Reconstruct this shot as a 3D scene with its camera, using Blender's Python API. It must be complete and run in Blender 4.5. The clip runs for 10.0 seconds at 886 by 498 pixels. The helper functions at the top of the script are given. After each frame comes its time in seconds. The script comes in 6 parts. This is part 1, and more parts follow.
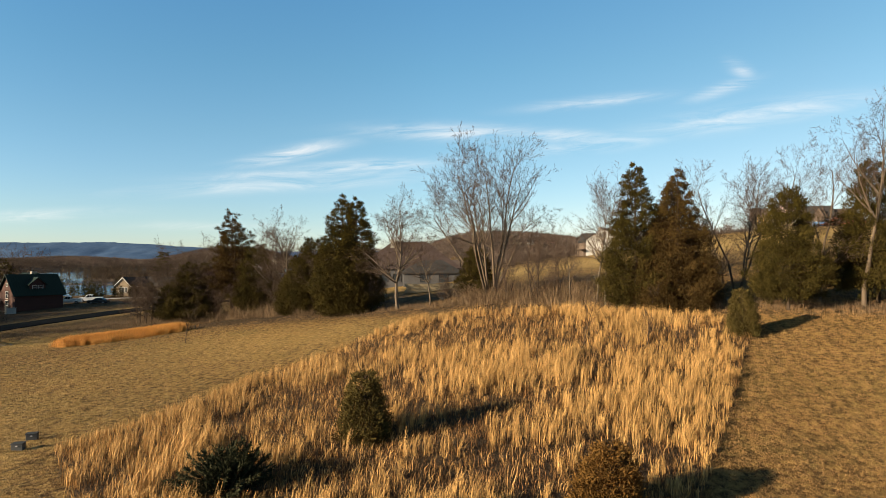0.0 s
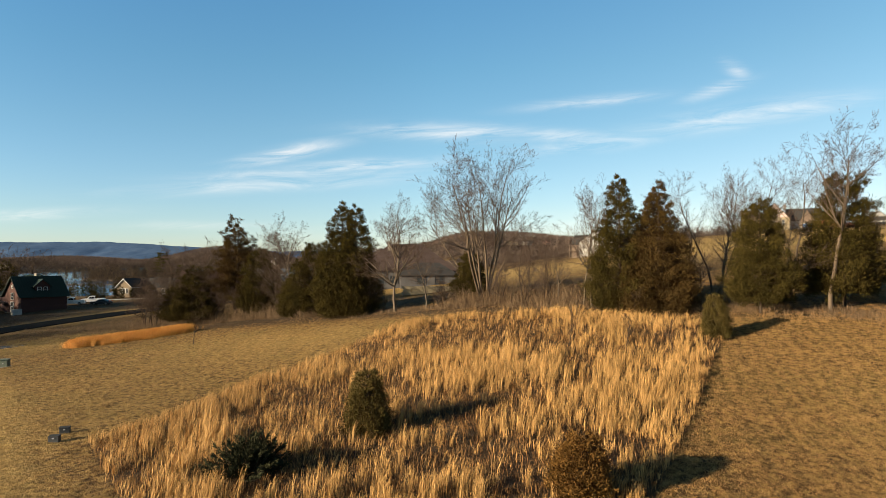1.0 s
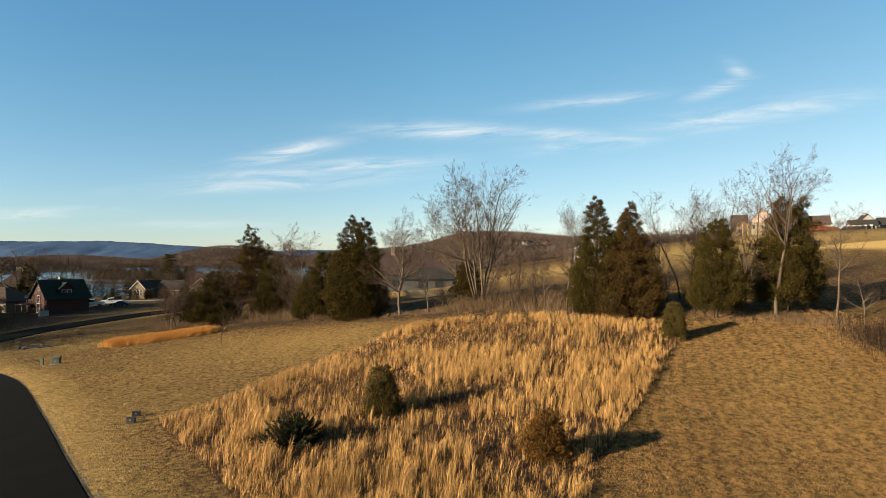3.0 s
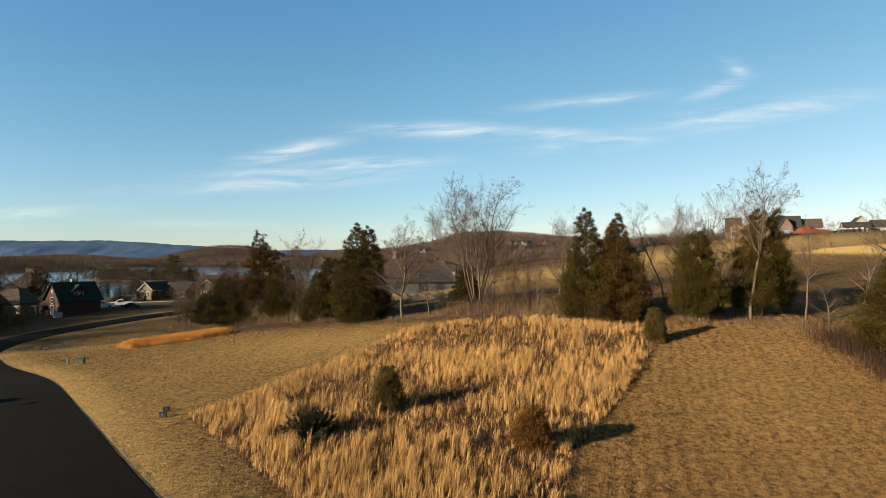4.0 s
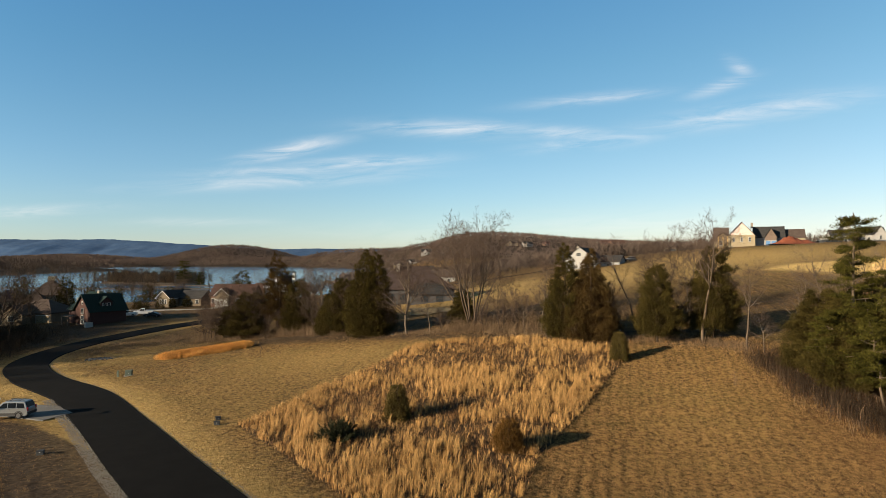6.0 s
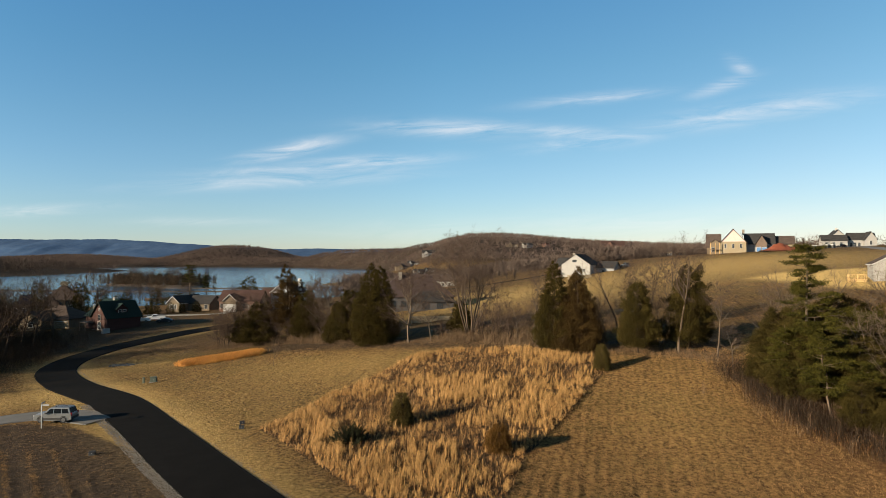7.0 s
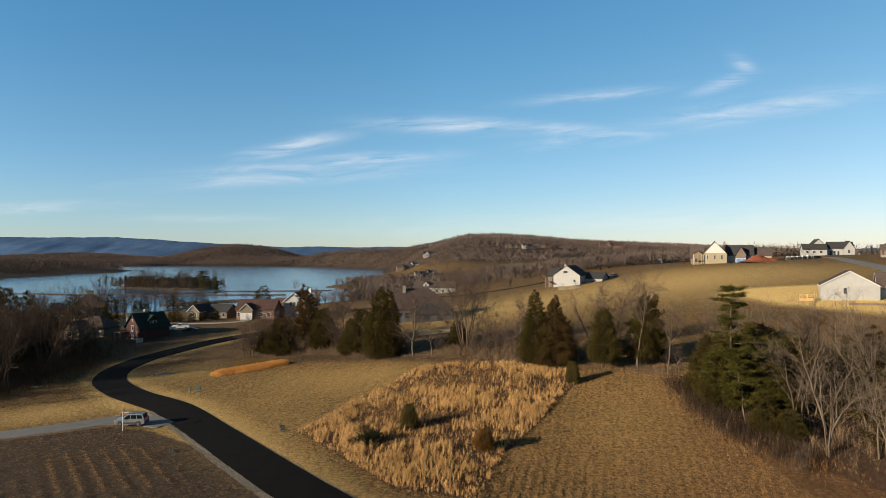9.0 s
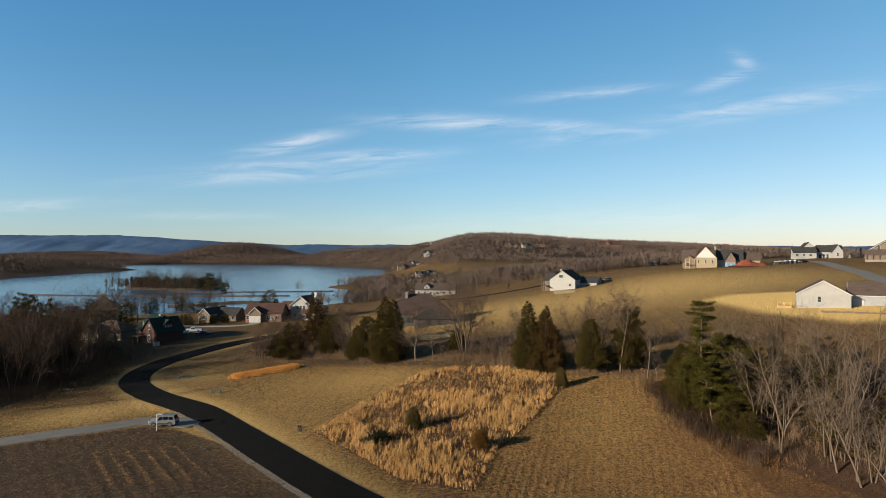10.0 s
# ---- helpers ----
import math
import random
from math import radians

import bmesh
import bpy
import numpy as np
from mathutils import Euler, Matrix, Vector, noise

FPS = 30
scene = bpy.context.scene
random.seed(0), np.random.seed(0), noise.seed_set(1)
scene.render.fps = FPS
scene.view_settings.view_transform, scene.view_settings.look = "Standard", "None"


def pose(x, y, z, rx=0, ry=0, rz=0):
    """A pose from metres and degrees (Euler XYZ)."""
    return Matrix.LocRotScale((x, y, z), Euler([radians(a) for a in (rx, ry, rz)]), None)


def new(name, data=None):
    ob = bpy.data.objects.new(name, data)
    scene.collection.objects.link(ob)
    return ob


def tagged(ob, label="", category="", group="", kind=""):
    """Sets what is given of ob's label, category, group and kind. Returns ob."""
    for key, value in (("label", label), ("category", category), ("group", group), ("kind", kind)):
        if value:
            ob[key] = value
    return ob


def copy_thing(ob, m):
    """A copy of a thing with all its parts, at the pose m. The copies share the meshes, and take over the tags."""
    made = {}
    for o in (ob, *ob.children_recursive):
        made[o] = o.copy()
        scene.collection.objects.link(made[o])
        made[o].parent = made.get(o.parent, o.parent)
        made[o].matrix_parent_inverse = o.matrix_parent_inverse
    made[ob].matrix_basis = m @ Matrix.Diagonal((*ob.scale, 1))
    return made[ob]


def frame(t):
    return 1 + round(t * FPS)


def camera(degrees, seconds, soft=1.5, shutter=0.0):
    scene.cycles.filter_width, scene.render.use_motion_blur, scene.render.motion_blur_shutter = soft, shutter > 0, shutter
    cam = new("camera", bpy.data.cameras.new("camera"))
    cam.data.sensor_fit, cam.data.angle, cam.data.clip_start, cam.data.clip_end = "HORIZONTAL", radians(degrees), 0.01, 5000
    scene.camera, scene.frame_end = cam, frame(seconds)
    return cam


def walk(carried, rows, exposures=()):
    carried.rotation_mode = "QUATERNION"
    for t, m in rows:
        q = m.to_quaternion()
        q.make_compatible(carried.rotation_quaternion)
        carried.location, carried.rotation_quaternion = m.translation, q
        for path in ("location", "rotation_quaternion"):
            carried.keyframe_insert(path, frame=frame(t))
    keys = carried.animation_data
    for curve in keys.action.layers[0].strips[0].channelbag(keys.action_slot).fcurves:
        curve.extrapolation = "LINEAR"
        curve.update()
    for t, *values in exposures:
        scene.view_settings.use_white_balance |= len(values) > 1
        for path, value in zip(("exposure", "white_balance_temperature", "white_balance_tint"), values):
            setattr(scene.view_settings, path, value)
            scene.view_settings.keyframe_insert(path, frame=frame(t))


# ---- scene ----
cam = camera(71.4, 10.0, soft=0.7)
METRES, EYE, TILT, LEAN, TURN = 70.0, 10.0, 1.3, 0.0, 0.0
ROWS = [
    (0.0, 0.0, 0.0, 0.0, 0.0, 0.0, -0.0),
    (0.5, 0.0005, -0.0244, 0.0046, -0.26, -0.0, -0.02),
    (1.0, 0.0009, -0.0513, 0.0098, -0.35, -0.03, -0.02),
    (1.5, 0.0011, -0.0787, 0.0148, -0.33, -0.05, -0.02),
    (2.0, 0.0014, -0.11, 0.02, -0.31, -0.06, -0.03),
    (2.5, 0.0015, -0.1435, 0.0257, -0.3, -0.09, -0.04),
    (4.0, 0.0016, -0.2518, 0.0461, -0.29, -0.15, -0.09),
    (4.5, 0.0023, -0.292, 0.0588, -0.26, -0.19, -0.09),
    (5.0, 0.0033, -0.3351, 0.0737, -0.23, -0.23, -0.09),
    (5.5, 0.0043, -0.3793, 0.0906, -0.2, -0.28, -0.1),
    (7.0, 0.0079, -0.5425, 0.1494, -0.08, -0.34, -0.14),
    (7.5, 0.009, -0.6046, 0.1704, -0.06, -0.39, -0.14),
    (8.0, 0.0101, -0.6701, 0.1929, -0.03, -0.45, -0.15),
    (8.5, 0.0109, -0.7383, 0.2158, -0.01, -0.51, -0.17),
    (9.0, 0.0112, -0.8052, 0.2398, 0.0, -0.6, -0.17),
    (9.5, 0.0111, -0.8782, 0.266, 0.01, -0.73, -0.15),
    (10.0, 0.0107, -0.9538, 0.292, 0.03, -0.85, -0.16),
]
walk(cam, [(t, pose(0, 0, EYE, TILT, LEAN, TURN) @ pose(METRES * x, METRES * y, METRES * z, 90 + pitch, roll, yaw)) for t, x, y, z, yaw, pitch, roll in ROWS],
     exposures=((0.0, 1.53, 7450, 10), (5.0, 1.38, 7250, 10), (10.0, 1.18, 6500, 10)))

# ---- sky, sun, exposure ----
SUN_ELEV, SUN_AZ = 15.0, 206.0          # degrees; azimuth of the way towards the sun, counter-clockwise from +x
sun_way = Vector((math.cos(radians(SUN_AZ)) * math.cos(radians(SUN_ELEV)), math.sin(radians(SUN_AZ)) * math.cos(radians(SUN_ELEV)), math.sin(radians(SUN_ELEV))))
sun = new("sun", bpy.data.lights.new("sun", "SUN"))
sun.data.energy, sun.data.angle, sun.data.color = 5.0, radians(0.6), (1.0, 0.85, 0.64)
sun.rotation_euler = (-sun_way).to_track_quat("-Z", "Y").to_euler()
sun.location = (-60, -40, 60)


def nodes_of(owner):
    owner.use_nodes = True
    tree = owner.node_tree
    tree.nodes.clear()

    def add(kind, **values):
        n = tree.nodes.new(kind)
        for key, value in values.items():
            if key in n.inputs:
                n.inputs[key].default_value = value
        return n
    return tree, add, tree.links.new


world = bpy.data.worlds.new("sky")
scene.world = world
tree, add, link = nodes_of(world)
out = add("ShaderNodeOutputWorld")
bg = add("ShaderNodeBackground", Strength=0.057)
sky = add("ShaderNodeTexSky")
sky.sky_type, sky.sun_disc = "NISHITA", False
sky.sun_elevation, sky.sun_rotation = radians(SUN_ELEV), radians(90 - SUN_AZ)
sky.altitude, sky.air_density, sky.dust_density, sky.ozone_density = 200, 1.0, 0.25, 2.2
# thin cirrus: stretched noise on a plane of the sky, gathered in a few drifts
co = add("ShaderNodeTexCoord")
sep = add("ShaderNodeSeparateXYZ")
link(co.outputs["Generated"], sep.inputs[0])


def math_node(op, a, b=None, clamp=False):
    n = add("ShaderNodeMath")
    n.operation, n.use_clamp = op, clamp
    for k, v in enumerate((a, b)):
        if v is None:
            continue
        if hasattr(v, "is_output"):
            link(v, n.inputs[k])
        else:
            n.inputs[k].default_value = v
    return n.outputs[0]


ahead = math_node("MAXIMUM", sep.outputs[1], 0.05)
su, sv = math_node("DIVIDE", sep.outputs[0], ahead), math_node("DIVIDE", sep.outputs[2], ahead)
flat = add("ShaderNodeCombineXYZ")
link(math_node("MULTIPLY", su, 5.0), flat.inputs[0])
link(math_node("ADD", math_node("MULTIPLY", sv, 34.0), math_node("MULTIPLY", su, -2.6)), flat.inputs[1])
wisp = add("ShaderNodeTexNoise", Scale=1.35, Detail=9.0, Roughness=0.64, Distortion=0.9)
link(flat.outputs[0], wisp.inputs["Vector"])
drifts = None
for cu, cv, ru, rv, slope, power in (
        (-0.245, 0.178, 0.075, 0.011, 0.20, 1.0), (-0.13, 0.158, 0.11, 0.009, 0.05, 1.0), (-0.23, 0.144, 0.15, 0.008, 0.03, 0.8), (-0.28, 0.126, 0.19, 0.010, 0.05, 0.7),
        (0.03, 0.213, 0.13, 0.012, -0.02, 1.0), (0.19, 0.207, 0.09, 0.010, -0.05, 0.8), (0.25, 0.192, 0.09, 0.010, 0.10, 0.85), (0.25, 0.263, 0.10, 0.008, 0.10, 0.7),
        (0.52, 0.243, 0.16, 0.016, 0.15, 0.85), (0.45, 0.281, 0.045, 0.009, 0.30, 0.9), (0.485, 0.317, 0.02, 0.013, -0.4, 0.6), (-0.66, 0.077, 0.11, 0.008, 0.05, 0.7),
        (-0.39, 0.060, 0.10, 0.007, 0.0, 0.4), (0.35, 0.055, 0.50, 0.022, 0.03, 0.35)):
    du = math_node("SUBTRACT", su, cu)
    dv = math_node("SUBTRACT", math_node("SUBTRACT", sv, cv), math_node("MULTIPLY", du, slope))
    r2 = math_node("ADD", math_node("POWER", math_node("ABSOLUTE", math_node("DIVIDE", du, ru)), 2.0),
                   math_node("POWER", math_node("ABSOLUTE", math_node("DIVIDE", dv, rv)), 2.0))
    soft_drift = math_node("MULTIPLY", math_node("POWER", 2.718, math_node("MULTIPLY", r2, -1.0)), power)
    drifts = soft_drift if drifts is None else math_node("MAXIMUM", drifts, soft_drift)
ramp = add("ShaderNodeMapRange")
link(wisp.outputs[0], ramp.inputs[0])
ramp.inputs[1].default_value, ramp.inputs[2].default_value = 0.34, 0.72
veil = math_node("MULTIPLY", math_node("MULTIPLY", ramp.outputs[0], drifts), 0.72, clamp=True)
tint = add("ShaderNodeMix")
tint.data_type, tint.blend_type = "RGBA", "MULTIPLY"
tint.inputs[0].default_value = 1.0
link(sky.outputs[0], tint.inputs[6])
graded = add("ShaderNodeValToRGB")
graded.color_ramp.elements[0].position, graded.color_ramp.elements[0].color = 0.0, (0.90, 0.93, 1.26, 1)
graded.color_ramp.elements[1].position, graded.color_ramp.elements[1].color = 0.45, (0.62, 1.14, 1.36, 1)
for at, shade in ((0.08, (0.87, 0.96, 1.15, 1)), (0.20, (0.79, 1.03, 1.13, 1)), (0.30, (0.70, 1.08, 1.19, 1)), (0.58, (0.84, 0.86, 0.72, 1)), (0.85, (0.84, 0.80, 0.62, 1))):
    graded.color_ramp.elements.new(at).color = shade
link(math_node("MAXIMUM", sep.outputs[2], 0.0), graded.inputs[0])
# clearer and bluer away from the sun's side of the sky, hazier towards the far side
swing = add("ShaderNodeMapRange")
swing.inputs[1].default_value, swing.inputs[2].default_value = -0.5, 0.5
link(sep.outputs[0], swing.inputs[0])
haze = add("ShaderNodeValToRGB")
haze.color_ramp.elements[0].color, haze.color_ramp.elements[1].color = (0.90, 1.03, 1.09, 1), (1.04, 0.97, 0.92, 1)
haze.color_ramp.elements.new(0.5).color = (1.02, 1.10, 1.10, 1)
link(swing.outputs[0], haze.inputs[0])
both = add("ShaderNodeMix")
both.data_type, both.blend_type = "RGBA", "MULTIPLY"
both.inputs[0].default_value = 1.0
link(graded.outputs[0], both.inputs[6]), link(haze.outputs[0], both.inputs[7])
link(both.outputs[2], tint.inputs[7])
mix = add("ShaderNodeMix")
mix.data_type = "RGBA"
link(veil, mix.inputs[0])
link(tint.outputs[2], mix.inputs[6])
mix.inputs[7].default_value = (7.3, 7.3, 7.6, 1)
link(mix.outputs[2], bg.inputs[0])
link(bg.outputs[0], out.inputs[0])

# ---- materials ----


def rgba(c):
    return (*c, 1.0)


def material(name, dark, light, scale=4.0, fine=40.0, rough=0.85, bump=0.3, dist=0.02, metal=0.0, per="", spread=0.25, squash=None, spec=0.3):
    """A surface that wanders between two colours at two scales, with relief; per: 'object' or 'island' varies pieces."""
    m = bpy.data.materials.new(name)
    tree, add, link = nodes_of(m)
    out, bsdf = add("ShaderNodeOutputMaterial"), add("ShaderNodeBsdfPrincipled", Roughness=rough, Metallic=metal)
    bsdf.inputs["Specular IOR Level"].default_value = spec
    link(bsdf.outputs[0], out.inputs[0])
    co = add("ShaderNodeTexCoord")
    where = co.outputs["Object"]
    if squash:
        mapping = add("ShaderNodeMapping")
        mapping.inputs["Scale"].default_value = squash
        link(where, mapping.inputs[0])
        where = mapping.outputs[0]
    big = add("ShaderNodeTexNoise", Scale=scale, Detail=4.0, Roughness=0.6)
    small = add("ShaderNodeTexNoise", Scale=fine, Detail=3.0, Roughness=0.7)
    link(where, big.inputs["Vector"]), link(where, small.inputs["Vector"])
    half = add("ShaderNodeMix")
    half.inputs[0].default_value = 0.45
    link(big.outputs[0], half.inputs[2]), link(small.outputs[0], half.inputs[3])
    reach = add("ShaderNodeMapRange")
    reach.inputs[1].default_value, reach.inputs[2].default_value = 0.32, 0.68
    link(half.outputs[0], reach.inputs[0])
    colour = add("ShaderNodeMix")
    colour.data_type = "RGBA"
    colour.inputs[6].default_value, colour.inputs[7].default_value = rgba(dark), rgba(light)
    link(reach.outputs[0], colour.inputs[0])
    result = colour.outputs[2]
    if per:
        info = add("ShaderNodeObjectInfo") if per == "object" else add("ShaderNodeNewGeometry")
        pick = info.outputs["Random" if per == "object" else "Random Per Island"]
        vary = add("ShaderNodeMapRange")
        vary.inputs[3].default_value, vary.inputs[4].default_value = 1 - spread, 1 + spread
        link(pick, vary.inputs[0])
        hsv = add("ShaderNodeHueSaturation")
        link(vary.outputs[0], hsv.inputs["Value"]), link(result, hsv.inputs["Color"])
        result = hsv.outputs[0]
    link(result, bsdf.inputs["Base Color"])
    if bump:
        relief = add("ShaderNodeBump", Strength=bump, Distance=dist)
        link(half.outputs[0], relief.inputs["Height"]), link(relief.outputs[0], bsdf.inputs["Normal"])
    return m


def glass(name, tint, rough=0.05):
    m = bpy.data.materials.new(name)
    tree, add, link = nodes_of(m)
    out, bsdf = add("ShaderNodeOutputMaterial"), add("ShaderNodeBsdfPrincipled", Roughness=rough)
    bsdf.inputs["Base Color"].default_value = rgba(tint)
    bsdf.inputs["Specular IOR Level"].default_value = 0.3
    link(bsdf.outputs[0], out.inputs[0])
    return m


M_TALL = material("tall_dry_grass", (0.24, 0.133, 0.041), (0.51, 0.296, 0.108), 0.12, 3.0, 0.7, 0, per="island", spread=0.40)
M_BAND = material("tall_russet_grass", (0.38, 0.172, 0.036), (0.62, 0.305, 0.078), 0.2, 3.0, 0.7, 0, per="island", spread=0.3)
M_MOWN = material("mown_dry_grass", (0.1849, 0.1059, 0.0414), (0.3010, 0.1777, 0.0732), 0.15, 2.0, 0.85, 0, per="island", spread=0.35, spec=0.1)
# Brush brown darkened so that the wood's shade sits in the colour.
M_SHADE_BRUSH = material("shade_dark_brush", (0.018, 0.0125, 0.0085), (0.055, 0.037, 0.0250), 0.4, 3.0, 0.9, 0, per="island", spread=0.4, spec=0.05)
M_WEED = material("warm_brown_weeds", (0.105, 0.053, 0.021), (0.225, 0.122, 0.049), 0.4, 3.0, 0.85, 0, per="island", spread=0.4, spec=0.05)
M_SCRUB = material("dead_scrub", (0.072, 0.046, 0.026), (0.19, 0.122, 0.067), 0.4, 3.0, 0.85, 0, per="island", spread=0.4)
M_BARK = material("grey_bark", (0.050, 0.036, 0.026), (0.135, 0.101, 0.073), 1.5, 18.0, 0.9, 0.6, 0.03, squash=(1, 1, 0.25), spec=0.1)
M_TWIG = material("brown_twigs", (0.034, 0.023, 0.018), (0.096, 0.068, 0.052), 1.5, 18.0, 0.9, 0, squash=(1, 1, 0.25), spec=0.05)
M_BARK_DARK = material("brown_bark", (0.022, 0.0155, 0.011), (0.066, 0.045, 0.032), 1.5, 18.0, 0.9, 0.6, 0.03, squash=(1, 1, 0.25), spec=0.1)
M_BARK_PALE = material("pale_bark", (0.06, 0.046, 0.034), (0.15, 0.117, 0.088), 1.5, 18.0, 0.9, 0.5, 0.03, squash=(1, 1, 0.25), spec=0.1)
M_CEDAR = material("cedar_green", (0.0148, 0.0122, 0.0036), (0.057, 0.0425, 0.0118), 0.5, 5.0, 0.95, 0, per="island", spread=0.3, spec=0.04)
M_CEDAR_RUST = material("cedar_rust", (0.020, 0.0130, 0.0046), (0.070, 0.0425, 0.0148), 0.5, 5.0, 0.95, 0, per="island", spread=0.3, spec=0.04)
# Brighter copy of the cedar green, with sunlight put into the colour.
M_SHRUB = material("sunlit_painted_cedar", (0.026, 0.021, 0.007), (0.098, 0.072, 0.023), 0.8, 7.0, 0.95, 0, per="island", spread=0.15, spec=0.04)
M_SHRUB_RUST = material("russet_cedar", (0.042, 0.022, 0.007), (0.15, 0.078, 0.022), 0.8, 7.0, 0.95, 0, per="island", spread=0.15, spec=0.04)
M_JUNIPER = material("juniper_needles", (0.01, 0.0115, 0.006), (0.046, 0.047, 0.026), 0.8, 6.0, 0.95, 0, per="island", spread=0.3, spec=0.03)
M_PINE = material("pine_green", (0.016, 0.0165, 0.004), (0.058, 0.05, 0.0095), 0.5, 5.0, 0.9, 0, per="island", spread=0.35, spec=0.05)
M_ASPHALT = material("fresh_asphalt", (0.0048, 0.0045, 0.0043), (0.0092, 0.0086, 0.0081), 0.6, 60.0, 0.97, 0.25, 0.01, spec=0.04)
M_OLDROAD = material("grey_chipseal", (0.072, 0.07, 0.068), (0.122, 0.117, 0.112), 0.5, 40.0, 0.9, 0.3, 0.01)
M_CONCRETE = material("concrete", (0.1690, 0.1593, 0.1430), (0.2340, 0.2210, 0.1983), 0.7, 30.0, 0.85, 0.2, 0.01)
M_GRAVEL = material("gravel", (0.115, 0.1, 0.085), (0.29, 0.26, 0.225), 5.0, 30.0, 0.95, 0.7, 0.03)
M_FARWOOD = material("far_bare_wood", (0.058, 0.042, 0.036), (0.118, 0.088, 0.074), 0.01, 0.06, 0.95, 0, per="island", spread=0.07, spec=0.05)
M_VALLEY = material("valley_bare_wood", (0.050, 0.037, 0.031), (0.118, 0.090, 0.075), 0.03, 0.3, 0.95, 0, per="island", spread=0.16, spec=0.05)
# Darker copy of the far wood: the bank's shade is in the colour.
M_BANK = material("bank_wood_painted_shade", (0.030, 0.023, 0.020), (0.075, 0.058, 0.049), 0.02, 0.3, 0.95, 0, per="island", spread=0.25, spec=0.05)
# The ridge's blue is distance haze painted into the base colour.
M_RIDGE = material("haze_painted_ridge", (0.030, 0.062, 0.128), (0.062, 0.102, 0.176), 0.004, 0.03, 1.0, 0, spec=0.0)


def ground_material():
    """Dry turf, paler where dormant; 'cover' adds red clay and fallen leaves, which also paint some shade."""
    m = bpy.data.materials.new("ground_turf")
    tree, add, link = nodes_of(m)
    out, bsdf = add("ShaderNodeOutputMaterial"), add("ShaderNodeBsdfPrincipled", Roughness=0.95)
    bsdf.inputs["Specular IOR Level"].default_value = 0.1
    link(bsdf.outputs[0], out.inputs[0])
    co, cover, parts = add("ShaderNodeTexCoord"), add("ShaderNodeAttribute"), add("ShaderNodeSeparateColor")
    cover.attribute_name = "cover"
    link(cover.outputs["Color"], parts.inputs[0])

    def noise_of(scale, detail=4.0, squash=None):
        n = add("ShaderNodeTexNoise", Scale=scale, Detail=detail, Roughness=0.62)
        where = co.outputs["Object"]
        if squash:
            mp = add("ShaderNodeMapping")
            turned = add("ShaderNodeMapping")
            mp.inputs["Scale"].default_value, turned.inputs["Rotation"].default_value = squash
            link(where, turned.inputs[0]), link(turned.outputs[0], mp.inputs[0])
            where = mp.outputs[0]
        link(where, n.inputs["Vector"])
        return n.outputs[0]

    def blend(factor, a, b):
        n = add("ShaderNodeMix")
        n.data_type = "RGBA"
        for k, v in ((0, factor), (6, a), (7, b)):
            if hasattr(v, "is_output"):
                link(v, n.inputs[k])
            else:
                n.inputs[k].default_value = v if k == 0 else rgba(v)
        return n.outputs[2]

    def sharpen(v, lo, hi):
        n = add("ShaderNodeMapRange")
        n.inputs[1].default_value, n.inputs[2].default_value = lo, hi
        link(v, n.inputs[0])
        return n.outputs[0]
    patches, clumps, grit = noise_of(0.06), noise_of(2.6, 5.0), noise_of(9.0, 4.0)
    rows = noise_of(1.0, 3.0, ((1.25, 0.045, 1.0), (0, 0, radians(14))))
    turf = blend(sharpen(clumps, 0.42, 0.58), (0.0481, 0.0263, 0.0112), (0.1482, 0.0815, 0.0311))
    turf = blend(sharpen(grit, 0.40, 0.66), turf, (0.1668, 0.0938, 0.0366))
    turf = blend(sharpen(patches, 0.45, 0.75), turf, (0.0816, 0.0543, 0.0205))
    turf = blend(sharpen(rows, 0.50, 0.66), turf, (0.0506, 0.0291, 0.0144))
    streaks = noise_of(1.0, 3.0, ((0.016, 0.11, 1.0), (0, 0, radians(14))))
    turf = blend(sharpen(streaks, 0.46, 0.68), turf, (0.0790, 0.0531, 0.0196))
    turf = blend(sharpen(noise_of(0.35, 5.0), 0.55, 0.80), turf, (0.0525, 0.0322, 0.0144))
    straw = blend(sharpen(grit, 0.35, 0.65), (0.46, 0.305, 0.105), (0.66, 0.455, 0.175))
    litter_shade = blend(sharpen(clumps, 0.35, 0.65), (0.0238, 0.0170, 0.0123), (0.0646, 0.0450, 0.0306))
    clay = blend(sharpen(grit, 0.35, 0.65), (0.085, 0.036, 0.018), (0.15, 0.068, 0.033))
    ragged = add("ShaderNodeMath")
    ragged.operation = "ADD"
    link(parts.outputs[0], ragged.inputs[0])
    link(sharpen(clumps, 0.2, 1.2), ragged.inputs[1])
    colour = blend(sharpen(ragged.outputs[0], 0.35, 1.1), turf, straw)
    colour = blend(parts.outputs[1], colour, litter_shade)
    colour = blend(parts.outputs[2], colour, clay)
    link(colour, bsdf.inputs["Base Color"])
    height = add("ShaderNodeMath")
    height.operation = "ADD"
    link(clumps, height.inputs[0]), link(grit, height.inputs[1])
    relief = add("ShaderNodeBump", Strength=1.0, Distance=0.34)
    link(height.outputs[0], relief.inputs["Height"]), link(relief.outputs[0], bsdf.inputs["Normal"])
    return m


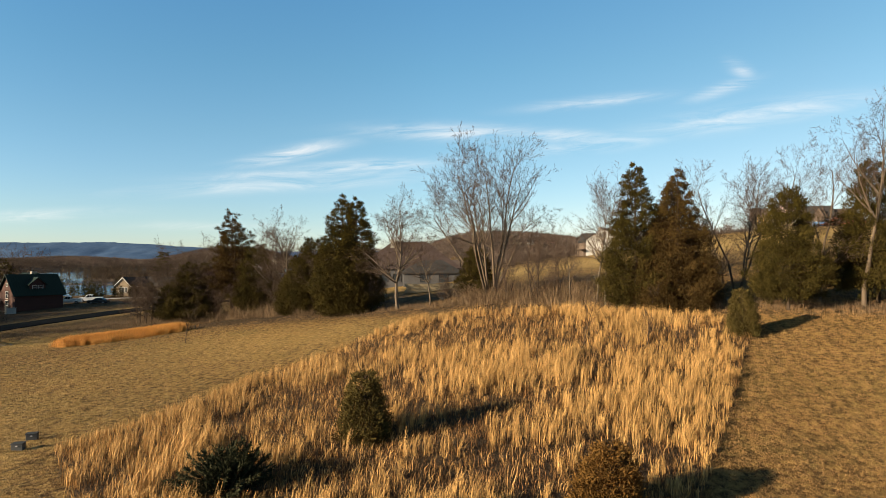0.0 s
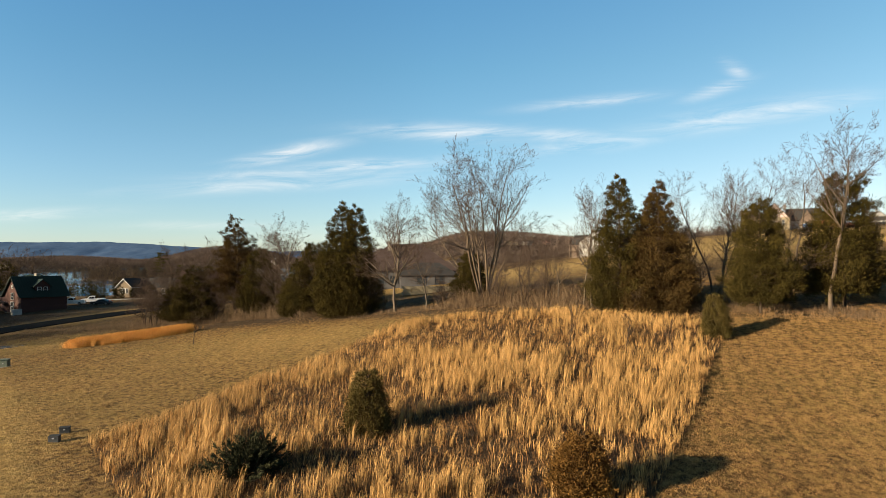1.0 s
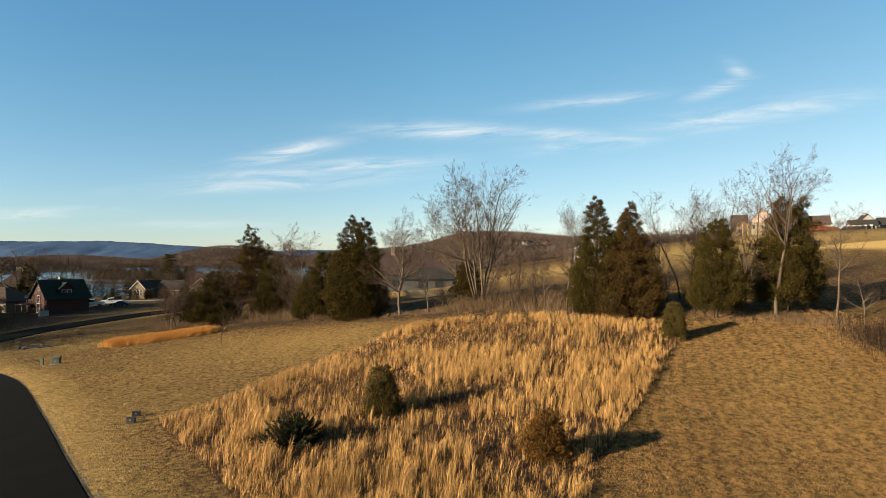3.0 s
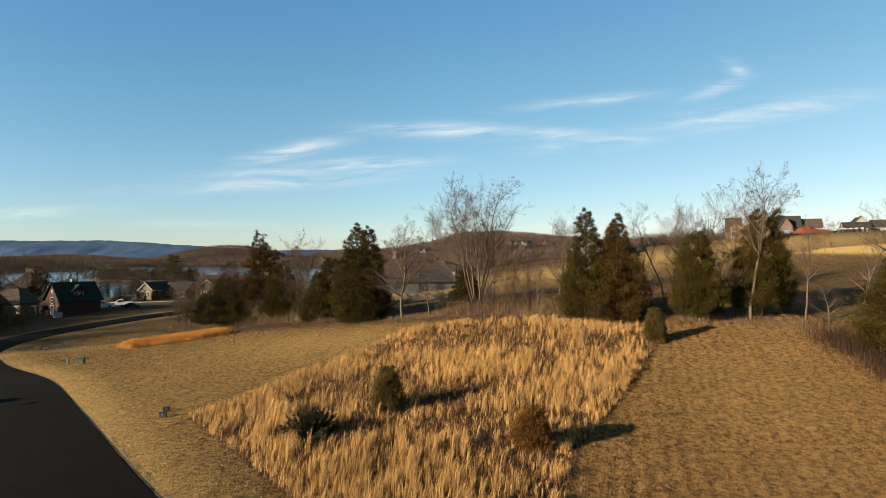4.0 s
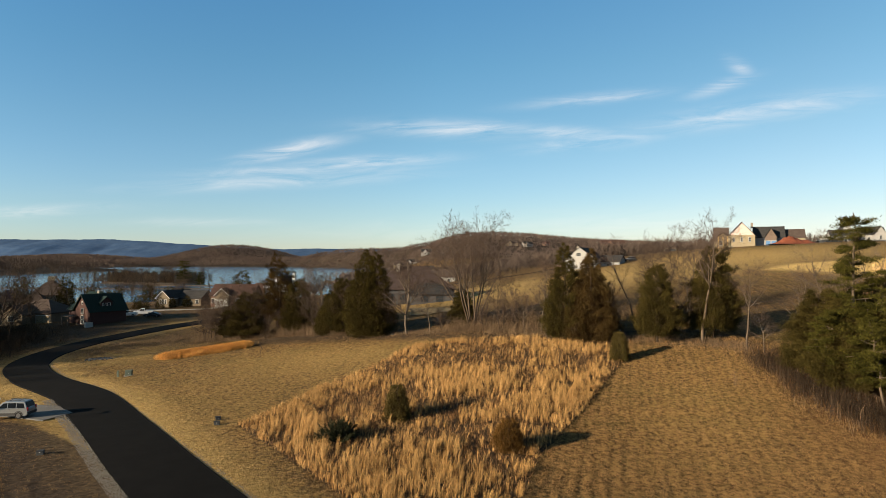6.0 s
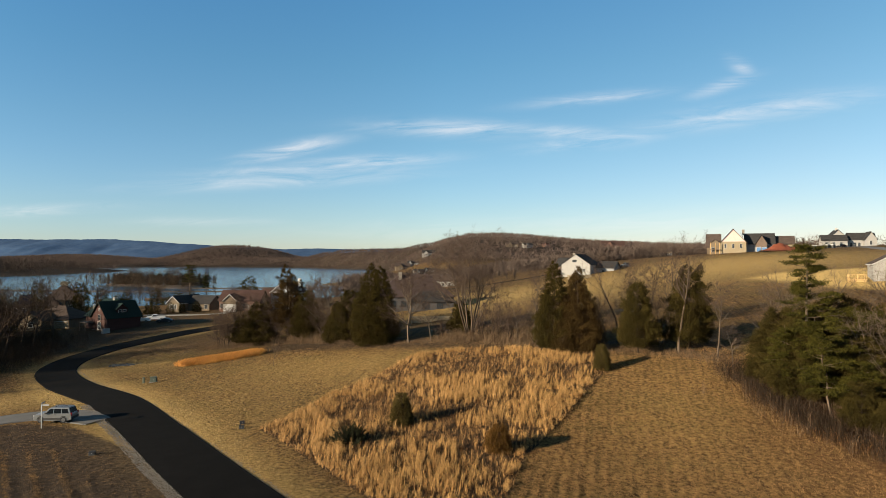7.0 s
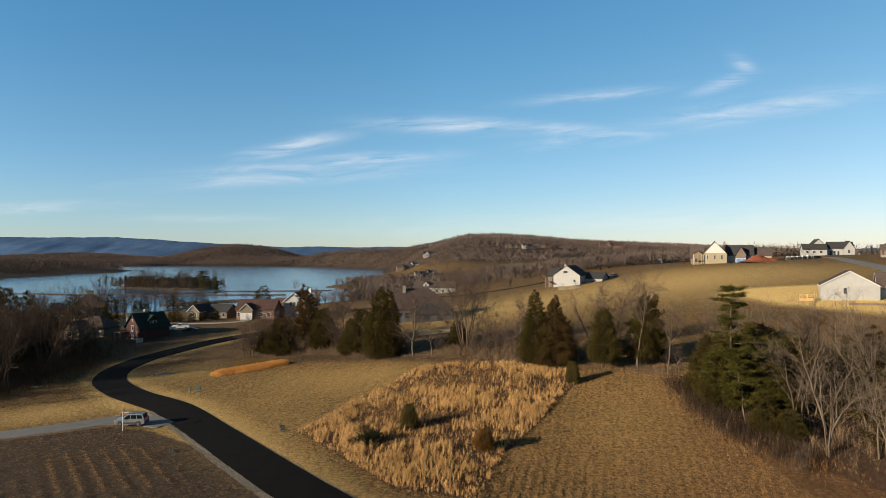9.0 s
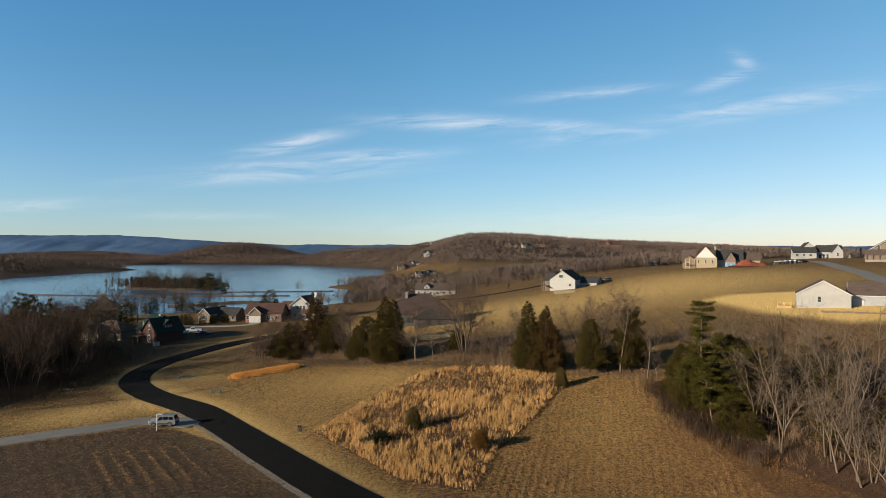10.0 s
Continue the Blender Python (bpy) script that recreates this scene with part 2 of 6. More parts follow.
def water_material():
    m = bpy.data.materials.new("lake_water")
    tree, add, link = nodes_of(m)
    out, bsdf = add("ShaderNodeOutputMaterial"), add("ShaderNodeBsdfPrincipled", Roughness=0.12)
    bsdf.inputs["Base Color"].default_value = (0.020, 0.095, 0.195, 1)
    bsdf.inputs["IOR"].default_value = 1.33
    link(bsdf.outputs[0], out.inputs[0])
    co, mp = add("ShaderNodeTexCoord"), add("ShaderNodeMapping")
    mp.inputs["Scale"].default_value = (0.05, 0.16, 1)
    link(co.outputs["Object"], mp.inputs[0])
    ripple = add("ShaderNodeTexNoise", Scale=1.0, Detail=5.0, Roughness=0.6)
    link(mp.outputs[0], ripple.inputs["Vector"])
    relief = add("ShaderNodeBump", Strength=0.5, Distance=0.5)
    link(ripple.outputs[0], relief.inputs["Height"]), link(relief.outputs[0], bsdf.inputs["Normal"])
    return m


M_GROUND, M_WATER = ground_material(), water_material()

# ---- small helpers ----


def link_mesh(name, verts, faces, mat, parent=None, label="", smooth=False):
    me = bpy.data.meshes.new(name)
    me.from_pydata([tuple(v) for v in verts], [], [tuple(f) for f in faces])
    me.materials.append(mat)
    if smooth:
        me.polygons.foreach_set("use_smooth", [True] * len(me.polygons))
    me.update()
    ob = new(name, me)
    ob.parent = parent
    if label:
        ob["label"] = label
    return ob


def part(name, bm, mat, parent=None, label="", smooth=False):
    me = bpy.data.meshes.new(name)
    bmesh.ops.recalc_face_normals(bm, faces=bm.faces)
    bm.to_mesh(me)
    bm.free()
    me.materials.append(mat)
    if smooth:
        me.polygons.foreach_set("use_smooth", [True] * len(me.polygons))
    ob = new(name, me)
    ob.parent = parent
    if label:
        ob["label"] = label
    return ob


def bulk_mesh(name, verts, tris, mat, parent=None):
    """One mesh from arrays of corners (n, 3) and triangles (m, 3)."""
    me = bpy.data.meshes.new(name)
    me.vertices.add(len(verts))
    me.vertices.foreach_set("co", np.asarray(verts, np.float32).ravel())
    me.loops.add(3 * len(tris))
    me.loops.foreach_set("vertex_index", np.asarray(tris, np.int32).ravel())
    me.polygons.add(len(tris))
    me.polygons.foreach_set("loop_start", np.arange(0, 3 * len(tris), 3, dtype=np.int32))
    me.update(calc_edges=True)
    me.materials.append(mat)
    ob = new(name, me)
    ob.parent = parent
    return ob


def box(bm, cx, cy, cz, sx, sy, sz, bevel=0.0):
    """A box centred at cx, cy with its underside at cz."""
    made = bmesh.ops.create_cube(bm, size=1.0, matrix=Matrix.Translation((cx, cy, cz + sz / 2)) @ Matrix.Diagonal((sx, sy, sz, 1)))
    if bevel:
        edges = list({e for v in made["verts"] for e in v.link_edges})
        bmesh.ops.bevel(bm, geom=edges, offset=bevel, segments=2, affect="EDGES", profile=0.5)
    return made


def thing(name, x, y, z, rz, label, category, group="", kind=""):
    ob = new(name)
    ob.matrix_basis = pose(x, y, z, 0, 0, rz)
    return tagged(ob, label, category, group, kind)

# ---- terrain ----


XN = (-160, -90, -50, -22, 5, 30, 60, 110, 220)
YN = (-100, 0, 22, 42, 65, 95, 150, 230, 380)
LEVELS = np.array([
    (-1.7, -4.9, -5.5, -5.9, -6.0, -5.3, -3.7, -3.1, -8.8),
    (-2.0, -1.6, -1.8, -2.0, -2.2, -2.0, -0.1, -0.8, -7.3),
    (-2.3, -0.1, -0.2, -0.5, -0.8, -0.6, 0.9, 1.1, -3.5),
    (-2.8, 0.5, 0.3, 0.3, 1.7, 2.8, 3.4, 3.3, 0.0),
    (-3.4, -0.6, 0.6, 2.9, 5.4, 6.0, 6.4, 6.3, 3.9),
    (-3.3, -1.8, 0.1, 4.4, 7.6, 9.0, 9.4, 9.7, 7.6),
    (-1.5, 0.2, 3.2, 6.7, 10.1, 12.0, 13.0, 14.1, 11.9),
    (4.7, 6.8, 8.7, 11.2, 13.9, 16.5, 18.2, 21.5, 17.9),
    (17.3, 20.9, 21.6, 22.2, 23.0, 23.8, 24.8, 27.2, 26.1),
])
LAKE = -4.0
SHORE = ((-182, 273), (-77, 308), (-86, 445), (-100, 693), (-112, 1233), (-260, 1473), (-448, 1655), (-794, 1700), (-900, 1500),
         (-583, 1113), (-573, 847), (-546, 693), (-560, 480), (-420, 280))
HILLS = ((-753, 2080, 120, 150, 50), (-600, 2160, 80, 150, 20), (-930, 2330, 90, 140, 8), (-1290, 2330, 110, 150, 20), (-1450, 2330, 90, 150, 15), (-1640, 2330, 110, 150, 14),
         (18, 1183, 230, 230, 43), (-280, 1640, 190, 160, 31), (277, 1333, 330, 200, 24), (620, 1450, 330, 220, 26), (1250, 1750, 500, 300, 30),
         (-900, 1750, 500, 120, 3), (-750, 1000, 150, 200, 3), (-1100, 900, 300, 300, 5), (330, 310, 210, 240, 22),
         (-500, 2500, 700, 200, 6), (60, 700, 200, 120, 6), (-700, 250, 200, 300, 12))


def weights(nodes, v):
    n = np.array(nodes, float)
    v = np.clip(v, n[0], n[-1])
    i = np.clip(np.searchsorted(n, v, side="right") - 1, 0, len(n) - 2)
    h = n[i + 1] - n[i]
    s = (v - n[i]) / h
    w, r = np.zeros((len(v), len(n))), np.arange(len(v))
    w[r, i] += 2 * s**3 - 3 * s**2 + 1
    w[r, i + 1] += 3 * s**2 - 2 * s**3
    for k, c in ((i, s**3 - 2 * s**2 + s), (i + 1, s**3 - s**2)):
        lo, hi = np.maximum(k - 1, 0), np.minimum(k + 1, len(n) - 1)
        slope = c * h / (n[hi] - n[lo])
        w[r, hi] += slope
        w[r, lo] -= slope
    return w


def step(v, lo, hi):
    s = np.clip((v - lo) / (hi - lo), 0, 1)
    return s * s * (3 - 2 * s)


def off_shore(x, y):
    """Distance from the shore line: above zero on land, below zero over the lake."""
    best, inside = np.full(x.shape, 1e9), np.zeros(x.shape, bool)
    for (ax, ay), (bx, by) in zip(SHORE, SHORE[1:] + SHORE[:1]):
        ex, ey = bx - ax, by - ay
        s = np.clip(((x - ax) * ex + (y - ay) * ey) / (ex * ex + ey * ey), 0, 1)
        best = np.minimum(best, np.hypot(x - ax - s * ex, y - ay - s * ey))
        cross = (ay > y) != (by > y)
        inside ^= cross & (x < (bx - ax) * (y - ay) / (by - ay + 1e-9) + ax)
    return np.where(inside, -best, best)


def terrain(x, y):
    x, y = np.atleast_1d(np.asarray(x, float)), np.atleast_1d(np.asarray(y, float))
    near = np.einsum("ki,ij,kj->k", weights(XN, x), LEVELS, weights(YN, y))
    d = off_shore(x, y) + 14 * np.sin(x * 0.021 + y * 0.008) + 8 * np.sin(x * 0.05 - y * 0.033)
    far = LAKE + np.where(d < 0, 0.06 * d, 0.05 * np.minimum(d, 120))
    for hx, hy, sx, sy, high in HILLS:
        far = far + high * np.exp(-((x - hx) / sx) ** 2 / 2 - ((y - hy) / sy) ** 2 / 2) * step(d, 0, 160)
    far = far + 4 * step(d, 60, 300) * np.sin(x * 0.009 + 1) * np.sin(y * 0.007)
    outside = np.hypot(np.maximum(np.maximum(XN[0] - x, x - XN[-1]), 0), np.maximum(np.maximum(YN[0] - y, y - YN[-1]), 0))
    w = step(outside, 0, 140)
    return near * (1 - w) + far * w


def level(x, y):
    return float(terrain(x, y)[0])


def spaced(lo, hi, first, last, pitch, growth):
    inner = list(np.arange(lo, hi + 0.01, pitch))
    down, up = [inner[0]], [inner[-1]]
    while down[-1] > first:
        down.append(down[-1] - pitch - growth * (lo - down[-1]))
    while up[-1] < last:
        up.append(up[-1] + pitch + growth * (up[-1] - hi))
    return np.array(down[:0:-1] + inner + up[1:])


FIELD = ((-20, 32), (-12.5, 21.5), (-5, 11.5), (4.5, 8.5), (8.6, 21.8), (16.3, 34.7), (23, 46), (22.5, 52), (14, 58.5), (3, 62.5), (-4, 62), (-9, 53), (-14.5, 46.5))
ROAD = ((58, -95), (36, -60), (18, -32), (6, -14), (-3.5, -1.5), (-11, 6), (-16, 11.5), (-23.6, 21), (-33.5, 34), (-45.5, 49), (-60.7, 63.8), (-71.3, 77), (-76.5, 90.5), (-76.6, 105), (-71.3, 121), (-65.8, 132.5), (-57, 145), (-46, 156))
SIDE = ((-41, 38.5), (-50, 41.5), (-57, 37.7), (-63, 34.3), (-69.4, 30.5), (-85, 22), (-110, 8))


COPSE = ((39, 42), (40, 31), (43.5, 20), (49, 10), (62, -8), (110, -8), (110, 46), (62, 47))
LAKEWOOD = ((-87, 48), (-88, 70), (-89, 95), (-86, 108), (-98, 122), (-125, 134), (-175, 134), (-175, 20), (-95, 30))
STRAW = ((83, 122), (92, 128), (112, 122), (124, 104), (128, 78), (118, 70), (94, 75), (84, 92))
LOT = ((-70, 26), (-62, 30), (-50, 37), (-42, 34), (-30, 24), (-21, 13), (-10, -1), (22, -30), (40, -90), (-160, -90), (-110, 2))


def inside_of(poly, x, y):
    inside = np.zeros(np.shape(x), bool)
    for (ax, ay), (bx, by) in zip(poly, poly[1:] + poly[:1]):
        cross = (ay > y) != (by > y)
        inside ^= cross & (x < (bx - ax) * (y - ay) / (by - ay + 1e-9) + ax)
    return inside


def soft_inside(poly, x, y, wide):
    """1 inside the outline, 0 outside, with a ragged border."""
    d = from_line(poly + poly[:1], x, y) * np.where(inside_of(poly, x, y), 1, -1)
    return step(d, -wide, wide)


def from_line(line, x, y):
    best = np.full(np.shape(x), 1e9)
    for (ax, ay), (bx, by) in zip(line, line[1:]):
        ex, ey = bx - ax, by - ay
        s = np.clip(((x - ax) * ex + (y - ay) * ey) / (ex * ex + ey * ey), 0, 1)
        best = np.minimum(best, np.hypot(x - ax - s * ex, y - ay - s * ey))
    return best


def clumpy(x, y, scale, seed):
    return np.array([noise.noise((a * scale, b * scale, seed)) for a, b in zip(x, y)])


def blob(x, y, cx, cy, rx, ry, turn=0.0):
    a = radians(turn)
    dx, dy = x - cx, y - cy
    return np.exp(-((dx * math.cos(a) + dy * math.sin(a)) / rx) ** 2 - ((dy * math.cos(a) - dx * math.sin(a)) / ry) ** 2)


ROW_TURN = radians(15)


def turf(x, y):
    """Height of the turf's clumps, tussocks and old rows over the lie of the land."""
    rough = 1 + 2.4 * blob(x, y, -64, 98, 9, 17, 25)
    strip = step(x - 4.5 - 0.49 * (y - 8.5), -1.0, 2.0) * step(46 - x, 0, 6)
    clump = (0.085 - 0.03 * strip) * clumpy(x, y, 1.25, 0) + (0.07 - 0.03 * strip) * clumpy(x, y, 0.55, 4)
    across = x * math.cos(ROW_TURN) - y * math.sin(ROW_TURN) + 0.8 * clumpy(x, y, 0.07, 41)
    rows = 0.04 * strip * np.sin(across * 2 * math.pi / 1.1) * np.clip(0.45 + 1.6 * clumpy(x, y, 0.11, 13), 0, 1.2)
    lot = 0.05 * inside_of(LOT, x, y) * np.sin((x * 0.80 + y * 0.60) * 2 * math.pi / 1.9) * step(clumpy(x, y, 0.06, 21), -0.3, 0.3)
    clear = step(from_line(ROAD, x, y), 3.6, 5.2) * step(from_line(SIDE, x, y), 3.2, 4.6)
    return (clump * rough + rows + lot) * clear * (np.hypot(x, y) < 260)


def build_ground():
    xs, ys = spaced(-88, 50, -4600, 4600, 0.36, 0.055), spaced(-16, 100, -900, 4700, 0.36, 0.05)
    gx, gy = np.meshgrid(xs, ys)
    x, y = gx.ravel(), gy.ravel()
    z = terrain(x, y)
    z = z + turf(x, y)
    z -= 0.10 * step(-from_line(ROAD, x, y), -4.2, -3.0) + 0.10 * step(-from_line(SIDE, x, y), -3.8, -2.6)
    n, m = len(xs), len(ys)
    i = np.arange(n * m).reshape(m, n)
    a, b, c, d = i[:-1, :-1].ravel(), i[:-1, 1:].ravel(), i[1:, 1:].ravel(), i[1:, :-1].ravel()
    tris = np.concatenate([np.stack([a, b, c], 1), np.stack([a, c, d], 1)])
    ob = bulk_mesh("ground", np.stack([x, y, z], 1), tris, M_GROUND)
    ob.data.polygons.foreach_set("use_smooth", np.ones(len(tris), bool))
    straw = np.clip(1.0 * soft_inside(STRAW, x, y, 6) + 0.20 * blob(x, y, 70, 150, 70, 58) + 0.42 * blob(x, y, -66, 48, 14, 10, 40) + 0.38 * blob(x, y, -62, 92, 10, 22, 20)
                    + 0.25 * blob(x, y, -30, 40, 16, 30, 45) + 0.28 * blob(x, y, -16, 63, 26, 12, -30) + 0.30 * blob(x, y, 5, 150, 60, 40) + 0.30 * blob(x, y, 110, 175, 55, 40) + 0.20 * blob(x, y, 25, 28, 32, 14, 62) + 0.2 * blob(x, y, 15, 470, 90, 60) + 0.33 * step(-from_line(ROAD, x, y), -9, -3), 0, 1)
    # Blobs by the red house, village and hedgerow paint shade with this cover.
    woods = np.clip(inside_of(COPSE, x, y) + inside_of(LAKEWOOD, x, y) + step(z, 14, 24) * step(y, 500, 800) + 0.9 * inside_of(FIELD, x, y)
                    + step(y, 900, 1100) + step(-x, 200, 300) * step(y, 480, 600) + 0.84 * inside_of(LOT, x, y) + 0.75 * blob(x, y, 24, -8, 32, 22) + 0.6 * blob(x, y, -63, 101, 12, 14) + 0.75 * blob(x, y, -86, 118, 12, 30, 20) + 0.5 * blob(x, y, 5, 395, 90, 60) + 0.6 * blob(x, y, -95, 160, 34, 30) + 0.6 * blob(x, y, 8, 88, 34, 15, -20) + 0.7 * step(-from_line(((-34, 90), (-12, 79), (5, 66), (20, 58), (38, 52)), x, y), -6, -2.5), 0, 1)
    clay = np.clip(0.35 * blob(x, y, 46, 10, 16, 12) + 0.5 * blob(x, y, 40, 30, 6, 10), 0, 1)
    layer = ob.data.color_attributes.new("cover", "FLOAT_COLOR", "POINT")
    layer.data.foreach_set("color", np.stack([straw, woods, clay, np.ones_like(x)], 1).astype(np.float32).ravel())
    return tagged(ob, "dry tan winter grassland on rolling hills", "ground", kind="structure")


def ribbon(name, line, width, lift, mat, label, category, shoulder=0.0):
    """A road laid along a line: a smooth centre line, a crown and edges that dip into the turf."""
    pts = [Vector((*p, 0)) for p in line]
    fine = []
    for k in range(len(pts) - 1):
        p0, p1, p2, p3 = pts[max(k - 1, 0)], pts[k], pts[k + 1], pts[min(k + 2, len(pts) - 1)]
        for s in np.arange(0, 1, 0.125):
            fine.append(0.5 * ((2 * p1) + (p2 - p0) * s + (2 * p0 - 5 * p1 + 4 * p2 - p3) * s**2 + (3 * p1 - p0 - 3 * p2 + p3) * s**3))
    fine.append(pts[-1])
    verts, faces = [], []
    cuts = (-0.5 - shoulder, -0.5, -0.25, 0, 0.25, 0.5, 0.5 + shoulder)
    for k, p in enumerate(fine):
        way = (fine[min(k + 1, len(fine) - 1)] - fine[max(k - 1, 0)]).normalized()
        side = Vector((way.y, -way.x, 0))
        wob = 0.10 * noise.noise((p.x * 0.4, p.y * 0.4, 7))
        for c in cuts:
            q = p + side * c * (width + (wob if abs(c) >= 0.5 else 0))
            drop = -0.14 if abs(c) > 0.5 else 0.05 * (1 - (2 * c) ** 2)
            verts.append((q.x, q.y, level(q.x, q.y) + lift + drop))
    n = len(cuts)
    for k in range(len(fine) - 1):
        for j in range(n - 1):
            faces.append((k * n + j, k * n + j + 1, (k + 1) * n + j + 1, (k + 1) * n + j))
    ob = link_mesh(name, verts, faces, mat)
    return tagged(ob, label, category, kind="structure")


ground = build_ground()
lake = link_mesh("water", [(-4600, 150, LAKE), (600, 150, LAKE), (600, 4700, LAKE), (-4600, 4700, LAKE)], [(0, 1, 2, 3)], M_WATER)
tagged(lake, "calm blue lake mirroring the sky", "lake", kind="structure")
ribbon("road", ROAD, 6.4, 0.03, M_ASPHALT, "freshly laid black asphalt lane curving downhill", "road", 0.03)
ribbon("side_road", SIDE, 5.4, 0.0, M_OLDROAD, "worn grey chip-seal side road", "road", 0.03)


def build_backdrop():
    """The long mountain beyond the lake, its distance haze put into a blue colour."""
    xs = np.linspace(-4600, 4600, 360)
    verts, faces = [], []
    for k, x in enumerate(xs):
        top = 92 + 64 * float(step(-x, 1050, 2500)) - 14 * float(step(-x, 2900, 4200)) + 6 * noise.noise((x * 0.004, 3, 0)) + 3 * noise.noise((x * 0.02, 5, 0))
        for j in range(9):
            s = j / 8
            fold = (120 * noise.noise((x * 0.0020, s * 1.8, 9)) + 40 * noise.noise((x * 0.009, s * 4.0, 2))) * math.sin(math.pi * min(1, s * 0.62 + 0.25))
            verts.append((x, 3750 + 600 * s + fold, -12 + (top + 12) * s ** 0.8))
    for k in range(len(xs) - 1):
        for j in range(8):
            a = k * 9 + j
            faces.append((a, a + 9, a + 10, a + 1))
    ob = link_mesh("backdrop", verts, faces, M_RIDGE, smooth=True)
    return tagged(ob, "long mountain ridge tinted haze-blue beyond the lake", "mountain", kind="structure")


build_backdrop()

# ---- vegetation ----


def tubes(segs):
    """Tapered tubes round segments (p, q, r0, r1) as arrays: six sides for stout wood, three for branches, slivers for twigs."""
    verts, tris, base = [], [], 0
    p, q = np.array([s[0] for s in segs]), np.array([s[1] for s in segs])
    r0, r1 = np.array([s[2] for s in segs]), np.array([s[3] for s in segs])
    for n, lo, hi in ((6, 0.045, 9), (3, 0.021, 0.045), (2, 0, 0.021)):
        pick = (r0 > lo) & (r0 <= hi)
        if not pick.any():
            continue
        a, b, ra, rb = p[pick], q[pick], r0[pick], r1[pick]
        d = (b - a) / (np.linalg.norm(b - a, axis=1, keepdims=True) + 1e-9)
        ref = np.where(np.abs(d[:, 2:3]) > 0.9, np.array([[1.0, 0, 0]]), np.array([[0, 0, 1.0]]))
        u = np.cross(d, ref)
        u /= np.linalg.norm(u, axis=1, keepdims=True) + 1e-9
        v = np.cross(d, u)
        if n == 2:
            roll = 2.4 * np.arange(len(a))[:, None]
            u, ra, rb = u * np.cos(roll) + v * np.sin(roll), ra * 1.2, rb * 0.5
        ang = 2 * np.pi * np.arange(n) / n
        ring = u[:, None, :] * np.cos(ang)[None, :, None] + v[:, None, :] * np.sin(ang)[None, :, None]
        block = np.concatenate([a[:, None, :] + ring * ra[:, None, None], b[:, None, :] + ring * rb[:, None, None]], 1)
        verts.append(block.reshape(-1, 3))
        k = base + np.arange(len(a))[:, None] * 2 * n
        j = np.arange(n)
        jn = (j + 1) % n
        if n == 2:
            j, jn = j[:1], jn[:1]
        tris.append(np.stack([k + j, k + jn, k + n + jn], 2).reshape(-1, 3))
        tris.append(np.stack([k + j, k + n + jn, k + n + j], 2).reshape(-1, 3))
        base += len(a) * 2 * n
    return np.concatenate(verts), np.concatenate(tris)


def grow(rng, segs, p, d, length, r, lvl, top, counts, angles, wobble, lift, thin, bare_to):
    n = (7, 5, 4, 3, 2)[lvl]
    for k in range(n):
        d = d + rng.normal(0, wobble, 3) + np.array([0, 0, lift * (1 if lvl else 0.5)])
        d = d / np.linalg.norm(d)
        q = p + d * length / n
        re = max(r * (1 - 0.75 * (k + 1) / n), thin)
        segs.append((p, q, max(r * (1 - 0.75 * k / n), thin), re))
        if lvl < top:
            first = bare_to if lvl == 0 else 0.2
            share = (k + 1) / n
            if share >= first:
                many = counts[lvl] / max(1, round(n * (1 - first)) + (0 if lvl == 0 else 1))
                many = int(many) + (rng.random() < many % 1)
                for _ in range(many):
                    side = rng.normal(0, 1, 3)
                    side -= d * side.dot(d)
                    side /= np.linalg.norm(side) + 1e-9
                    a = radians(rng.uniform(*angles))
                    d2 = d * math.cos(a) + side * math.sin(a)
                    reach = length * rng.uniform(0.36, 0.60) * ((1.15 - 0.6 * share) if lvl == 0 else (1.2 - 0.55 * share))
                    grow(rng, segs, q, d2, reach, max(re * rng.uniform(0.5, 0.75), thin), lvl + 1, top, counts, angles, wobble * 1.15, lift, thin, bare_to)
        p = q


def bare_tree(name, seed, height, stems=1, splay=0.0, top=4, counts=(14, 8, 6, 3), angles=(25, 55), wobble=0.10, lift=0.06, girth=0.022, thin=0.014,
              bare_to=0.3, mat=None, label="", group=""):
    rng = np.random.default_rng(seed)
    trunk, twigs = [], []
    for s in range(stems):
        az = 2 * math.pi * s / stems + rng.uniform(0, 1)
        tilt = splay * (rng.uniform(0.5, 1.1) if s % 3 else rng.uniform(0.08, 0.4)) if stems > 1 else splay * 0.3
        d = np.array([math.cos(az) * math.sin(tilt), math.sin(az) * math.sin(tilt), math.cos(tilt)])
        segs = []
        h = height * (1 if s == 0 else rng.uniform(0.72, 0.98))
        grow(rng, segs, np.array([0.25 * math.cos(az) * (stems > 1), 0.25 * math.sin(az) * (stems > 1), -0.3]), d, h, height * girth * (1 if stems == 1 else 0.72), 0, top,
             counts, angles, wobble, lift, thin, bare_to)
        trunk += [g for g in segs if g[2] > 0.045]
        twigs += [g for g in segs if g[2] <= 0.045]
    tall = max(g[1][2] for g in trunk + twigs)
    scale = height / tall
    ob = tagged(new(name), label or "leafless grey deciduous tree in winter", "tree", group)
    for part_name, segs in (("trunk", trunk), ("crown", twigs)):
        if not segs:
            continue
        v, t = tubes(segs)
        bulk_mesh(part_name, v * scale, t, M_TWIG if part_name == "crown" and top > 3 else mat or M_BARK, ob)
    return ob


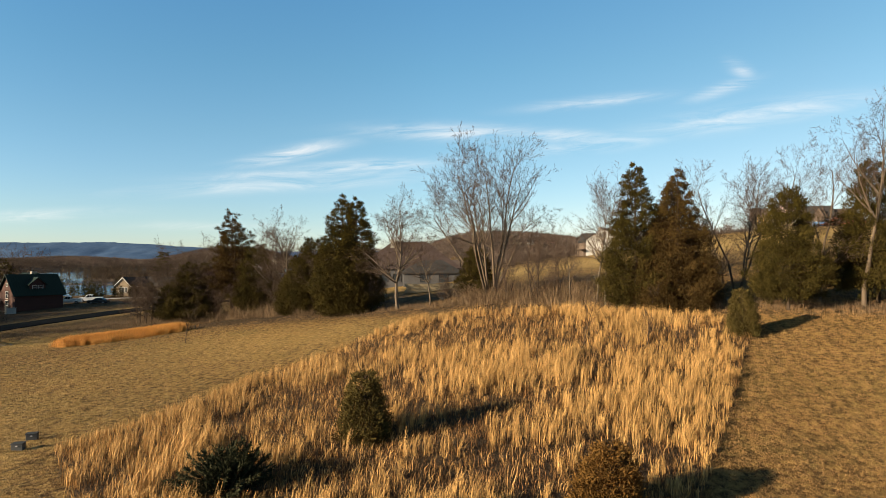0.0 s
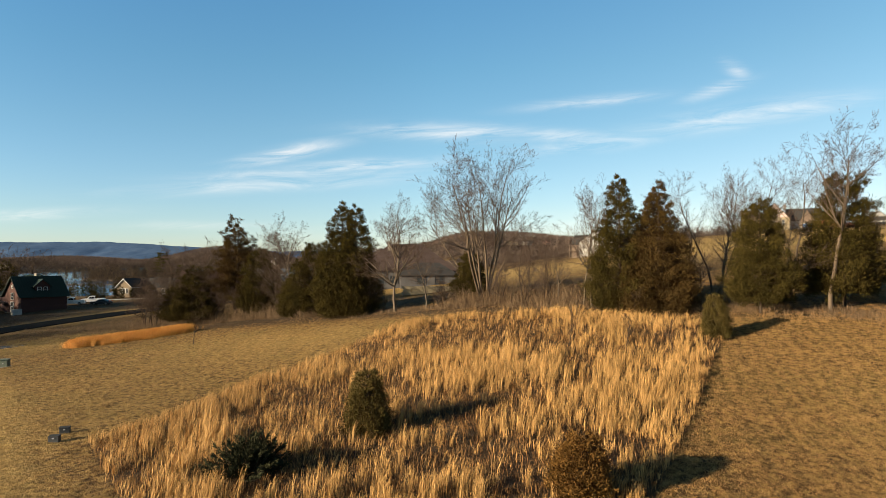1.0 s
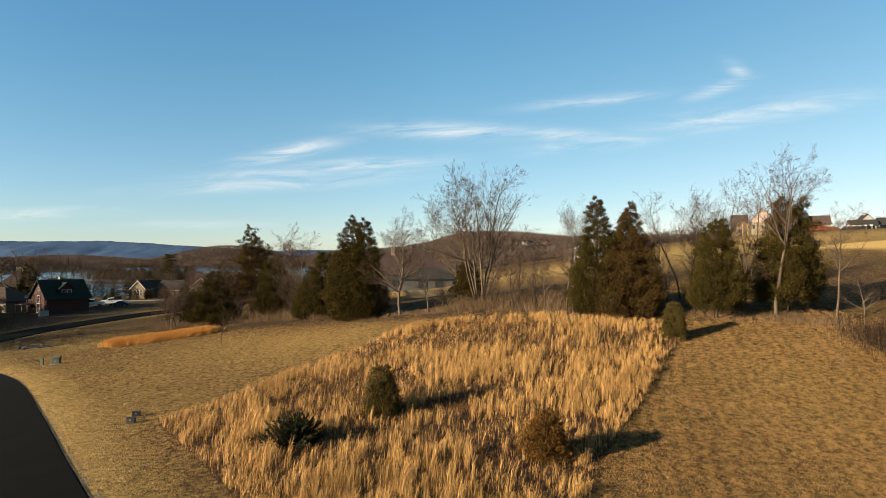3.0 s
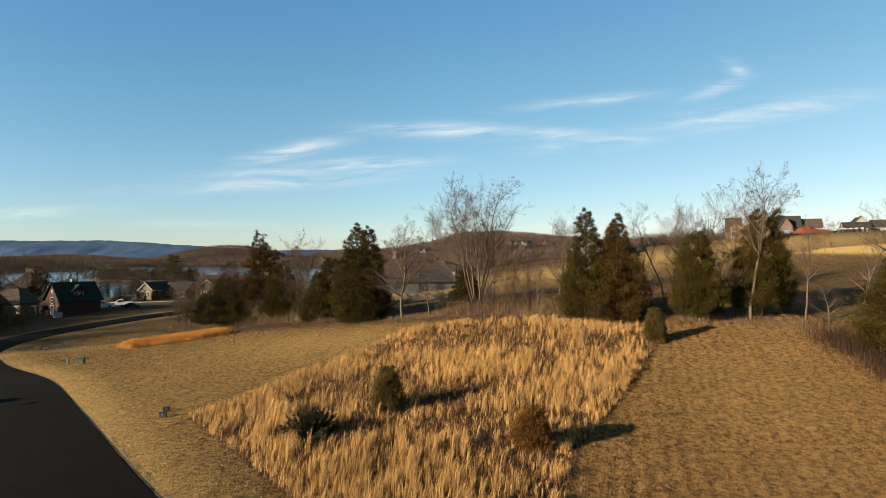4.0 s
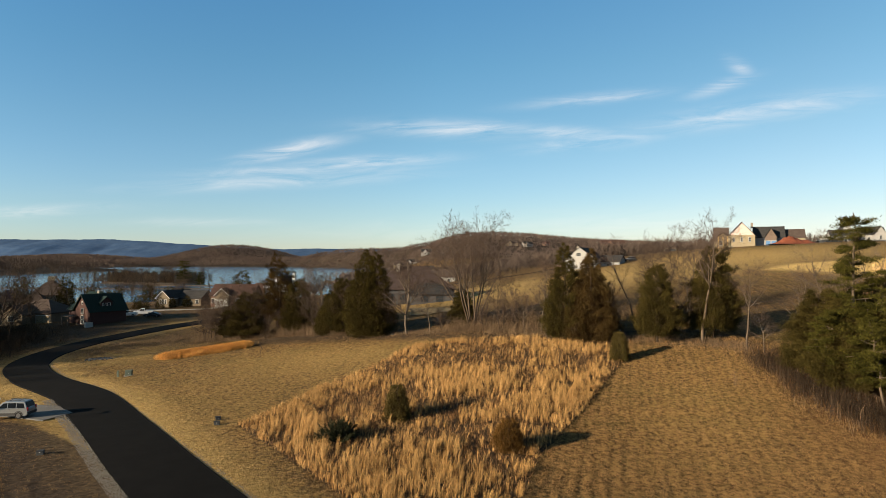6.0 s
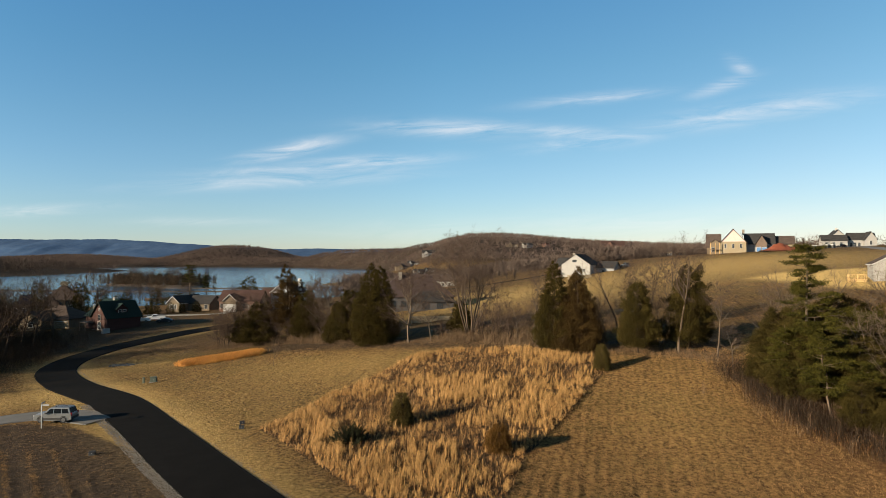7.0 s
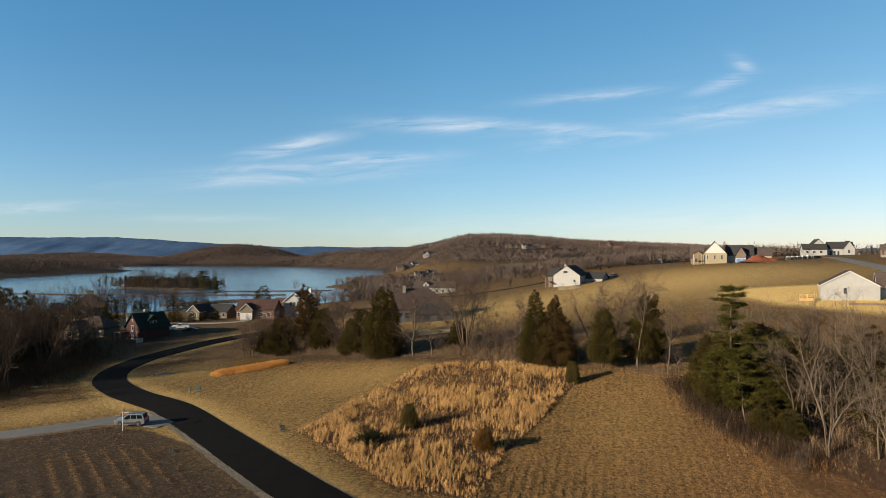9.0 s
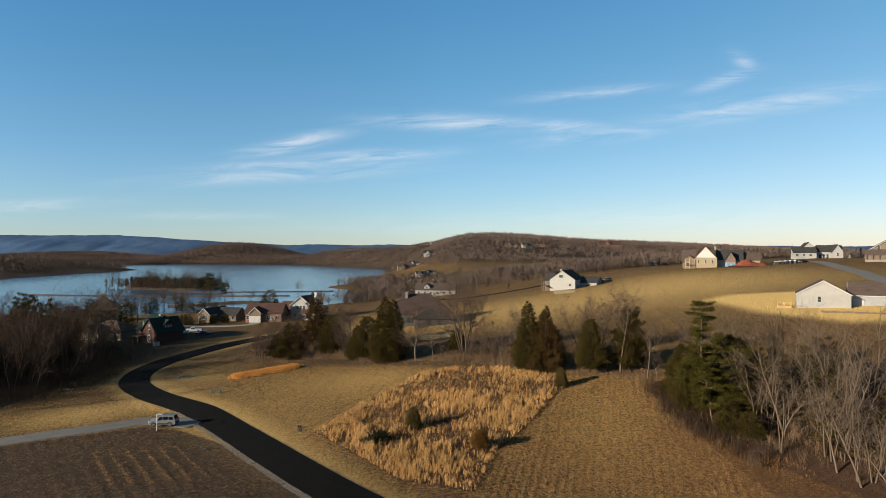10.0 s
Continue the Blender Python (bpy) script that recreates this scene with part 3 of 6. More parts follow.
def sprays(rng, centres, ways, length, width):
    """A blade of foliage at each centre, along its way."""
    n = len(centres)
    side = rng.normal(0, 1, (n, 3))
    w = ways + rng.normal(0, 0.38, (n, 3))
    w /= np.linalg.norm(w, axis=1, keepdims=True)
    side -= w * (side * w).sum(1, keepdims=True)
    side /= np.linalg.norm(side, axis=1, keepdims=True) + 1e-9
    l, wd = length * rng.uniform(0.6, 1.3, (n, 1)), width * rng.uniform(0.6, 1.3, (n, 1))
    mid = centres + w * l * 0.45
    v = np.stack([centres, mid + side * wd, centres + w * l, mid - side * wd], 1).reshape(-1, 3)
    i = np.arange(n)[:, None] * 4
    return v, np.concatenate([i + np.array([[0, 1, 2]]), i + np.array([[0, 2, 3]])])


def cedar(name, seed, height, width, mat, limbs=110, per=46, foot=0.06, blunt=0.75, rough=0.25, label="", group="", spray=(0.34, 0.028), bark=None, tops=1, pads=7):
    """A conifer: a trunk, limbs that end in overlapping pads of sprays, and a dense heart."""
    rng = np.random.default_rng(seed)
    centres, ways, wood = [], [], []
    turn = rng.uniform(0, 6.3)
    lean = [np.array([0.0, 0.0])] + [np.array([math.cos(turn + 2.2 * k), math.sin(turn + 2.2 * k)]) * width * 0.20 for k in range(tops - 1)]
    for t in range(tops):
        h = height * (1 if t == 0 else rng.uniform(0.80, 0.93))
        wide = width / 2 * (1 if tops == 1 else 0.82)
        wood.append((np.array([*lean[t] * 0.3, -0.3]), np.array([*lean[t], h * 0.5]), 0.018 * height, 0.012 * height))
        wood.append((np.array([*lean[t], h * 0.5]), np.array([*lean[t], h * 0.97]), 0.012 * height, 0.02))
        many = limbs // tops
        for k in range(many):
            # more limbs low down, where the girth is greater
            s = foot + (1 - foot) * (1 - (1 - (k + rng.random()) / many) ** 0.62)
            az = 2.39996 * k + rng.normal(0, 0.35)
            lump = 1 + rough * 1.3 * noise.noise((math.cos(az) * 1.4, math.sin(az) * 1.4, s * h * 0.42 + seed))
            full = wide * max(1 - s, 0.0) ** blunt * min(1.0, 0.62 + (s - foot) * 4.5)
            reach = full * lump * rng.uniform(1 - 0.5 * rough, 1 + 0.45 * rough) + 0.10
            out = np.array([math.cos(az) * reach, math.sin(az) * reach, reach * (0.55 * s - 0.10 + rng.normal(0, 0.10))])
            out[2] = min(out[2], h - s * h)
            p0 = np.array([*lean[t], s * h])
            wood.append((p0, p0 + out * 0.8, 0.03, 0.012))
            way = out / np.linalg.norm(out)
            across = np.array([-math.sin(az), math.cos(az), 0.0])
            bush = 0.16 + 0.10 * full
            n = max(3, int(pads * (0.35 + 0.75 * full / wide)))
            for q in range(n):
                u = 1.0 - 0.55 * (q / n) ** 1.3
                c = p0 + out * u + across * rng.normal(0, bush * 1.4) * (1.25 - u * 0.6) + np.array([0, 0, rng.normal(0, bush * 0.45)])
                m = max(6, int(per * rng.uniform(0.7, 1.2)))
                w = way * 0.75 + np.array([0, 0, 0.45]) + rng.normal(0, 0.42, (m, 3))
                ways.append(w / np.linalg.norm(w, axis=1, keepdims=True))
                centres.append(c + rng.normal(0, 1, (m, 3)) * np.array([bush * 0.55, bush * 0.55, bush * 0.40]))
    centres, ways = np.concatenate(centres), np.concatenate(ways)
    ob = tagged(new(name), label or "dense dark green cedar", "tree", group)
    v, t = tubes(wood)
    bulk_mesh("trunk", v, t, bark or M_BARK_DARK, ob)
    v, t = sprays(rng, centres, ways, *spray)
    v[:, 2] = np.maximum(v[:, 2], 0.05)
    bulk_mesh("crown", v, t, mat, ob)
    return ob


def pine(name, seed, height, width, label="", lean=0.0, low=0.30):
    """An open pine: bare lower trunk, flat layered limbs with needle tufts at their ends."""
    rng = np.random.default_rng(seed)
    wood, centres, ways = [], [], []
    n = 9
    axis = [np.array([lean * height * (k / n) ** 1.3 + rng.normal(0, 0.08), rng.normal(0, 0.08), height * k / n - 0.3 * (k == 0)]) for k in range(n + 1)]
    for k in range(n):
        wood.append((axis[k], axis[k + 1], height * 0.013 * (1 - 0.8 * k / n), height * 0.013 * (1 - 0.8 * (k + 1) / n)))
    limbs = 64 if low < 0.4 else 44
    for k in range(limbs):
        s = low + (0.985 - low) * (int(9 * (k + rng.random()) / limbs) + rng.normal(0, 0.16)) / 9
        s = min(max(s, low - 0.03), 0.985)
        f = s * n
        p0 = axis[int(f)] + (axis[min(int(f) + 1, n)] - axis[int(f)]) * (f % 1)
        az = rng.uniform(0, 6.3)
        reach = width / 2 * rng.uniform(0.30, 1.0) * (1.22 - s) ** 0.40
        out = np.array([math.cos(az) * reach, math.sin(az) * reach, reach * rng.uniform(-0.14, 0.42)])
        wood.append((p0, p0 + out, 0.05, 0.018))
        for j in range(rng.integers(5, 9)):
            u = rng.uniform(0.40, 1.05)
            c = p0 + out * u + rng.normal(0, 0.30, 3) * np.array([1, 1, 0.35])
            m = 56
            w = rng.normal(0, 1, (m, 3)) + np.array([0, 0, 0.7]) + out / (np.linalg.norm(out) + 1e-9) * 0.6
            ways.append(w / np.linalg.norm(w, axis=1, keepdims=True))
            centres.append(c + rng.normal(0, 1, (m, 3)) * np.array([0.26, 0.26, 0.07]))
    ob = tagged(new(name), label or "open pine with layered green limbs", "tree")
    v, t = tubes(wood)
    bulk_mesh("trunk", v, t, M_BARK, ob)
    v, t = sprays(rng, np.concatenate(centres), np.concatenate(ways), 0.30, 0.030)
    bulk_mesh("crown", v, t, M_PINE, ob)
    return ob


def stand(ob, x, y, rz=0.0, sx=1.0, sz=1.0, sink=0.05):
    ob.matrix_basis = pose(x, y, level(x, y) - sink, 0, 0, rz) @ Matrix.Diagonal((sx, sx, sz, 1))
    return ob


def again(ob, x, y, rz=0.0, sx=1.0, sz=None, label="", tilt=0.0):
    m = pose(x, y, level(x, y) - 0.05, tilt, 0, rz) @ Matrix.Diagonal((sx, sx, sz or sx, 1))
    saved = ob.matrix_basis.copy()
    ob.matrix_basis = Matrix()
    made = copy_thing(ob, m)
    ob.matrix_basis = saved
    if label:
        made["label"] = label
    return made


# the hedgerow across the middle of the slope
big = stand(bare_tree("bare_tree", 11, 20.6, 9, 0.60, counts=(9, 7, 6, 5), angles=(24, 56), wobble=0.075, lift=0.05, girth=0.015, thin=0.014, bare_to=0.3, label="large many-stemmed leafless tree with spreading crown"), 5.5, 70.9, 40)
round_tree = stand(bare_tree("bare_tree", 5, 15.8, 1, 0.1, counts=(17, 8, 6, 5), angles=(35, 64), girth=0.018, thin=0.014, bare_to=0.25, mat=M_BARK_PALE, label="round-crowned leafless tree with pale grey bark"), -5.5, 74.8)
slim = stand(bare_tree("bare_tree", 7, 13.4, 1, 0.1, counts=(18, 6, 4, 3), angles=(30, 50), girth=0.012, bare_to=0.4, mat=M_BARK_PALE, label="slim pale-barked leafless tree"), 15.1, 60.5)
again(slim, 15.6, 59.1, 130, 1.06)
crooked = stand(bare_tree("bare_tree", 23, 17.9, 1, 0.0, counts=(11, 7, 6, 5), angles=(30, 60), wobble=0.085, girth=0.016, thin=0.014, bare_to=0.48, mat=M_BARK, label="crooked leafless tree with thick pale trunk"), 34.7, 50.9, 20)
forked = stand(bare_tree("bare_tree", 33, 15.5, 2, 0.20, counts=(9, 6, 6, 4), wobble=0.10, girth=0.017, thin=0.011, bare_to=0.52, label="forked leafless tree with upswept limbs"), 34.3, 64, 20)
again(forked, 29.4, 62, 150, 0.9)
again(forked, 36.6, 60, 250, 0.95)
again(crooked, 38.8, 47.4, 90, 0.66, 0.68, "small crooked leafless tree at the wood's edge")
again(round_tree, -22.8, 90.9, 70, 1.03)
again(round_tree, -25.5, 93.5, 200, 0.85)
low = stand(bare_tree("bare_tree", 44, 11.5, 3, 0.45, counts=(12, 8, 5, 3), angles=(30, 65), wobble=0.14, girth=0.017, bare_to=0.2, mat=M_BARK_DARK, label="dark low leafless tree with leaning stems"), -49.6, 101.6, 0)
again(low, -43.5, 99.5, 100, 1.2, 1.26)
again(low, -38.5, 97.0, 210, 1.0, 1.05)
again(round_tree, -41.5, 101.0, 310, 1.1, 0.95)
again(round_tree, -46.5, 103.0, 20, 0.8, 0.72)
for x, y, s, w in ((-36.0, 96.5, 0.85, 1.0), (-31.5, 95.5, 0.7, 0.9), (-24.0, 89.5, 0.75, 0.8), (-19.0, 86.0, 0.62, 0.7), (-47.5, 100.0, 0.95, 1.1), (-9.0, 76.8, 0.55, 0.5), (0.5, 73.5, 0.45, 0.5)):
    again(low, x, y, x * 37, w, s)
for x, y, s, w in ((20.2, 58.8, 0.62, 0.7), (25.6, 56.2, 0.66, 0.8), (12.8, 62.4, 0.58, 0.7), (-1.5, 73.0, 0.7, 0.8), (33.0, 54.0, 0.7, 0.9), (39.5, 44.6, 0.5, 0.7), (-16.0, 82.5, 0.8, 0.9)):
    again(slim, x, y, x * 53, w, s)
again(low, 9.6, 65.2, 160, 0.72, 0.9)
again(low, 11.8, 64.0, 20, 0.5, 0.8)
again(low, 7.2, 67.5, 300, 0.5, 0.62)
again(slim, 29.8, 61.0, 80, 0.8)
again(slim, 31.8, 65.5, 10, 1.05)
again(slim, 44.2, 46.5, 10, 0.86, label="small leafless tree in the open pasture")
snag = stand(bare_tree("dead_tree", 3, 9.8, 2, 0.12, top=1, counts=(5, 0, 0, 0), wobble=0.1, girth=0.018, mat=M_BARK_DARK, label="dark dead snag with broken limbs"), 24.2, 56.5)
sapling = stand(bare_tree("sapling", 9, 4.2, 1, 0.05, top=2, counts=(14, 4, 0, 0), angles=(25, 45), girth=0.016, thin=0.020, bare_to=0.35, mat=M_BARK_DARK, label="thin leafless sapling on the mown slope"), -28.5, 68.5)
for k, (x, y, s) in enumerate(((10.6, 46.5, 0.9), (14.2, 43.5, 0.75), (11.8, 40.0, 0.6), (17.6, 42.5, 0.7), (-5.8, 44, 0.7), (18.5, 54.5, 0.7))):
    again(sapling, x, y, 60 * k, s, label="thin leafless sapling among tall dry grass")

cedar_dark = stand(cedar("cedar_tree", 101, 13.4, 7.6, M_CEDAR, 230, 50, foot=0.03, blunt=0.80, rough=0.30, label="tall pointed dark green cedar"), 18.0, 57.6, 0, 0.88)
cedar_rust = stand(cedar("cedar_tree", 102, 12.6, 11.2, M_CEDAR_RUST, 400, 50, foot=0.02, blunt=0.90, rough=0.30, tops=2, label="broad dense cedar with rust-brown winter foliage"), 21.2, 55.6, 30, 0.84)
cedar_mid = stand(cedar("cedar_tree", 103, 10.2, 7.2, M_CEDAR, 190, 50, foot=0.12, blunt=0.46, rough=0.42, label="rounded olive-green cedar in the hedgerow"), 29.2, 52.2, 0, 0.76)
cedar_loose = stand(cedar("cedar_tree", 104, 17.0, 9.0, M_CEDAR_RUST, 210, 50, foot=0.22, blunt=0.50, rough=0.55, tops=2, label="tall loose brownish cedar with gaps"), -33.7, 98.5)
again(cedar_mid, 36.8, 52.2, 100, 0.94, 1.18)
again(cedar_mid, -28.4, 94.5, 40, 0.95, 1.05)
again(cedar_dark, -12.9, 78.9, 140, 1.12, 1.13, "tall dark green cedar in the hedgerow")
again(cedar_mid, -17.8, 84.6, 200, 1.0, 1.0)
again(cedar_dark, -10.9, 77.6, 70, 0.95, 1.08)
again(cedar_dark, -20.5, 86.5, 10, 0.8, 0.62)
again(cedar_mid, -39.6, 97.9, 160, 1.15, 0.92)
again(cedar_mid, -43.5, 101.0, 60, 0.95, 0.7)
again(cedar_mid, 4.0, 73.5, 220, 0.6, 0.62)
again(cedar_dark, -27, 96.0, 220, 0.9, 0.6)

cedar_lite = stand(cedar("cedar_tree", 105, 10.2, 6.8, M_CEDAR, 90, 10, foot=0.06, blunt=0.5, rough=0.45, spray=(0.55, 0.10), pads=5, label="dark evergreen added to shade a wood"), -104, 92)
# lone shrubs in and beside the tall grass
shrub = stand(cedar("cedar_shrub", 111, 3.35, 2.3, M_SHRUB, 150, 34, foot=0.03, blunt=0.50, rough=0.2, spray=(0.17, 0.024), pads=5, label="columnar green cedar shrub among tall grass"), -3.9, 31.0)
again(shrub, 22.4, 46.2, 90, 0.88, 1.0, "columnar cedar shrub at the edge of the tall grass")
rust_shrub = stand(cedar("cedar_shrub", 112, 2.5, 2.3, M_SHRUB_RUST, 150, 34, foot=0.03, blunt=0.45, rough=0.2, spray=(0.16, 0.024), pads=5, label="rust-brown round cedar shrub among tall grass"), 6.2, 23.0)


def juniper():
    """A low juniper: fronds that fan up and out from the ground."""
    rng = np.random.default_rng(7)
    wood, centres, ways = [], [], []
    for k in range(120):
        az, up = rng.uniform(0, 6.3), rng.uniform(0.12, 1.35)
        size = rng.uniform(1.2, 2.1)
        out = np.array([math.cos(az) * math.cos(up) * size * 1.1, math.sin(az) * math.cos(up) * size * 0.9, math.sin(up) * size * 0.85 + 0.1])
        p0 = np.array([rng.normal(0, 0.2), rng.normal(0, 0.2), 0.05])
        wood.append((p0, p0 + out * 0.9, 0.03, 0.010))
        u = rng.uniform(0.25, 1.0, 130)
        centres.append(p0 + out * u[:, None] + np.array([0, 0, 0.22]) * (u * u)[:, None] + rng.normal(0, 0.035, (130, 3)))
        w = out / np.linalg.norm(out) + rng.normal(0, 0.22, (130, 3))
        ways.append(w / np.linalg.norm(w, axis=1, keepdims=True))
    ob = tagged(new("juniper_bush"), "low dark spreading juniper with radiating fronds", "bush")
    v, t = tubes(wood)
    bulk_mesh("trunk", v, t, M_BARK_DARK, ob)
    v, t = sprays(rng, np.concatenate(centres), np.concatenate(ways), 0.20, 0.026)
    v[:, 2] = np.maximum(v[:, 2], 0.02)
    bulk_mesh("crown", v, t, M_JUNIPER, ob)
    return ob


stand(juniper(), -8.9, 25.4)

# the copse beside the mown strip: pines, cedars and pale bare trees
p1 = stand(pine("pine_tree", 201, 18.5, 8.0, "tall open pine rising over the copse", 0.01, 0.52), 42.6, 33.0)
p2 = stand(pine("pine_tree", 202, 11.0, 6.5, "leaning pine with bare lower trunk", -0.16), 42.6, 28.6)
again(p2, 46.7, 32.5, 140, 0.95, 0.95, "bright green pine at the wood's edge")
again(p2, 45.0, 27.0, 250, 0.85, 0.75, "bright green pine at the wood's edge")
again(cedar_mid, 42.8, 36.0, 30, 0.75, 0.85)
again(p2, 40.6, 33.8, 60, 0.85, 0.80, "dark pine with dead lower limbs at the wood's edge")
again(p2, 41.8, 31.2, 200, 0.62, 0.50, "young pine at the wood's edge")
again(cedar_mid, 41.8, 37.5, 130, 1.0, 0.9)
again(cedar_mid, 48.5, 36.5, 230, 1.1, 1.05)
again(cedar_mid, 45.8, 23.5, 20, 0.55, 0.4)
for x, y, s, h in ((43.6, 35.6, 1.0, 0.95), (46.4, 29.4, 0.95, 0.8), (50.2, 33.2, 1.1, 1.0), (43.9, 25.6, 0.6, 0.5), (41.6, 33.0, 0.9, 0.9)):
    again(cedar_mid, x, y, x * 31, s, h)
for x, y, s, h in ((52, 30, 1.1, 0.9), (58, 26, 1.0, 0.7), (62, 33, 1.2, 1.0), (66, 20, 1.1, 0.7), (73, 28, 1.2, 0.8), (56, 18, 0.9, 0.5), (80, 18, 1.1, 0.7)):
    again(cedar_lite, x, y, x * 11, s, h, "dark evergreen inside the copse")
wood_tree = bare_tree("bare_tree", 55, 16.0, 1, 0.15, top=3, counts=(10, 6, 4, 0), angles=(22, 48), wobble=0.10, girth=0.015, thin=0.016, bare_to=0.4, mat=M_BARK,
                      label="slender leafless tree in a crowded copse", group="trees of the copse")
wood_fork = bare_tree("bare_tree", 56, 15.0, 2, 0.2, top=3, counts=(8, 5, 4, 0), angles=(25, 55), wobble=0.12, girth=0.015, thin=0.016, bare_to=0.35, mat=M_BARK,
                      label="forked leafless tree in a crowded copse", group="trees of the copse")
stand(wood_tree, 51.0, 24.0), stand(wood_fork, 53.0, 17.0)
rng = random.Random(4)
for k in range(116):
    x = 47 + 52 * rng.random() ** 1.2
    y = -6 + 52 * rng.random()
    if x < 47 + 0.25 * max(0, 22 - y):
        x += 5
    again((wood_tree, wood_fork)[k % 2], x, y, rng.uniform(0, 360), rng.uniform(0.6, 0.95), rng.uniform(0.62, 0.95) * (1.0 if y > 5 else 0.8))
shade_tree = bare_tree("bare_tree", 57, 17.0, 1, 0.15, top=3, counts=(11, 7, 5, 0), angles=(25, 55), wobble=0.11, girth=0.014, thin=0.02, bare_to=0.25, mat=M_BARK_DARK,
                       label="dark leafless tree in a shaded wood", group="trees of the lakeside wood")
stand(shade_tree, -96, 72)


def wood_mass(ob, places, label):
    """Many trees too far in to tell apart, as one mesh."""
    verts, tris, base = [], [], 0
    for x, y, turn, wide, high in places:
        m = pose(x, y, level(x, y) - 0.1, 0, 0, turn) @ Matrix.Diagonal((wide, wide, high, 1))
        a = np.array(m)
        for piece in ob.children:
            me = piece.data
            v, t = np.empty(3 * len(me.vertices), np.float32), np.empty(len(me.loops), np.int32)
            me.vertices.foreach_get("co", v), me.loops.foreach_get("vertex_index", t)
            v = v.reshape(-1, 3) @ a[:3, :3].T + a[:3, 3]
            verts.append(v), tris.append(t.reshape(-1, 3) + base)
            base += len(v)
    return tagged(bulk_mesh("lakeside_woods", np.concatenate(verts), np.concatenate(tris), M_BARK_DARK), label, "woods", kind="stuff")


deep = []
for k in range(120):
    x, y = -90 - 60 * rng.random() ** 0.9, 44 + 74 * rng.random()
    spot = (x, y, rng.uniform(0, 360), rng.uniform(0.75, 1.15), rng.uniform(0.7, 1.2))
    if x > -112:
        again(shade_tree, *spot)
    else:
        deep.append(spot)
# Both loops add trees, many out of view, to shade the lakeside houses.
for k in range(50):
    deep.append((-108 - 60 * rng.random(), 104 + 30 * rng.random(), rng.uniform(0, 360), rng.uniform(0.7, 1.0), rng.uniform(0.65, 0.95)))
for k in range(110):
    x, y = -230 + 104 * rng.random(), 112 + 84 * rng.random()
    if abs(x + 158) > 14 or abs(y - 214) > 24:
        deep.append((x, y, rng.uniform(0, 360), rng.uniform(0.8, 1.15), rng.uniform(0.75, 1.15)))
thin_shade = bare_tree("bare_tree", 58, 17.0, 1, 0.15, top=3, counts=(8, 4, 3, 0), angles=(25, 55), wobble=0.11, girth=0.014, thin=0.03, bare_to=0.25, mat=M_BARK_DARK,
                       label="dark leafless tree in a shaded wood", group="trees of the lakeside wood")
stand(thin_shade, -118, 66)
wood_mass(thin_shade, deep, "dense dark leafless wood between the lane and the lake")
# Evergreens added, many out of view, to shade the wood and red house.
for x, y, s, h in ((-118, 104, 1.0, 1.3), (-133, 128, 1.1, 1.4), (-125, 80, 0.9, 1.2), (-140, 100, 1.1, 1.4), (-131, 163, 0.9, 1.3), (-121, 170, 1.0, 1.2), (-112, 121, 0.9, 1.1), (-124, 116, 1.2, 1.5), (-138, 112, 1.2, 1.6),
                   (-150, 88, 1.3, 1.6), (-158, 70, 1.3, 1.6), (-146, 62, 1.3, 1.5), (-165, 98, 1.3, 1.6), (-140, 76, 1.1, 1.4), (-120, 60, 1.0, 0.9), (-170, 60, 1.3, 1.7), (-155, 118, 1.3, 1.7), (-122, 118, 1.1, 1.8), (-116, 117, 1.0, 1.7), (-129, 126, 1.1, 1.8), (-136, 132, 1.1, 1.8),
                   (-112, 70, 0.9, 1.0), (-128, 95, 1.1, 1.4), (-118, 86, 1.0, 1.1)):
    again(cedar_lite, x, y, x * 7, s, h)
island_pine = again(p1, -150, 330, 30, 1.5, 1.25, "tall spreading pine near the lake shore")
again(p1, -143, 338, 130, 1.1, 0.9, "spreading pine near the lake shore")
again(cedar_lite, -77, 210, 30, 1.4, 1.2, "round evergreen beside the grey house")
for x, y, s in ((-106, 186, 0.55), (-103, 184, 0.6), (-98, 186, 0.5), (-95, 189, 0.45), (-90, 190, 0.5)):
    again(cedar_lite, x, y, x * 9, s, s * 0.8, "clipped dark evergreen beside a house")

for x, y, rz, s in ((42.6, 20.6, 30, 0.30), (43.4, 19.8, 120, 0.26), (41.6, 29.0, 200, 0.24), (44.8, 16.5, 300, 0.28)):
    again(crooked, x, y, rz, s, s, "pale fallen dead branch at the wood's edge", tilt=68)

# ---- grasses and scrub ----


def blades(rng, x, y, tall, lean, width, wind=(0.12, 0.05)):
    """Grass blades at x, y: a strip of a quad and a tip, bending over with the wind."""
    n = len(x)
    z = terrain(x, y)
    az = rng.uniform(0, 2 * np.pi, n)
    dx, dy = np.cos(az) * lean + wind[0] * tall, np.sin(az) * lean + wind[1] * tall
    turn = rng.uniform(0, 2 * np.pi, n)
    sx, sy = np.cos(turn) * width / 2, np.sin(turn) * width / 2
    high = tall * rng.uniform(0.85, 1.0, n)
    base, mid, neck, tip = (np.stack([x + dx * f + droop * wind[0] * tall, y + dy * f, z + h], 1)
                            for f, h, droop in ((0, -0.03, 0), (0.25, tall * 0.6, 0), (0.85, high, 0.2), (1.25, high * 0.92, 1.3)))
    s = np.stack([sx, sy, np.zeros(n)], 1)
    v = np.stack([base - s * 0.6, base + s * 0.6, mid + s, mid - s, neck + s * 0.7, neck - s * 0.7, tip], 1).reshape(-1, 3)
    i = np.arange(n)[:, None] * 7
    return v, np.concatenate([i + np.array([q]) for q in ((0, 1, 2), (0, 2, 3), (3, 2, 4), (3, 4, 5), (5, 4, 6))])


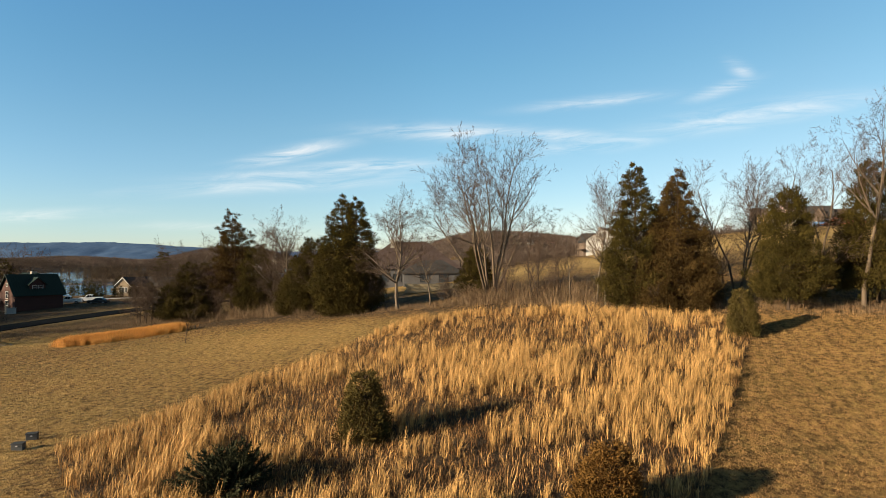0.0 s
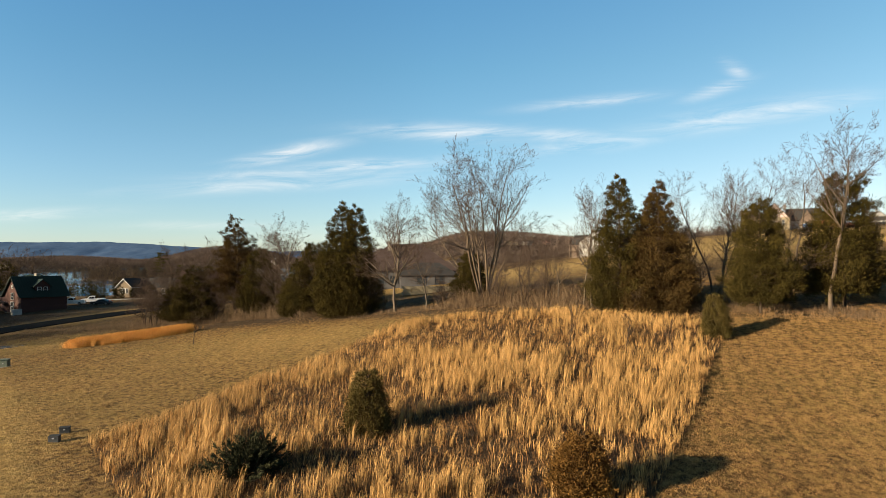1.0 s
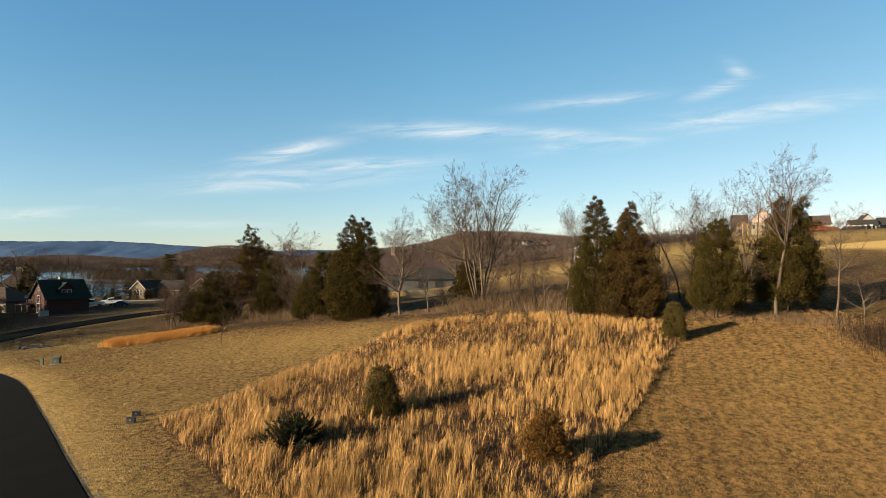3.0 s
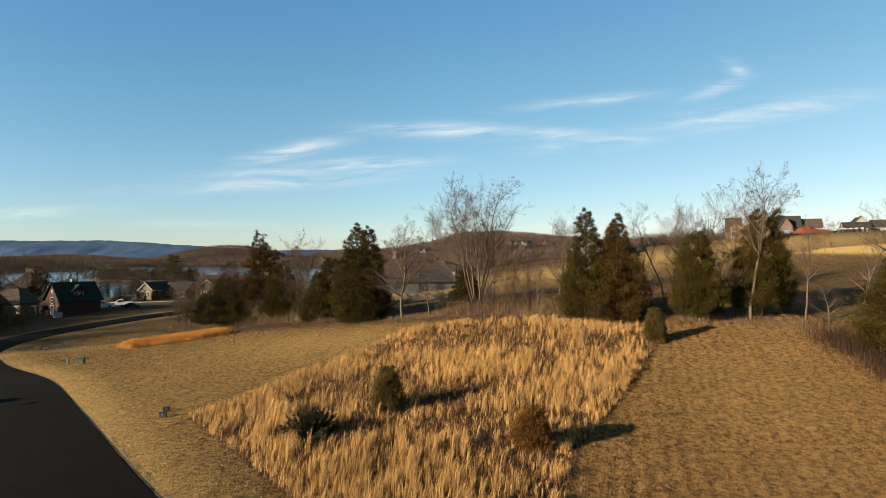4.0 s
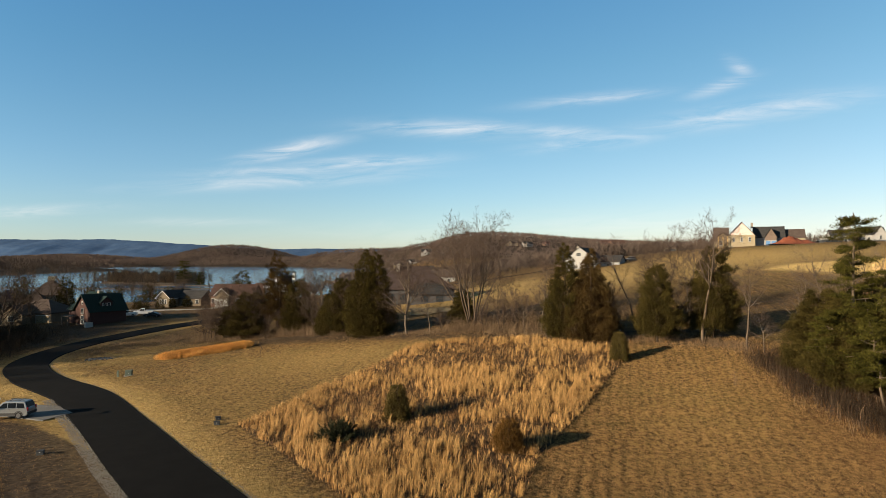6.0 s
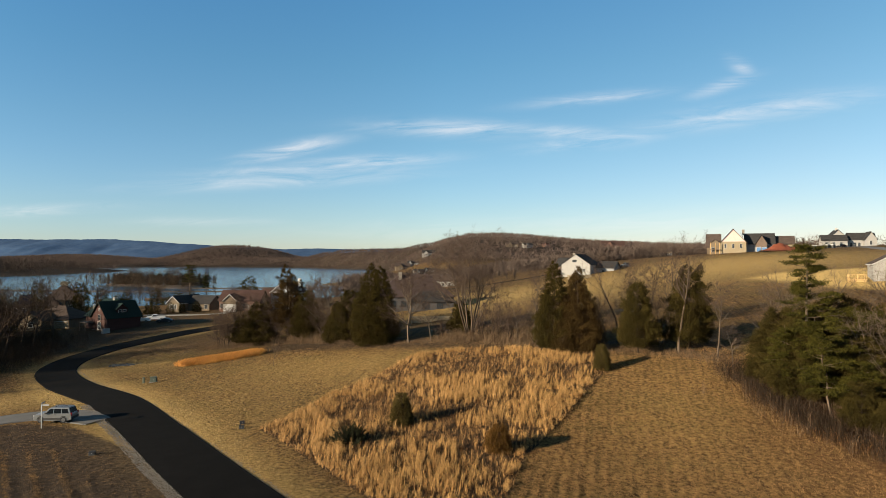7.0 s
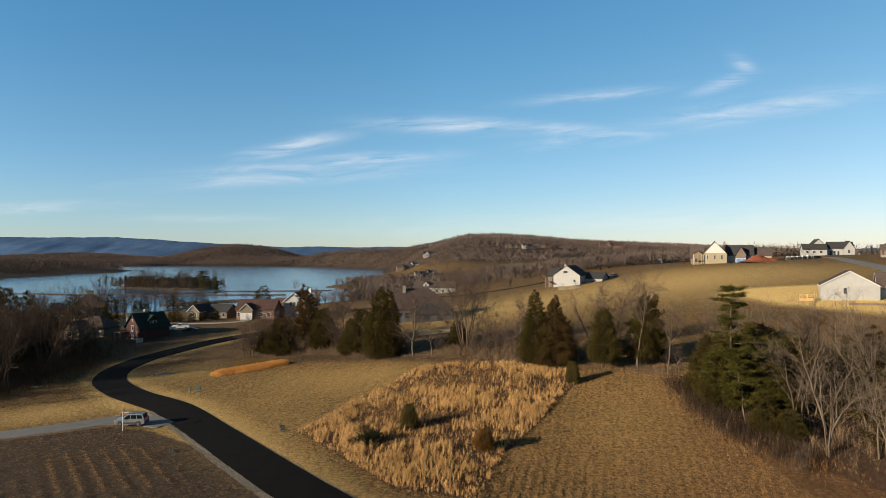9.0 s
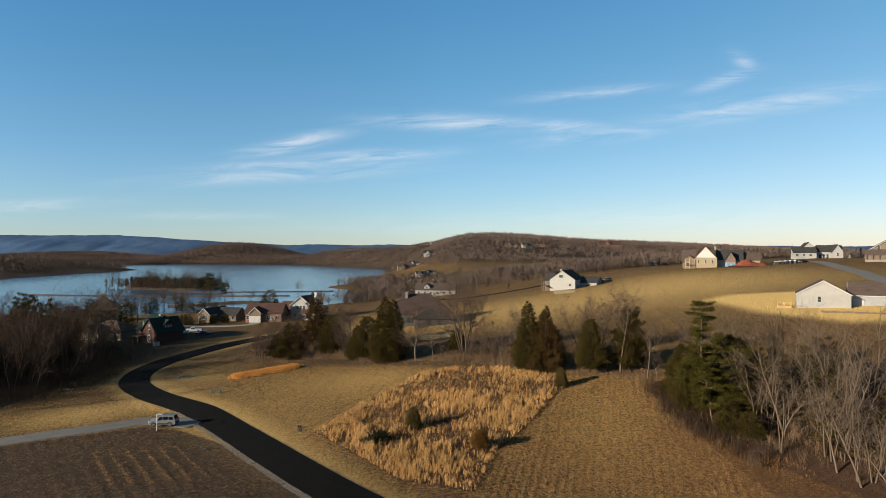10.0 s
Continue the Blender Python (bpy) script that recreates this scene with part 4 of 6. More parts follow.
def scatter(rng, poly, many):
    xs, ys = [p[0] for p in poly], [p[1] for p in poly]
    x, y = rng.uniform(min(xs), max(xs), many), rng.uniform(min(ys), max(ys), many)
    keep = inside_of(poly, x, y)
    return x[keep], y[keep]


rng = np.random.default_rng(12)
SHRUBS = ((-3.9, 31.0, 1.2), (6.2, 23.0, 1.2), (-8.9, 25.4, 1.9), (22.4, 46.2, 1.0))


def tall_grass():
    x, y = scatter(rng, FIELD, 27000)
    thick = 0.6 * clumpy(x, y, 0.45, 3) + 0.55 * clumpy(x, y, 0.10, 8) + rng.uniform(-0.45, 0.55, len(x))
    # The first two blobs thin the grass along shrub shadows to darken them.
    hollow_and_shade = (0.9 * blob(x, y, 0.8, 32.0, 4.2, 1.3, 26) + 0.9 * blob(x, y, -5.0, 26.6, 3.2, 1.4, 26) + 0.6 * blob(x, y, 1.5, 26.5, 4, 1.5, 15) + 0.7 * blob(x, y, -9, 37, 2.5, 3) + 0.7 * blob(x, y, 5, 36, 7, 1.6, 10) + 0.7 * blob(x, y, -11.5, 41, 2, 2.5)
              + 0.62 * blob(x, y, 0, 52, 9, 5) + 0.3 * blob(x, y, -8, 45, 7, 6) + 0.25 * blob(x, y, -12, 33, 5, 5) + 0.4 * blob(x, y, 15, 48, 7, 6))
    keep = thick - 0.85 * hollow_and_shade > 0.17
    for sx, sy, r in SHRUBS:
        keep &= np.hypot(x - sx, y - sy) > r * 0.8
    x, y = x[keep], y[keep]
    size = rng.uniform(0.50, 1.12, len(x)) * (0.62 + 0.38 * step(from_line(FIELD + FIELD[:1], x, y), 0.2, 3.5))
    per = 18
    bx, by = np.repeat(x, per) + rng.normal(0, 0.075, len(x) * per), np.repeat(y, per) + rng.normal(0, 0.075, len(x) * per)
    tall = np.repeat(size, per) * rng.uniform(0.6, 1.4, len(bx))
    v, t = blades(rng, bx, by, tall, rng.uniform(0.02, 0.30, len(bx)) * tall, rng.uniform(0.008, 0.017, len(bx)))
    ob = bulk_mesh("tall_grass", v, t, M_TALL)
    tagged(ob, "tall golden clumps of dry broom sedge", "grass", kind="stuff")
    x, y = scatter(rng, FIELD, 25000)
    bx, by = np.repeat(x, 4) + rng.normal(0, 0.1, len(x) * 4), np.repeat(y, 4) + rng.normal(0, 0.1, len(x) * 4)
    tall = rng.uniform(0.12, 0.5, len(bx))
    v, t = blades(rng, bx, by, tall, rng.uniform(0.05, 0.3, len(bx)), rng.uniform(0.010, 0.024, len(bx)), (0, 0))
    x, y = scatter(rng, FIELD, 11000)
    keep = 0.6 * clumpy(x, y, 0.2, 31) + rng.uniform(-0.4, 0.5, len(x)) > 0
    sx, sy = np.repeat(x[keep], 6) + rng.normal(0, 0.1, 6 * keep.sum()), np.repeat(y[keep], 6) + rng.normal(0, 0.1, 6 * keep.sum())
    short = rng.uniform(0.2, 0.65, len(sx))
    sv, st = blades(rng, sx, sy, short, rng.uniform(0.04, 0.3, len(sx)), rng.uniform(0.009, 0.02, len(sx)))
    tagged(bulk_mesh("short_grass", sv, st, M_TALL), "short golden dry grass between taller clumps", "grass", kind="stuff")
    tagged(bulk_mesh("undergrowth", v, t, M_WEED), "brown matted dead weeds under tall grass", "weeds", kind="stuff")


def band_grass():
    line = ((-48.3, 79.2), (-44, 81.0), (-40, 82.7), (-36.2, 84.1))
    many = 5200
    s = rng.uniform(0, len(line) - 1.001, many)
    k = s.astype(int)
    off = rng.normal(0, 0.85, (many, 2))
    a, b = np.array(line)[k], np.array(line)[k + 1]
    p = a + (b - a) * (s - k)[:, None] + off
    bx, by = np.repeat(p[:, 0], 14) + rng.normal(0, 0.15, many * 14), np.repeat(p[:, 1], 14) + rng.normal(0, 0.15, many * 14)
    tall = rng.uniform(0.85, 1.3, len(bx)) * np.repeat(rng.uniform(0.8, 1.2, many) * np.exp(-(off ** 2).sum(1) / 14), 14)
    v, t = blades(rng, bx, by, tall, rng.uniform(0.02, 0.3, len(bx)), rng.uniform(0.010, 0.022, len(bx)))
    tagged(bulk_mesh("tall_grass", v, t, M_BAND), "strip of russet ornamental tall grass by a ditch", "grass", kind="stuff")


def mown_grass():
    x, y = rng.uniform(-85, 54, 340000), rng.uniform(-6, 84, 340000)
    near = np.hypot(x, y + 20)
    keep = (~inside_of(FIELD, x, y)) & (from_line(ROAD, x, y) > 3.5) & (from_line(SIDE, x, y) > 3.2) & (rng.random(len(x)) < 1.05 - near / 140) & (x < 39 + 0.12 * np.abs(y - 30))
    keep &= 0.6 * clumpy(x, y, 0.8, 5) + rng.uniform(-0.5, 0.5, len(x)) > 0.02
    keep &= (~inside_of(LOT, x, y)) | (rng.random(len(x)) < 0.35)
    x, y = x[keep], y[keep]
    s, row = rng.uniform(0, 1, 1300), rng.integers(0, 6, 1300)
    x = np.concatenate([x, -51 + 2.3 * row + 11 * s + rng.normal(0, 0.12, 1300)])
    y = np.concatenate([y, 24 + 0.3 * row - 15 * s + rng.normal(0, 0.12, 1300)])
    # stubble standing in rows on the strip between the tall grass and the copse
    rx, ry = rng.uniform(2, 46, 150000), rng.uniform(-10, 56, 150000)
    across = rx * math.cos(ROW_TURN) - ry * math.sin(ROW_TURN) + 0.8 * clumpy(rx, ry, 0.07, 41)
    row = (rng.random(len(rx)) < 0.42 + 0.30 * np.sin(across * 2 * math.pi / 1.1)) & (~inside_of(FIELD, rx, ry)) & (rx > 5 + 0.35 * np.maximum(ry - 10, 0)) & (rx < 39 + 0.12 * np.abs(ry - 30)) & (from_line(ROAD, rx, ry) > 5)
    x, y = np.concatenate([x, rx[row]]), np.concatenate([y, ry[row]])
    bx, by = np.repeat(x, 9) + rng.normal(0, 0.13, len(x) * 9), np.repeat(y, 9) + rng.normal(0, 0.13, len(x) * 9)
    n = len(bx)
    tall = rng.uniform(0.04, 0.14, n)
    z = np.repeat(terrain(x, y) + turf(x, y), 9)
    turn, lean = rng.uniform(0, 6.3, n), rng.uniform(0, 6.3, n)
    w = rng.uniform(0.005, 0.011, n)
    a = np.stack([bx - np.cos(turn) * w, by - np.sin(turn) * w, z - 0.02], 1)
    b = np.stack([bx + np.cos(turn) * w, by + np.sin(turn) * w, z - 0.02], 1)
    c = np.stack([bx + np.cos(lean) * 0.1, by + np.sin(lean) * 0.1, z + tall], 1)
    v = np.stack([a, b, c], 1).reshape(-1, 3)
    tagged(bulk_mesh("mown_grass", v, np.arange(3 * n).reshape(-1, 3), M_MOWN), "short dry tan turf clumps on the mown slope", "grass", kind="stuff")


def scrub(line, many, spread, low, high, name="scrub", label="grey-brown leafless brush along the hedgerow", mat=None):
    s = rng.uniform(0, len(line) - 1.001, many)
    k = s.astype(int)
    a, b = np.array(line, float)[k], np.array(line, float)[k + 1]
    p = a + (b - a) * (s - k)[:, None] + rng.normal(0, spread, (many, 2))
    p = p[from_line(ROAD, p[:, 0], p[:, 1]) > 4.2]
    many, per = len(p), 14
    bx, by = np.repeat(p[:, 0], per) + rng.normal(0, 0.35, many * per), np.repeat(p[:, 1], per) + rng.normal(0, 0.35, many * per)
    tall = rng.uniform(low, high, len(bx)) * np.repeat(rng.uniform(0.5, 1.0, many), per)
    v, t = blades(rng, bx, by, tall, rng.uniform(0.1, 0.9, len(bx)) * tall, rng.uniform(0.014, 0.034, len(bx)), (0, 0))
    tagged(bulk_mesh(name, v, t, mat or M_SCRUB), label, "brush", kind="stuff")


tall_grass()
band_grass()
mown_grass()
scrub(((-52, 101), (-38, 97), (-28, 93), (-13, 80)), 560, 1.1, 0.2, 1.6)
scrub(((-13, 80), (-5, 74), (3, 70)), 150, 0.9, 0.15, 0.8)
scrub(((3, 70), (5, 69), (14, 60.5)), 260, 1.1, 0.2, 1.8)
scrub(((14, 60.5), (24, 56), (34, 51.5), (40, 46)), 500, 1.0, 0.1, 0.8)
scrub(((40, 46), (39.5, 38), (40, 30), (43, 22), (47, 14)), 260, 1.1, 0.15, 1.0, mat=M_WEED)
scrub(((-50, 102), (-40, 98.5), (-30, 95), (-22, 89), (-14, 82)), 460, 1.2, 0.6, 3.4, label="tall tangled brush among the hedgerow trees")
scrub(((2, 71), (6, 70.5), (10, 66), (14, 62)), 240, 1.0, 0.5, 2.8, label="brush round the foot of the large tree")
scrub(((38.0, 43), (38.3, 36), (39.0, 31), (41.2, 25), (44.2, 18)), 420, 1.2, 0.5, 2.8, label="brown brush in front of the copse", mat=M_SHADE_BRUSH)
scrub(((44, 34), (48, 26), (56, 20), (70, 14), (90, 10)), 500, 4.5, 0.5, 2.6, label="tangled brown undergrowth inside the copse")
# The next two use the darkened brush to paint shade under the trees.
scrub(((-92, 58), (-91, 75), (-92, 92), (-96, 110), (-112, 128)), 1500, 5.0, 0.6, 3.2, label="tangled undergrowth in painted shade at the lakeside wood's edge", mat=M_SHADE_BRUSH)
scrub(((-105, 62), (-104, 80), (-106, 98), (-118, 118)), 900, 7.0, 0.6, 3.0, label="tangled undergrowth in painted shade inside the lakeside wood", mat=M_SHADE_BRUSH)
scrub(((10, 63), (16, 66), (26, 68), (20, 75), (8, 80)), 500, 3.0, 0.3, 1.1, label="rough uncut weeds behind the hedgerow")
scrub(((-72, 88), (-66, 96), (-60, 104), (-55, 112)), 1500, 4.5, 0.10, 0.45, label="rough grass tussocks beside the lane")

# ---- far woods ----


def far_trees(name, x, y, low, high, spread, fan, label, mat=None, isle=False):
    """Distant bare trees: thin slivers that rise outwards from each axis into a rounded crown."""
    z = terrain(x, y)
    if isle:
        z = np.maximum(z, LAKE + 0.4)
    keep = z > LAKE + 0.3
    x, y, z = x[keep], y[keep], z[keep]
    n = len(x)
    h = rng.uniform(low, high, n)
    X, Y, Z, Hh = (np.repeat(a, fan) for a in (x, y, z, h))
    m = len(X)
    az, up = rng.uniform(0, 6.3, m), rng.uniform(0.02, 0.72, m)
    out = rng.uniform(0.3, 1.0, m) * spread * Hh * np.sqrt(np.clip(1 - (2 * (up - 0.32)) ** 2, 0.05, 1))
    w = rng.uniform(0.014, 0.04, m) * Hh * (14 / fan) ** 0.5
    a = np.stack([X - w, Y, Z + up * Hh], 1)
    b = np.stack([X + w, Y + w, Z + up * Hh], 1)
    c = np.stack([X + np.cos(az) * out, Y + np.sin(az) * out, Z + (up + rng.uniform(0.12, 0.30, m)) * Hh], 1)
    v = np.stack([a, b, c], 1).reshape(-1, 3)
    ob = bulk_mesh(name, v, np.arange(3 * m).reshape(-1, 3), mat or M_VALLEY)
    return tagged(ob, label, "woods", kind="stuff")


def far_canopy(name, x, y, low, high, label, mat=None, twigs=14, wide=0.042):
    """Distant leafless woods: each tree a loose crown of fine twigs that point every way."""
    z = terrain(x, y)
    keep = z > LAKE + 0.3
    x, y, z = x[keep], y[keep], z[keep]
    h = rng.uniform(low, high, len(x))
    X, Y, Z, H = (np.repeat(q, twigs) for q in (x, y, z, h))
    m = len(X)
    way = rng.normal(0, 1, (m, 3))
    way /= np.linalg.norm(way, axis=1, keepdims=True)
    c = np.stack([X, Y, Z + 0.50 * H], 1) + way * rng.uniform(0.2, 1.0, (m, 1)) * np.stack([0.36 * H, 0.36 * H, 0.40 * H], 1)
    reach = 0.7 * way + rng.normal(0, 0.5, (m, 3)) + np.array([0, 0, 0.5])
    reach /= np.linalg.norm(reach, axis=1, keepdims=True)
    side = np.cross(reach, rng.normal(0, 1, (m, 3)))
    side /= np.linalg.norm(side, axis=1, keepdims=True) + 1e-9
    w, l = (H * rng.uniform(0.6, 1.3, m) * wide)[:, None], (H * rng.uniform(0.18, 0.38, m))[:, None]
    v = np.stack([c - side * w, c + side * w, c + reach * l], 1).reshape(-1, 3)
    ob = bulk_mesh(name, v, np.arange(3 * m).reshape(-1, 3), mat or M_FARWOOD)
    return tagged(ob, label, "woods", kind="stuff")


def seen_fan(many, near, far):
    u = rng.uniform(-0.76, 0.80, many)
    d = near * (far / near) ** rng.uniform(0, 1, many)
    return u * (d + 67), d


x, y = seen_fan(34000, 560, 2800)
wooded = (off_shore(x, y) > 25) & ((terrain(x, y) > 8) | (y > 1250) | (x < -250)) & (clumpy(x, y, 0.004, 2) > -0.42) & ~((x > -60) & (x < 150) & (y < 800))
bank = wooded & (x < -480) & (y < 1350)
far_canopy("bank_woods", x[bank], y[bank], 8, 13, "leafless woods in painted shade on the low far bank", M_BANK)
wooded &= ~bank
far_canopy("far_woods", x[wooded], y[wooded], 6, 11, "leafless brown hillside woods in the distance")

x, y = rng.uniform(-950, 800, 21000), rng.uniform(1050, 1900, 21000)
wooded = (off_shore(x, y) > 12) & (np.abs(x / (y + 67)) < 0.8)
far_canopy("far_woods", x[wooded], y[wooded], 6, 11, "leafless brown woods above the far shore")


def valley_wood(x, y, low, high, label, name="valley_woods"):
    far_trees(name, x[::2], y[::2], low, high, 0.36, 20, label)
    far_canopy(name, x, y, low, high, label, M_VALLEY, 34, 0.016)


def belt(line, many, spread):
    s = rng.uniform(0, len(line) - 1.001, many)
    k = s.astype(int)
    a, b = np.array(line, float)[k], np.array(line, float)[k + 1]
    p = a + (b - a) * (s - k)[:, None] + rng.normal(0, spread, (many, 2))
    return p[:, 0], p[:, 1]


valley_wood(*belt(((-70, 330), (-60, 400), (-75, 480), (-85, 640)), 800, 26), 6, 11, "leafless thicket along the lake shore", "shore_woods")
valley_wood(*belt(((20, 470), (70, 480), (130, 470), (190, 440)), 2000, 24), 5, 10, "dark leafless tree belt beyond the pasture")
valley_wood(*belt(((90, 330), (150, 400), (260, 420), (400, 430)), 2000, 34), 5, 10, "leafless woods behind the hilltop houses")
far_trees("ridge_woods", *belt(((230, 330), (330, 340), (420, 330)), 60, 14), 7, 12, 0.32, 40, "leafless trees along the hilltop")

far_trees("island_woods", *belt(((-300, 520), (-262, 500), (-230, 492), (-210, 503)), 300, 8), 7, 13, 0.36, 44, "dark leafless thicket on the lake island", M_SCRUB, True)

# Added wood, largely out of view; it darkens and shades the lakeside trees.
x, y = rng.uniform(-185, -112, 300), rng.uniform(48, 124, 300)
far_trees("lakeside_woods", x, y, 9, 16, 0.28, 90, "dense leafless wood added for shade behind the lakeside trees", M_SHADE_BRUSH)
x, y = rng.uniform(-1750, -330, 24000), rng.uniform(1680, 2480, 24000)
wooded = off_shore(x, y) > 8
far_canopy("far_woods", x[wooded], y[wooded], 7, 12, "leafless mauve-brown woods on the hills across the lake")
valley_wood(*belt(((-45, 300), (-30, 340), (10, 360), (45, 400), (20, 440)), 420, 20), 3, 6, "leafless scrub woods among the valley houses")

# ---- houses ----
M_WHITE = material("white_siding", (0.217, 0.212, 0.204), (0.270, 0.264, 0.252), 0.6, 12.0, 0.75, 0.15, 0.01, spec=0.1)
M_CREAM = material("cream_siding", (0.178, 0.144, 0.091), (0.235, 0.191, 0.126), 0.6, 12.0, 0.75, 0.15, 0.01)
M_TANWALL = material("tan_stucco", (0.1022, 0.0757, 0.0499), (0.1459, 0.1139, 0.0772), 0.6, 12.0, 0.85, 0.2, 0.01)
M_GREYWALL = material("grey_siding", (0.174, 0.178, 0.183), (0.244, 0.248, 0.252), 0.6, 12.0, 0.75, 0.15, 0.01)
M_BRICK = material("red_brown_brick", (0.115, 0.062, 0.046), (0.20, 0.115, 0.086), 1.5, 18.0, 0.9, 0.35, 0.01)
M_LOG = material("red_stained_log", (0.0255, 0.0067, 0.0049), (0.0495, 0.0142, 0.0090), 0.8, 14.0, 0.75, 0.5, 0.04, squash=(0.3, 0.3, 2.2))
M_STONE = material("field_stone", (0.105, 0.092, 0.078), (0.23, 0.205, 0.175), 2.2, 14.0, 0.9, 0.6, 0.05)
M_BLOCK = material("concrete_block", (0.20, 0.195, 0.19), (0.29, 0.285, 0.275), 1.2, 20.0, 0.9, 0.3, 0.01)
M_SHINGLE = material("dark_shingle", (0.020, 0.020, 0.021), (0.045, 0.043, 0.043), 0.9, 16.0, 0.9, 0.5, 0.02, squash=(0.5, 0.5, 2.0), spec=0.06)
M_SHINGLE_BROWN = material("brown_shingle", (0.0451, 0.0336, 0.0295), (0.0804, 0.0615, 0.0533), 0.9, 16.0, 0.9, 0.5, 0.02, squash=(0.5, 0.5, 2.0), spec=0.06)
M_SHINGLE_PLUM = material("plum_brown_shingle", (0.038, 0.027, 0.025), (0.066, 0.048, 0.045), 0.9, 16.0, 0.9, 0.5, 0.02, squash=(0.5, 0.5, 2.0), spec=0.06)
M_SHINGLE_RED = material("red_brown_shingle", (0.042, 0.024, 0.021), (0.075, 0.046, 0.040), 0.9, 16.0, 0.9, 0.5, 0.02, squash=(0.5, 0.5, 2.0), spec=0.06)
M_GREENROOF = material("green_metal_roof", (0.0033, 0.0111, 0.0084), (0.0065, 0.0195, 0.0143), 0.4, 10.0, 0.6, 0.1, 0.01, spec=0.25)
M_SLATE = material("slate_siding", (0.045, 0.044, 0.046), (0.075, 0.073, 0.075), 0.6, 12.0, 0.8, 0.15, 0.01)
M_TRIM = material("white_trim", (0.313, 0.309, 0.300), (0.374, 0.370, 0.361), 1.0, 14.0, 0.6, 0.0)
M_WOOD = material("new_lumber", (0.30, 0.19, 0.075), (0.44, 0.295, 0.13), 1.0, 14.0, 0.8, 0.2, 0.01)
M_DARKWOOD = material("weathered_wood", (0.07, 0.050, 0.038), (0.15, 0.11, 0.085), 1.0, 14.0, 0.85, 0.2, 0.01)
M_WRAP = material("pink_house_wrap", (0.4, 0.305, 0.285), (0.5, 0.39, 0.36), 0.8, 10.0, 0.6, 0.1, 0.01)
M_CLAY = material("red_clay", (0.105, 0.026, 0.013), (0.18, 0.052, 0.026), 0.8, 7.0, 0.95, 0.8, 0.15)
M_BLUE = material("blue_door", (0.05, 0.13, 0.26), (0.07, 0.17, 0.33), 1.0, 10.0, 0.5, 0.0)
M_PANE = glass("window_pane", (0.025, 0.03, 0.035))
M_CARGLASS = material("tinted_car_glass", (0.003, 0.0035, 0.004), (0.006, 0.0065, 0.007), 1.0, 8.0, 0.2, 0.0, spec=0.12)
M_SOLAR = glass("solar_panel", (0.012, 0.015, 0.035), 0.15)


def prism(bm, poly, near, far, along):
    """Extrude a polygon (a, z) from near to far; along: 'y' or 'x'."""
    def at(a, b, z):
        return (a, b, z) if along == "y" else (b, a, z)
    lo = [bm.verts.new(at(a, near, z)) for a, z in poly]
    hi = [bm.verts.new(at(a, far, z)) for a, z in poly]
    n = len(poly)
    bm.faces.new(lo), bm.faces.new(hi[::-1])
    for k in range(n):
        bm.faces.new((lo[k], hi[k], hi[(k + 1) % n], lo[(k + 1) % n]))


def gable_body(house, x0, x1, y0, y1, h, rise, ridge, wall, roof, base=-1.6, over=0.45, foot=None, ribs=False, rake=None, wall_label="", z0=0.0):
    """Walls with two gables and a roof of two slabs; ridge: the axis along which the ridge runs."""
    a0, a1, b0, b1 = (x0, x1, y0, y1) if ridge == "y" else (y0, y1, x0, x1)
    am = (a0 + a1) / 2
    bm = bmesh.new()
    prism(bm, [(a0, z0 + (0.02 if foot else base)), (a1, z0 + (0.02 if foot else base)), (a1, z0 + h), (am, z0 + h + rise), (a0, z0 + h)], b0, b1, ridge)
    body = part("wall", bm, wall, house, wall_label)
    if foot:
        bm = bmesh.new()
        box(bm, (x0 + x1) / 2, (y0 + y1) / 2, base, x1 - x0 - 0.06, y1 - y0 - 0.06, -base + 0.02 + foot[1])
        part("foundation", bm, foot[0], house)
    half, pitch = (a1 - a0) / 2, rise / ((a1 - a0) / 2)
    for s in (-1, 1):
        bm = bmesh.new()
        e = half + over
        poly = [(am + s * e, z0 + h + rise - pitch * e), (am, z0 + h + rise), (am, z0 + h + rise + 0.2), (am + s * e, z0 + h + rise - pitch * e + 0.16)]
        prism(bm, poly, b0 - over, b1 + over, ridge)
        slab = part("roof", bm, roof, house)
        if ribs:
            n = int((b1 - b0 + 2 * over) / 0.6)
            for k in range(n + 1):
                b = b0 - over + (b1 - b0 + 2 * over) * k / n
                bm = bmesh.new()
                prism(bm, [(am + s * e, z0 + h + rise - pitch * e + 0.15), (am, z0 + h + rise + 0.18), (am, z0 + h + rise + 0.27), (am + s * e, z0 + h + rise - pitch * e + 0.24)], b - 0.03, b + 0.03, ridge)
                part("rib", bm, roof, slab)
        if rake:
            for b in (b0 - over - 0.03, b1 + over):
                bm = bmesh.new()
                prism(bm, [(am + s * e, z0 + h + rise - pitch * e - 0.12), (am, z0 + h + rise - 0.12), (am, z0 + h + rise + 0.14), (am + s * e, z0 + h + rise - pitch * e + 0.12)], b, b + 0.03, ridge)
                part("rake_board", bm, rake, house)
            bm = bmesh.new()
            prism(bm, [(am + s * (e + 0.02), z0 + h + rise - pitch * e - 0.12), (am + s * (e + 0.06), z0 + h + rise - pitch * e - 0.12), (am + s * (e + 0.06), z0 + h + rise - pitch * e + 0.1), (am + s * (e + 0.02), z0 + h + rise - pitch * e + 0.1)], b0 - over, b1 + over, ridge)
            part("eave_board", bm, rake, house)
    return body


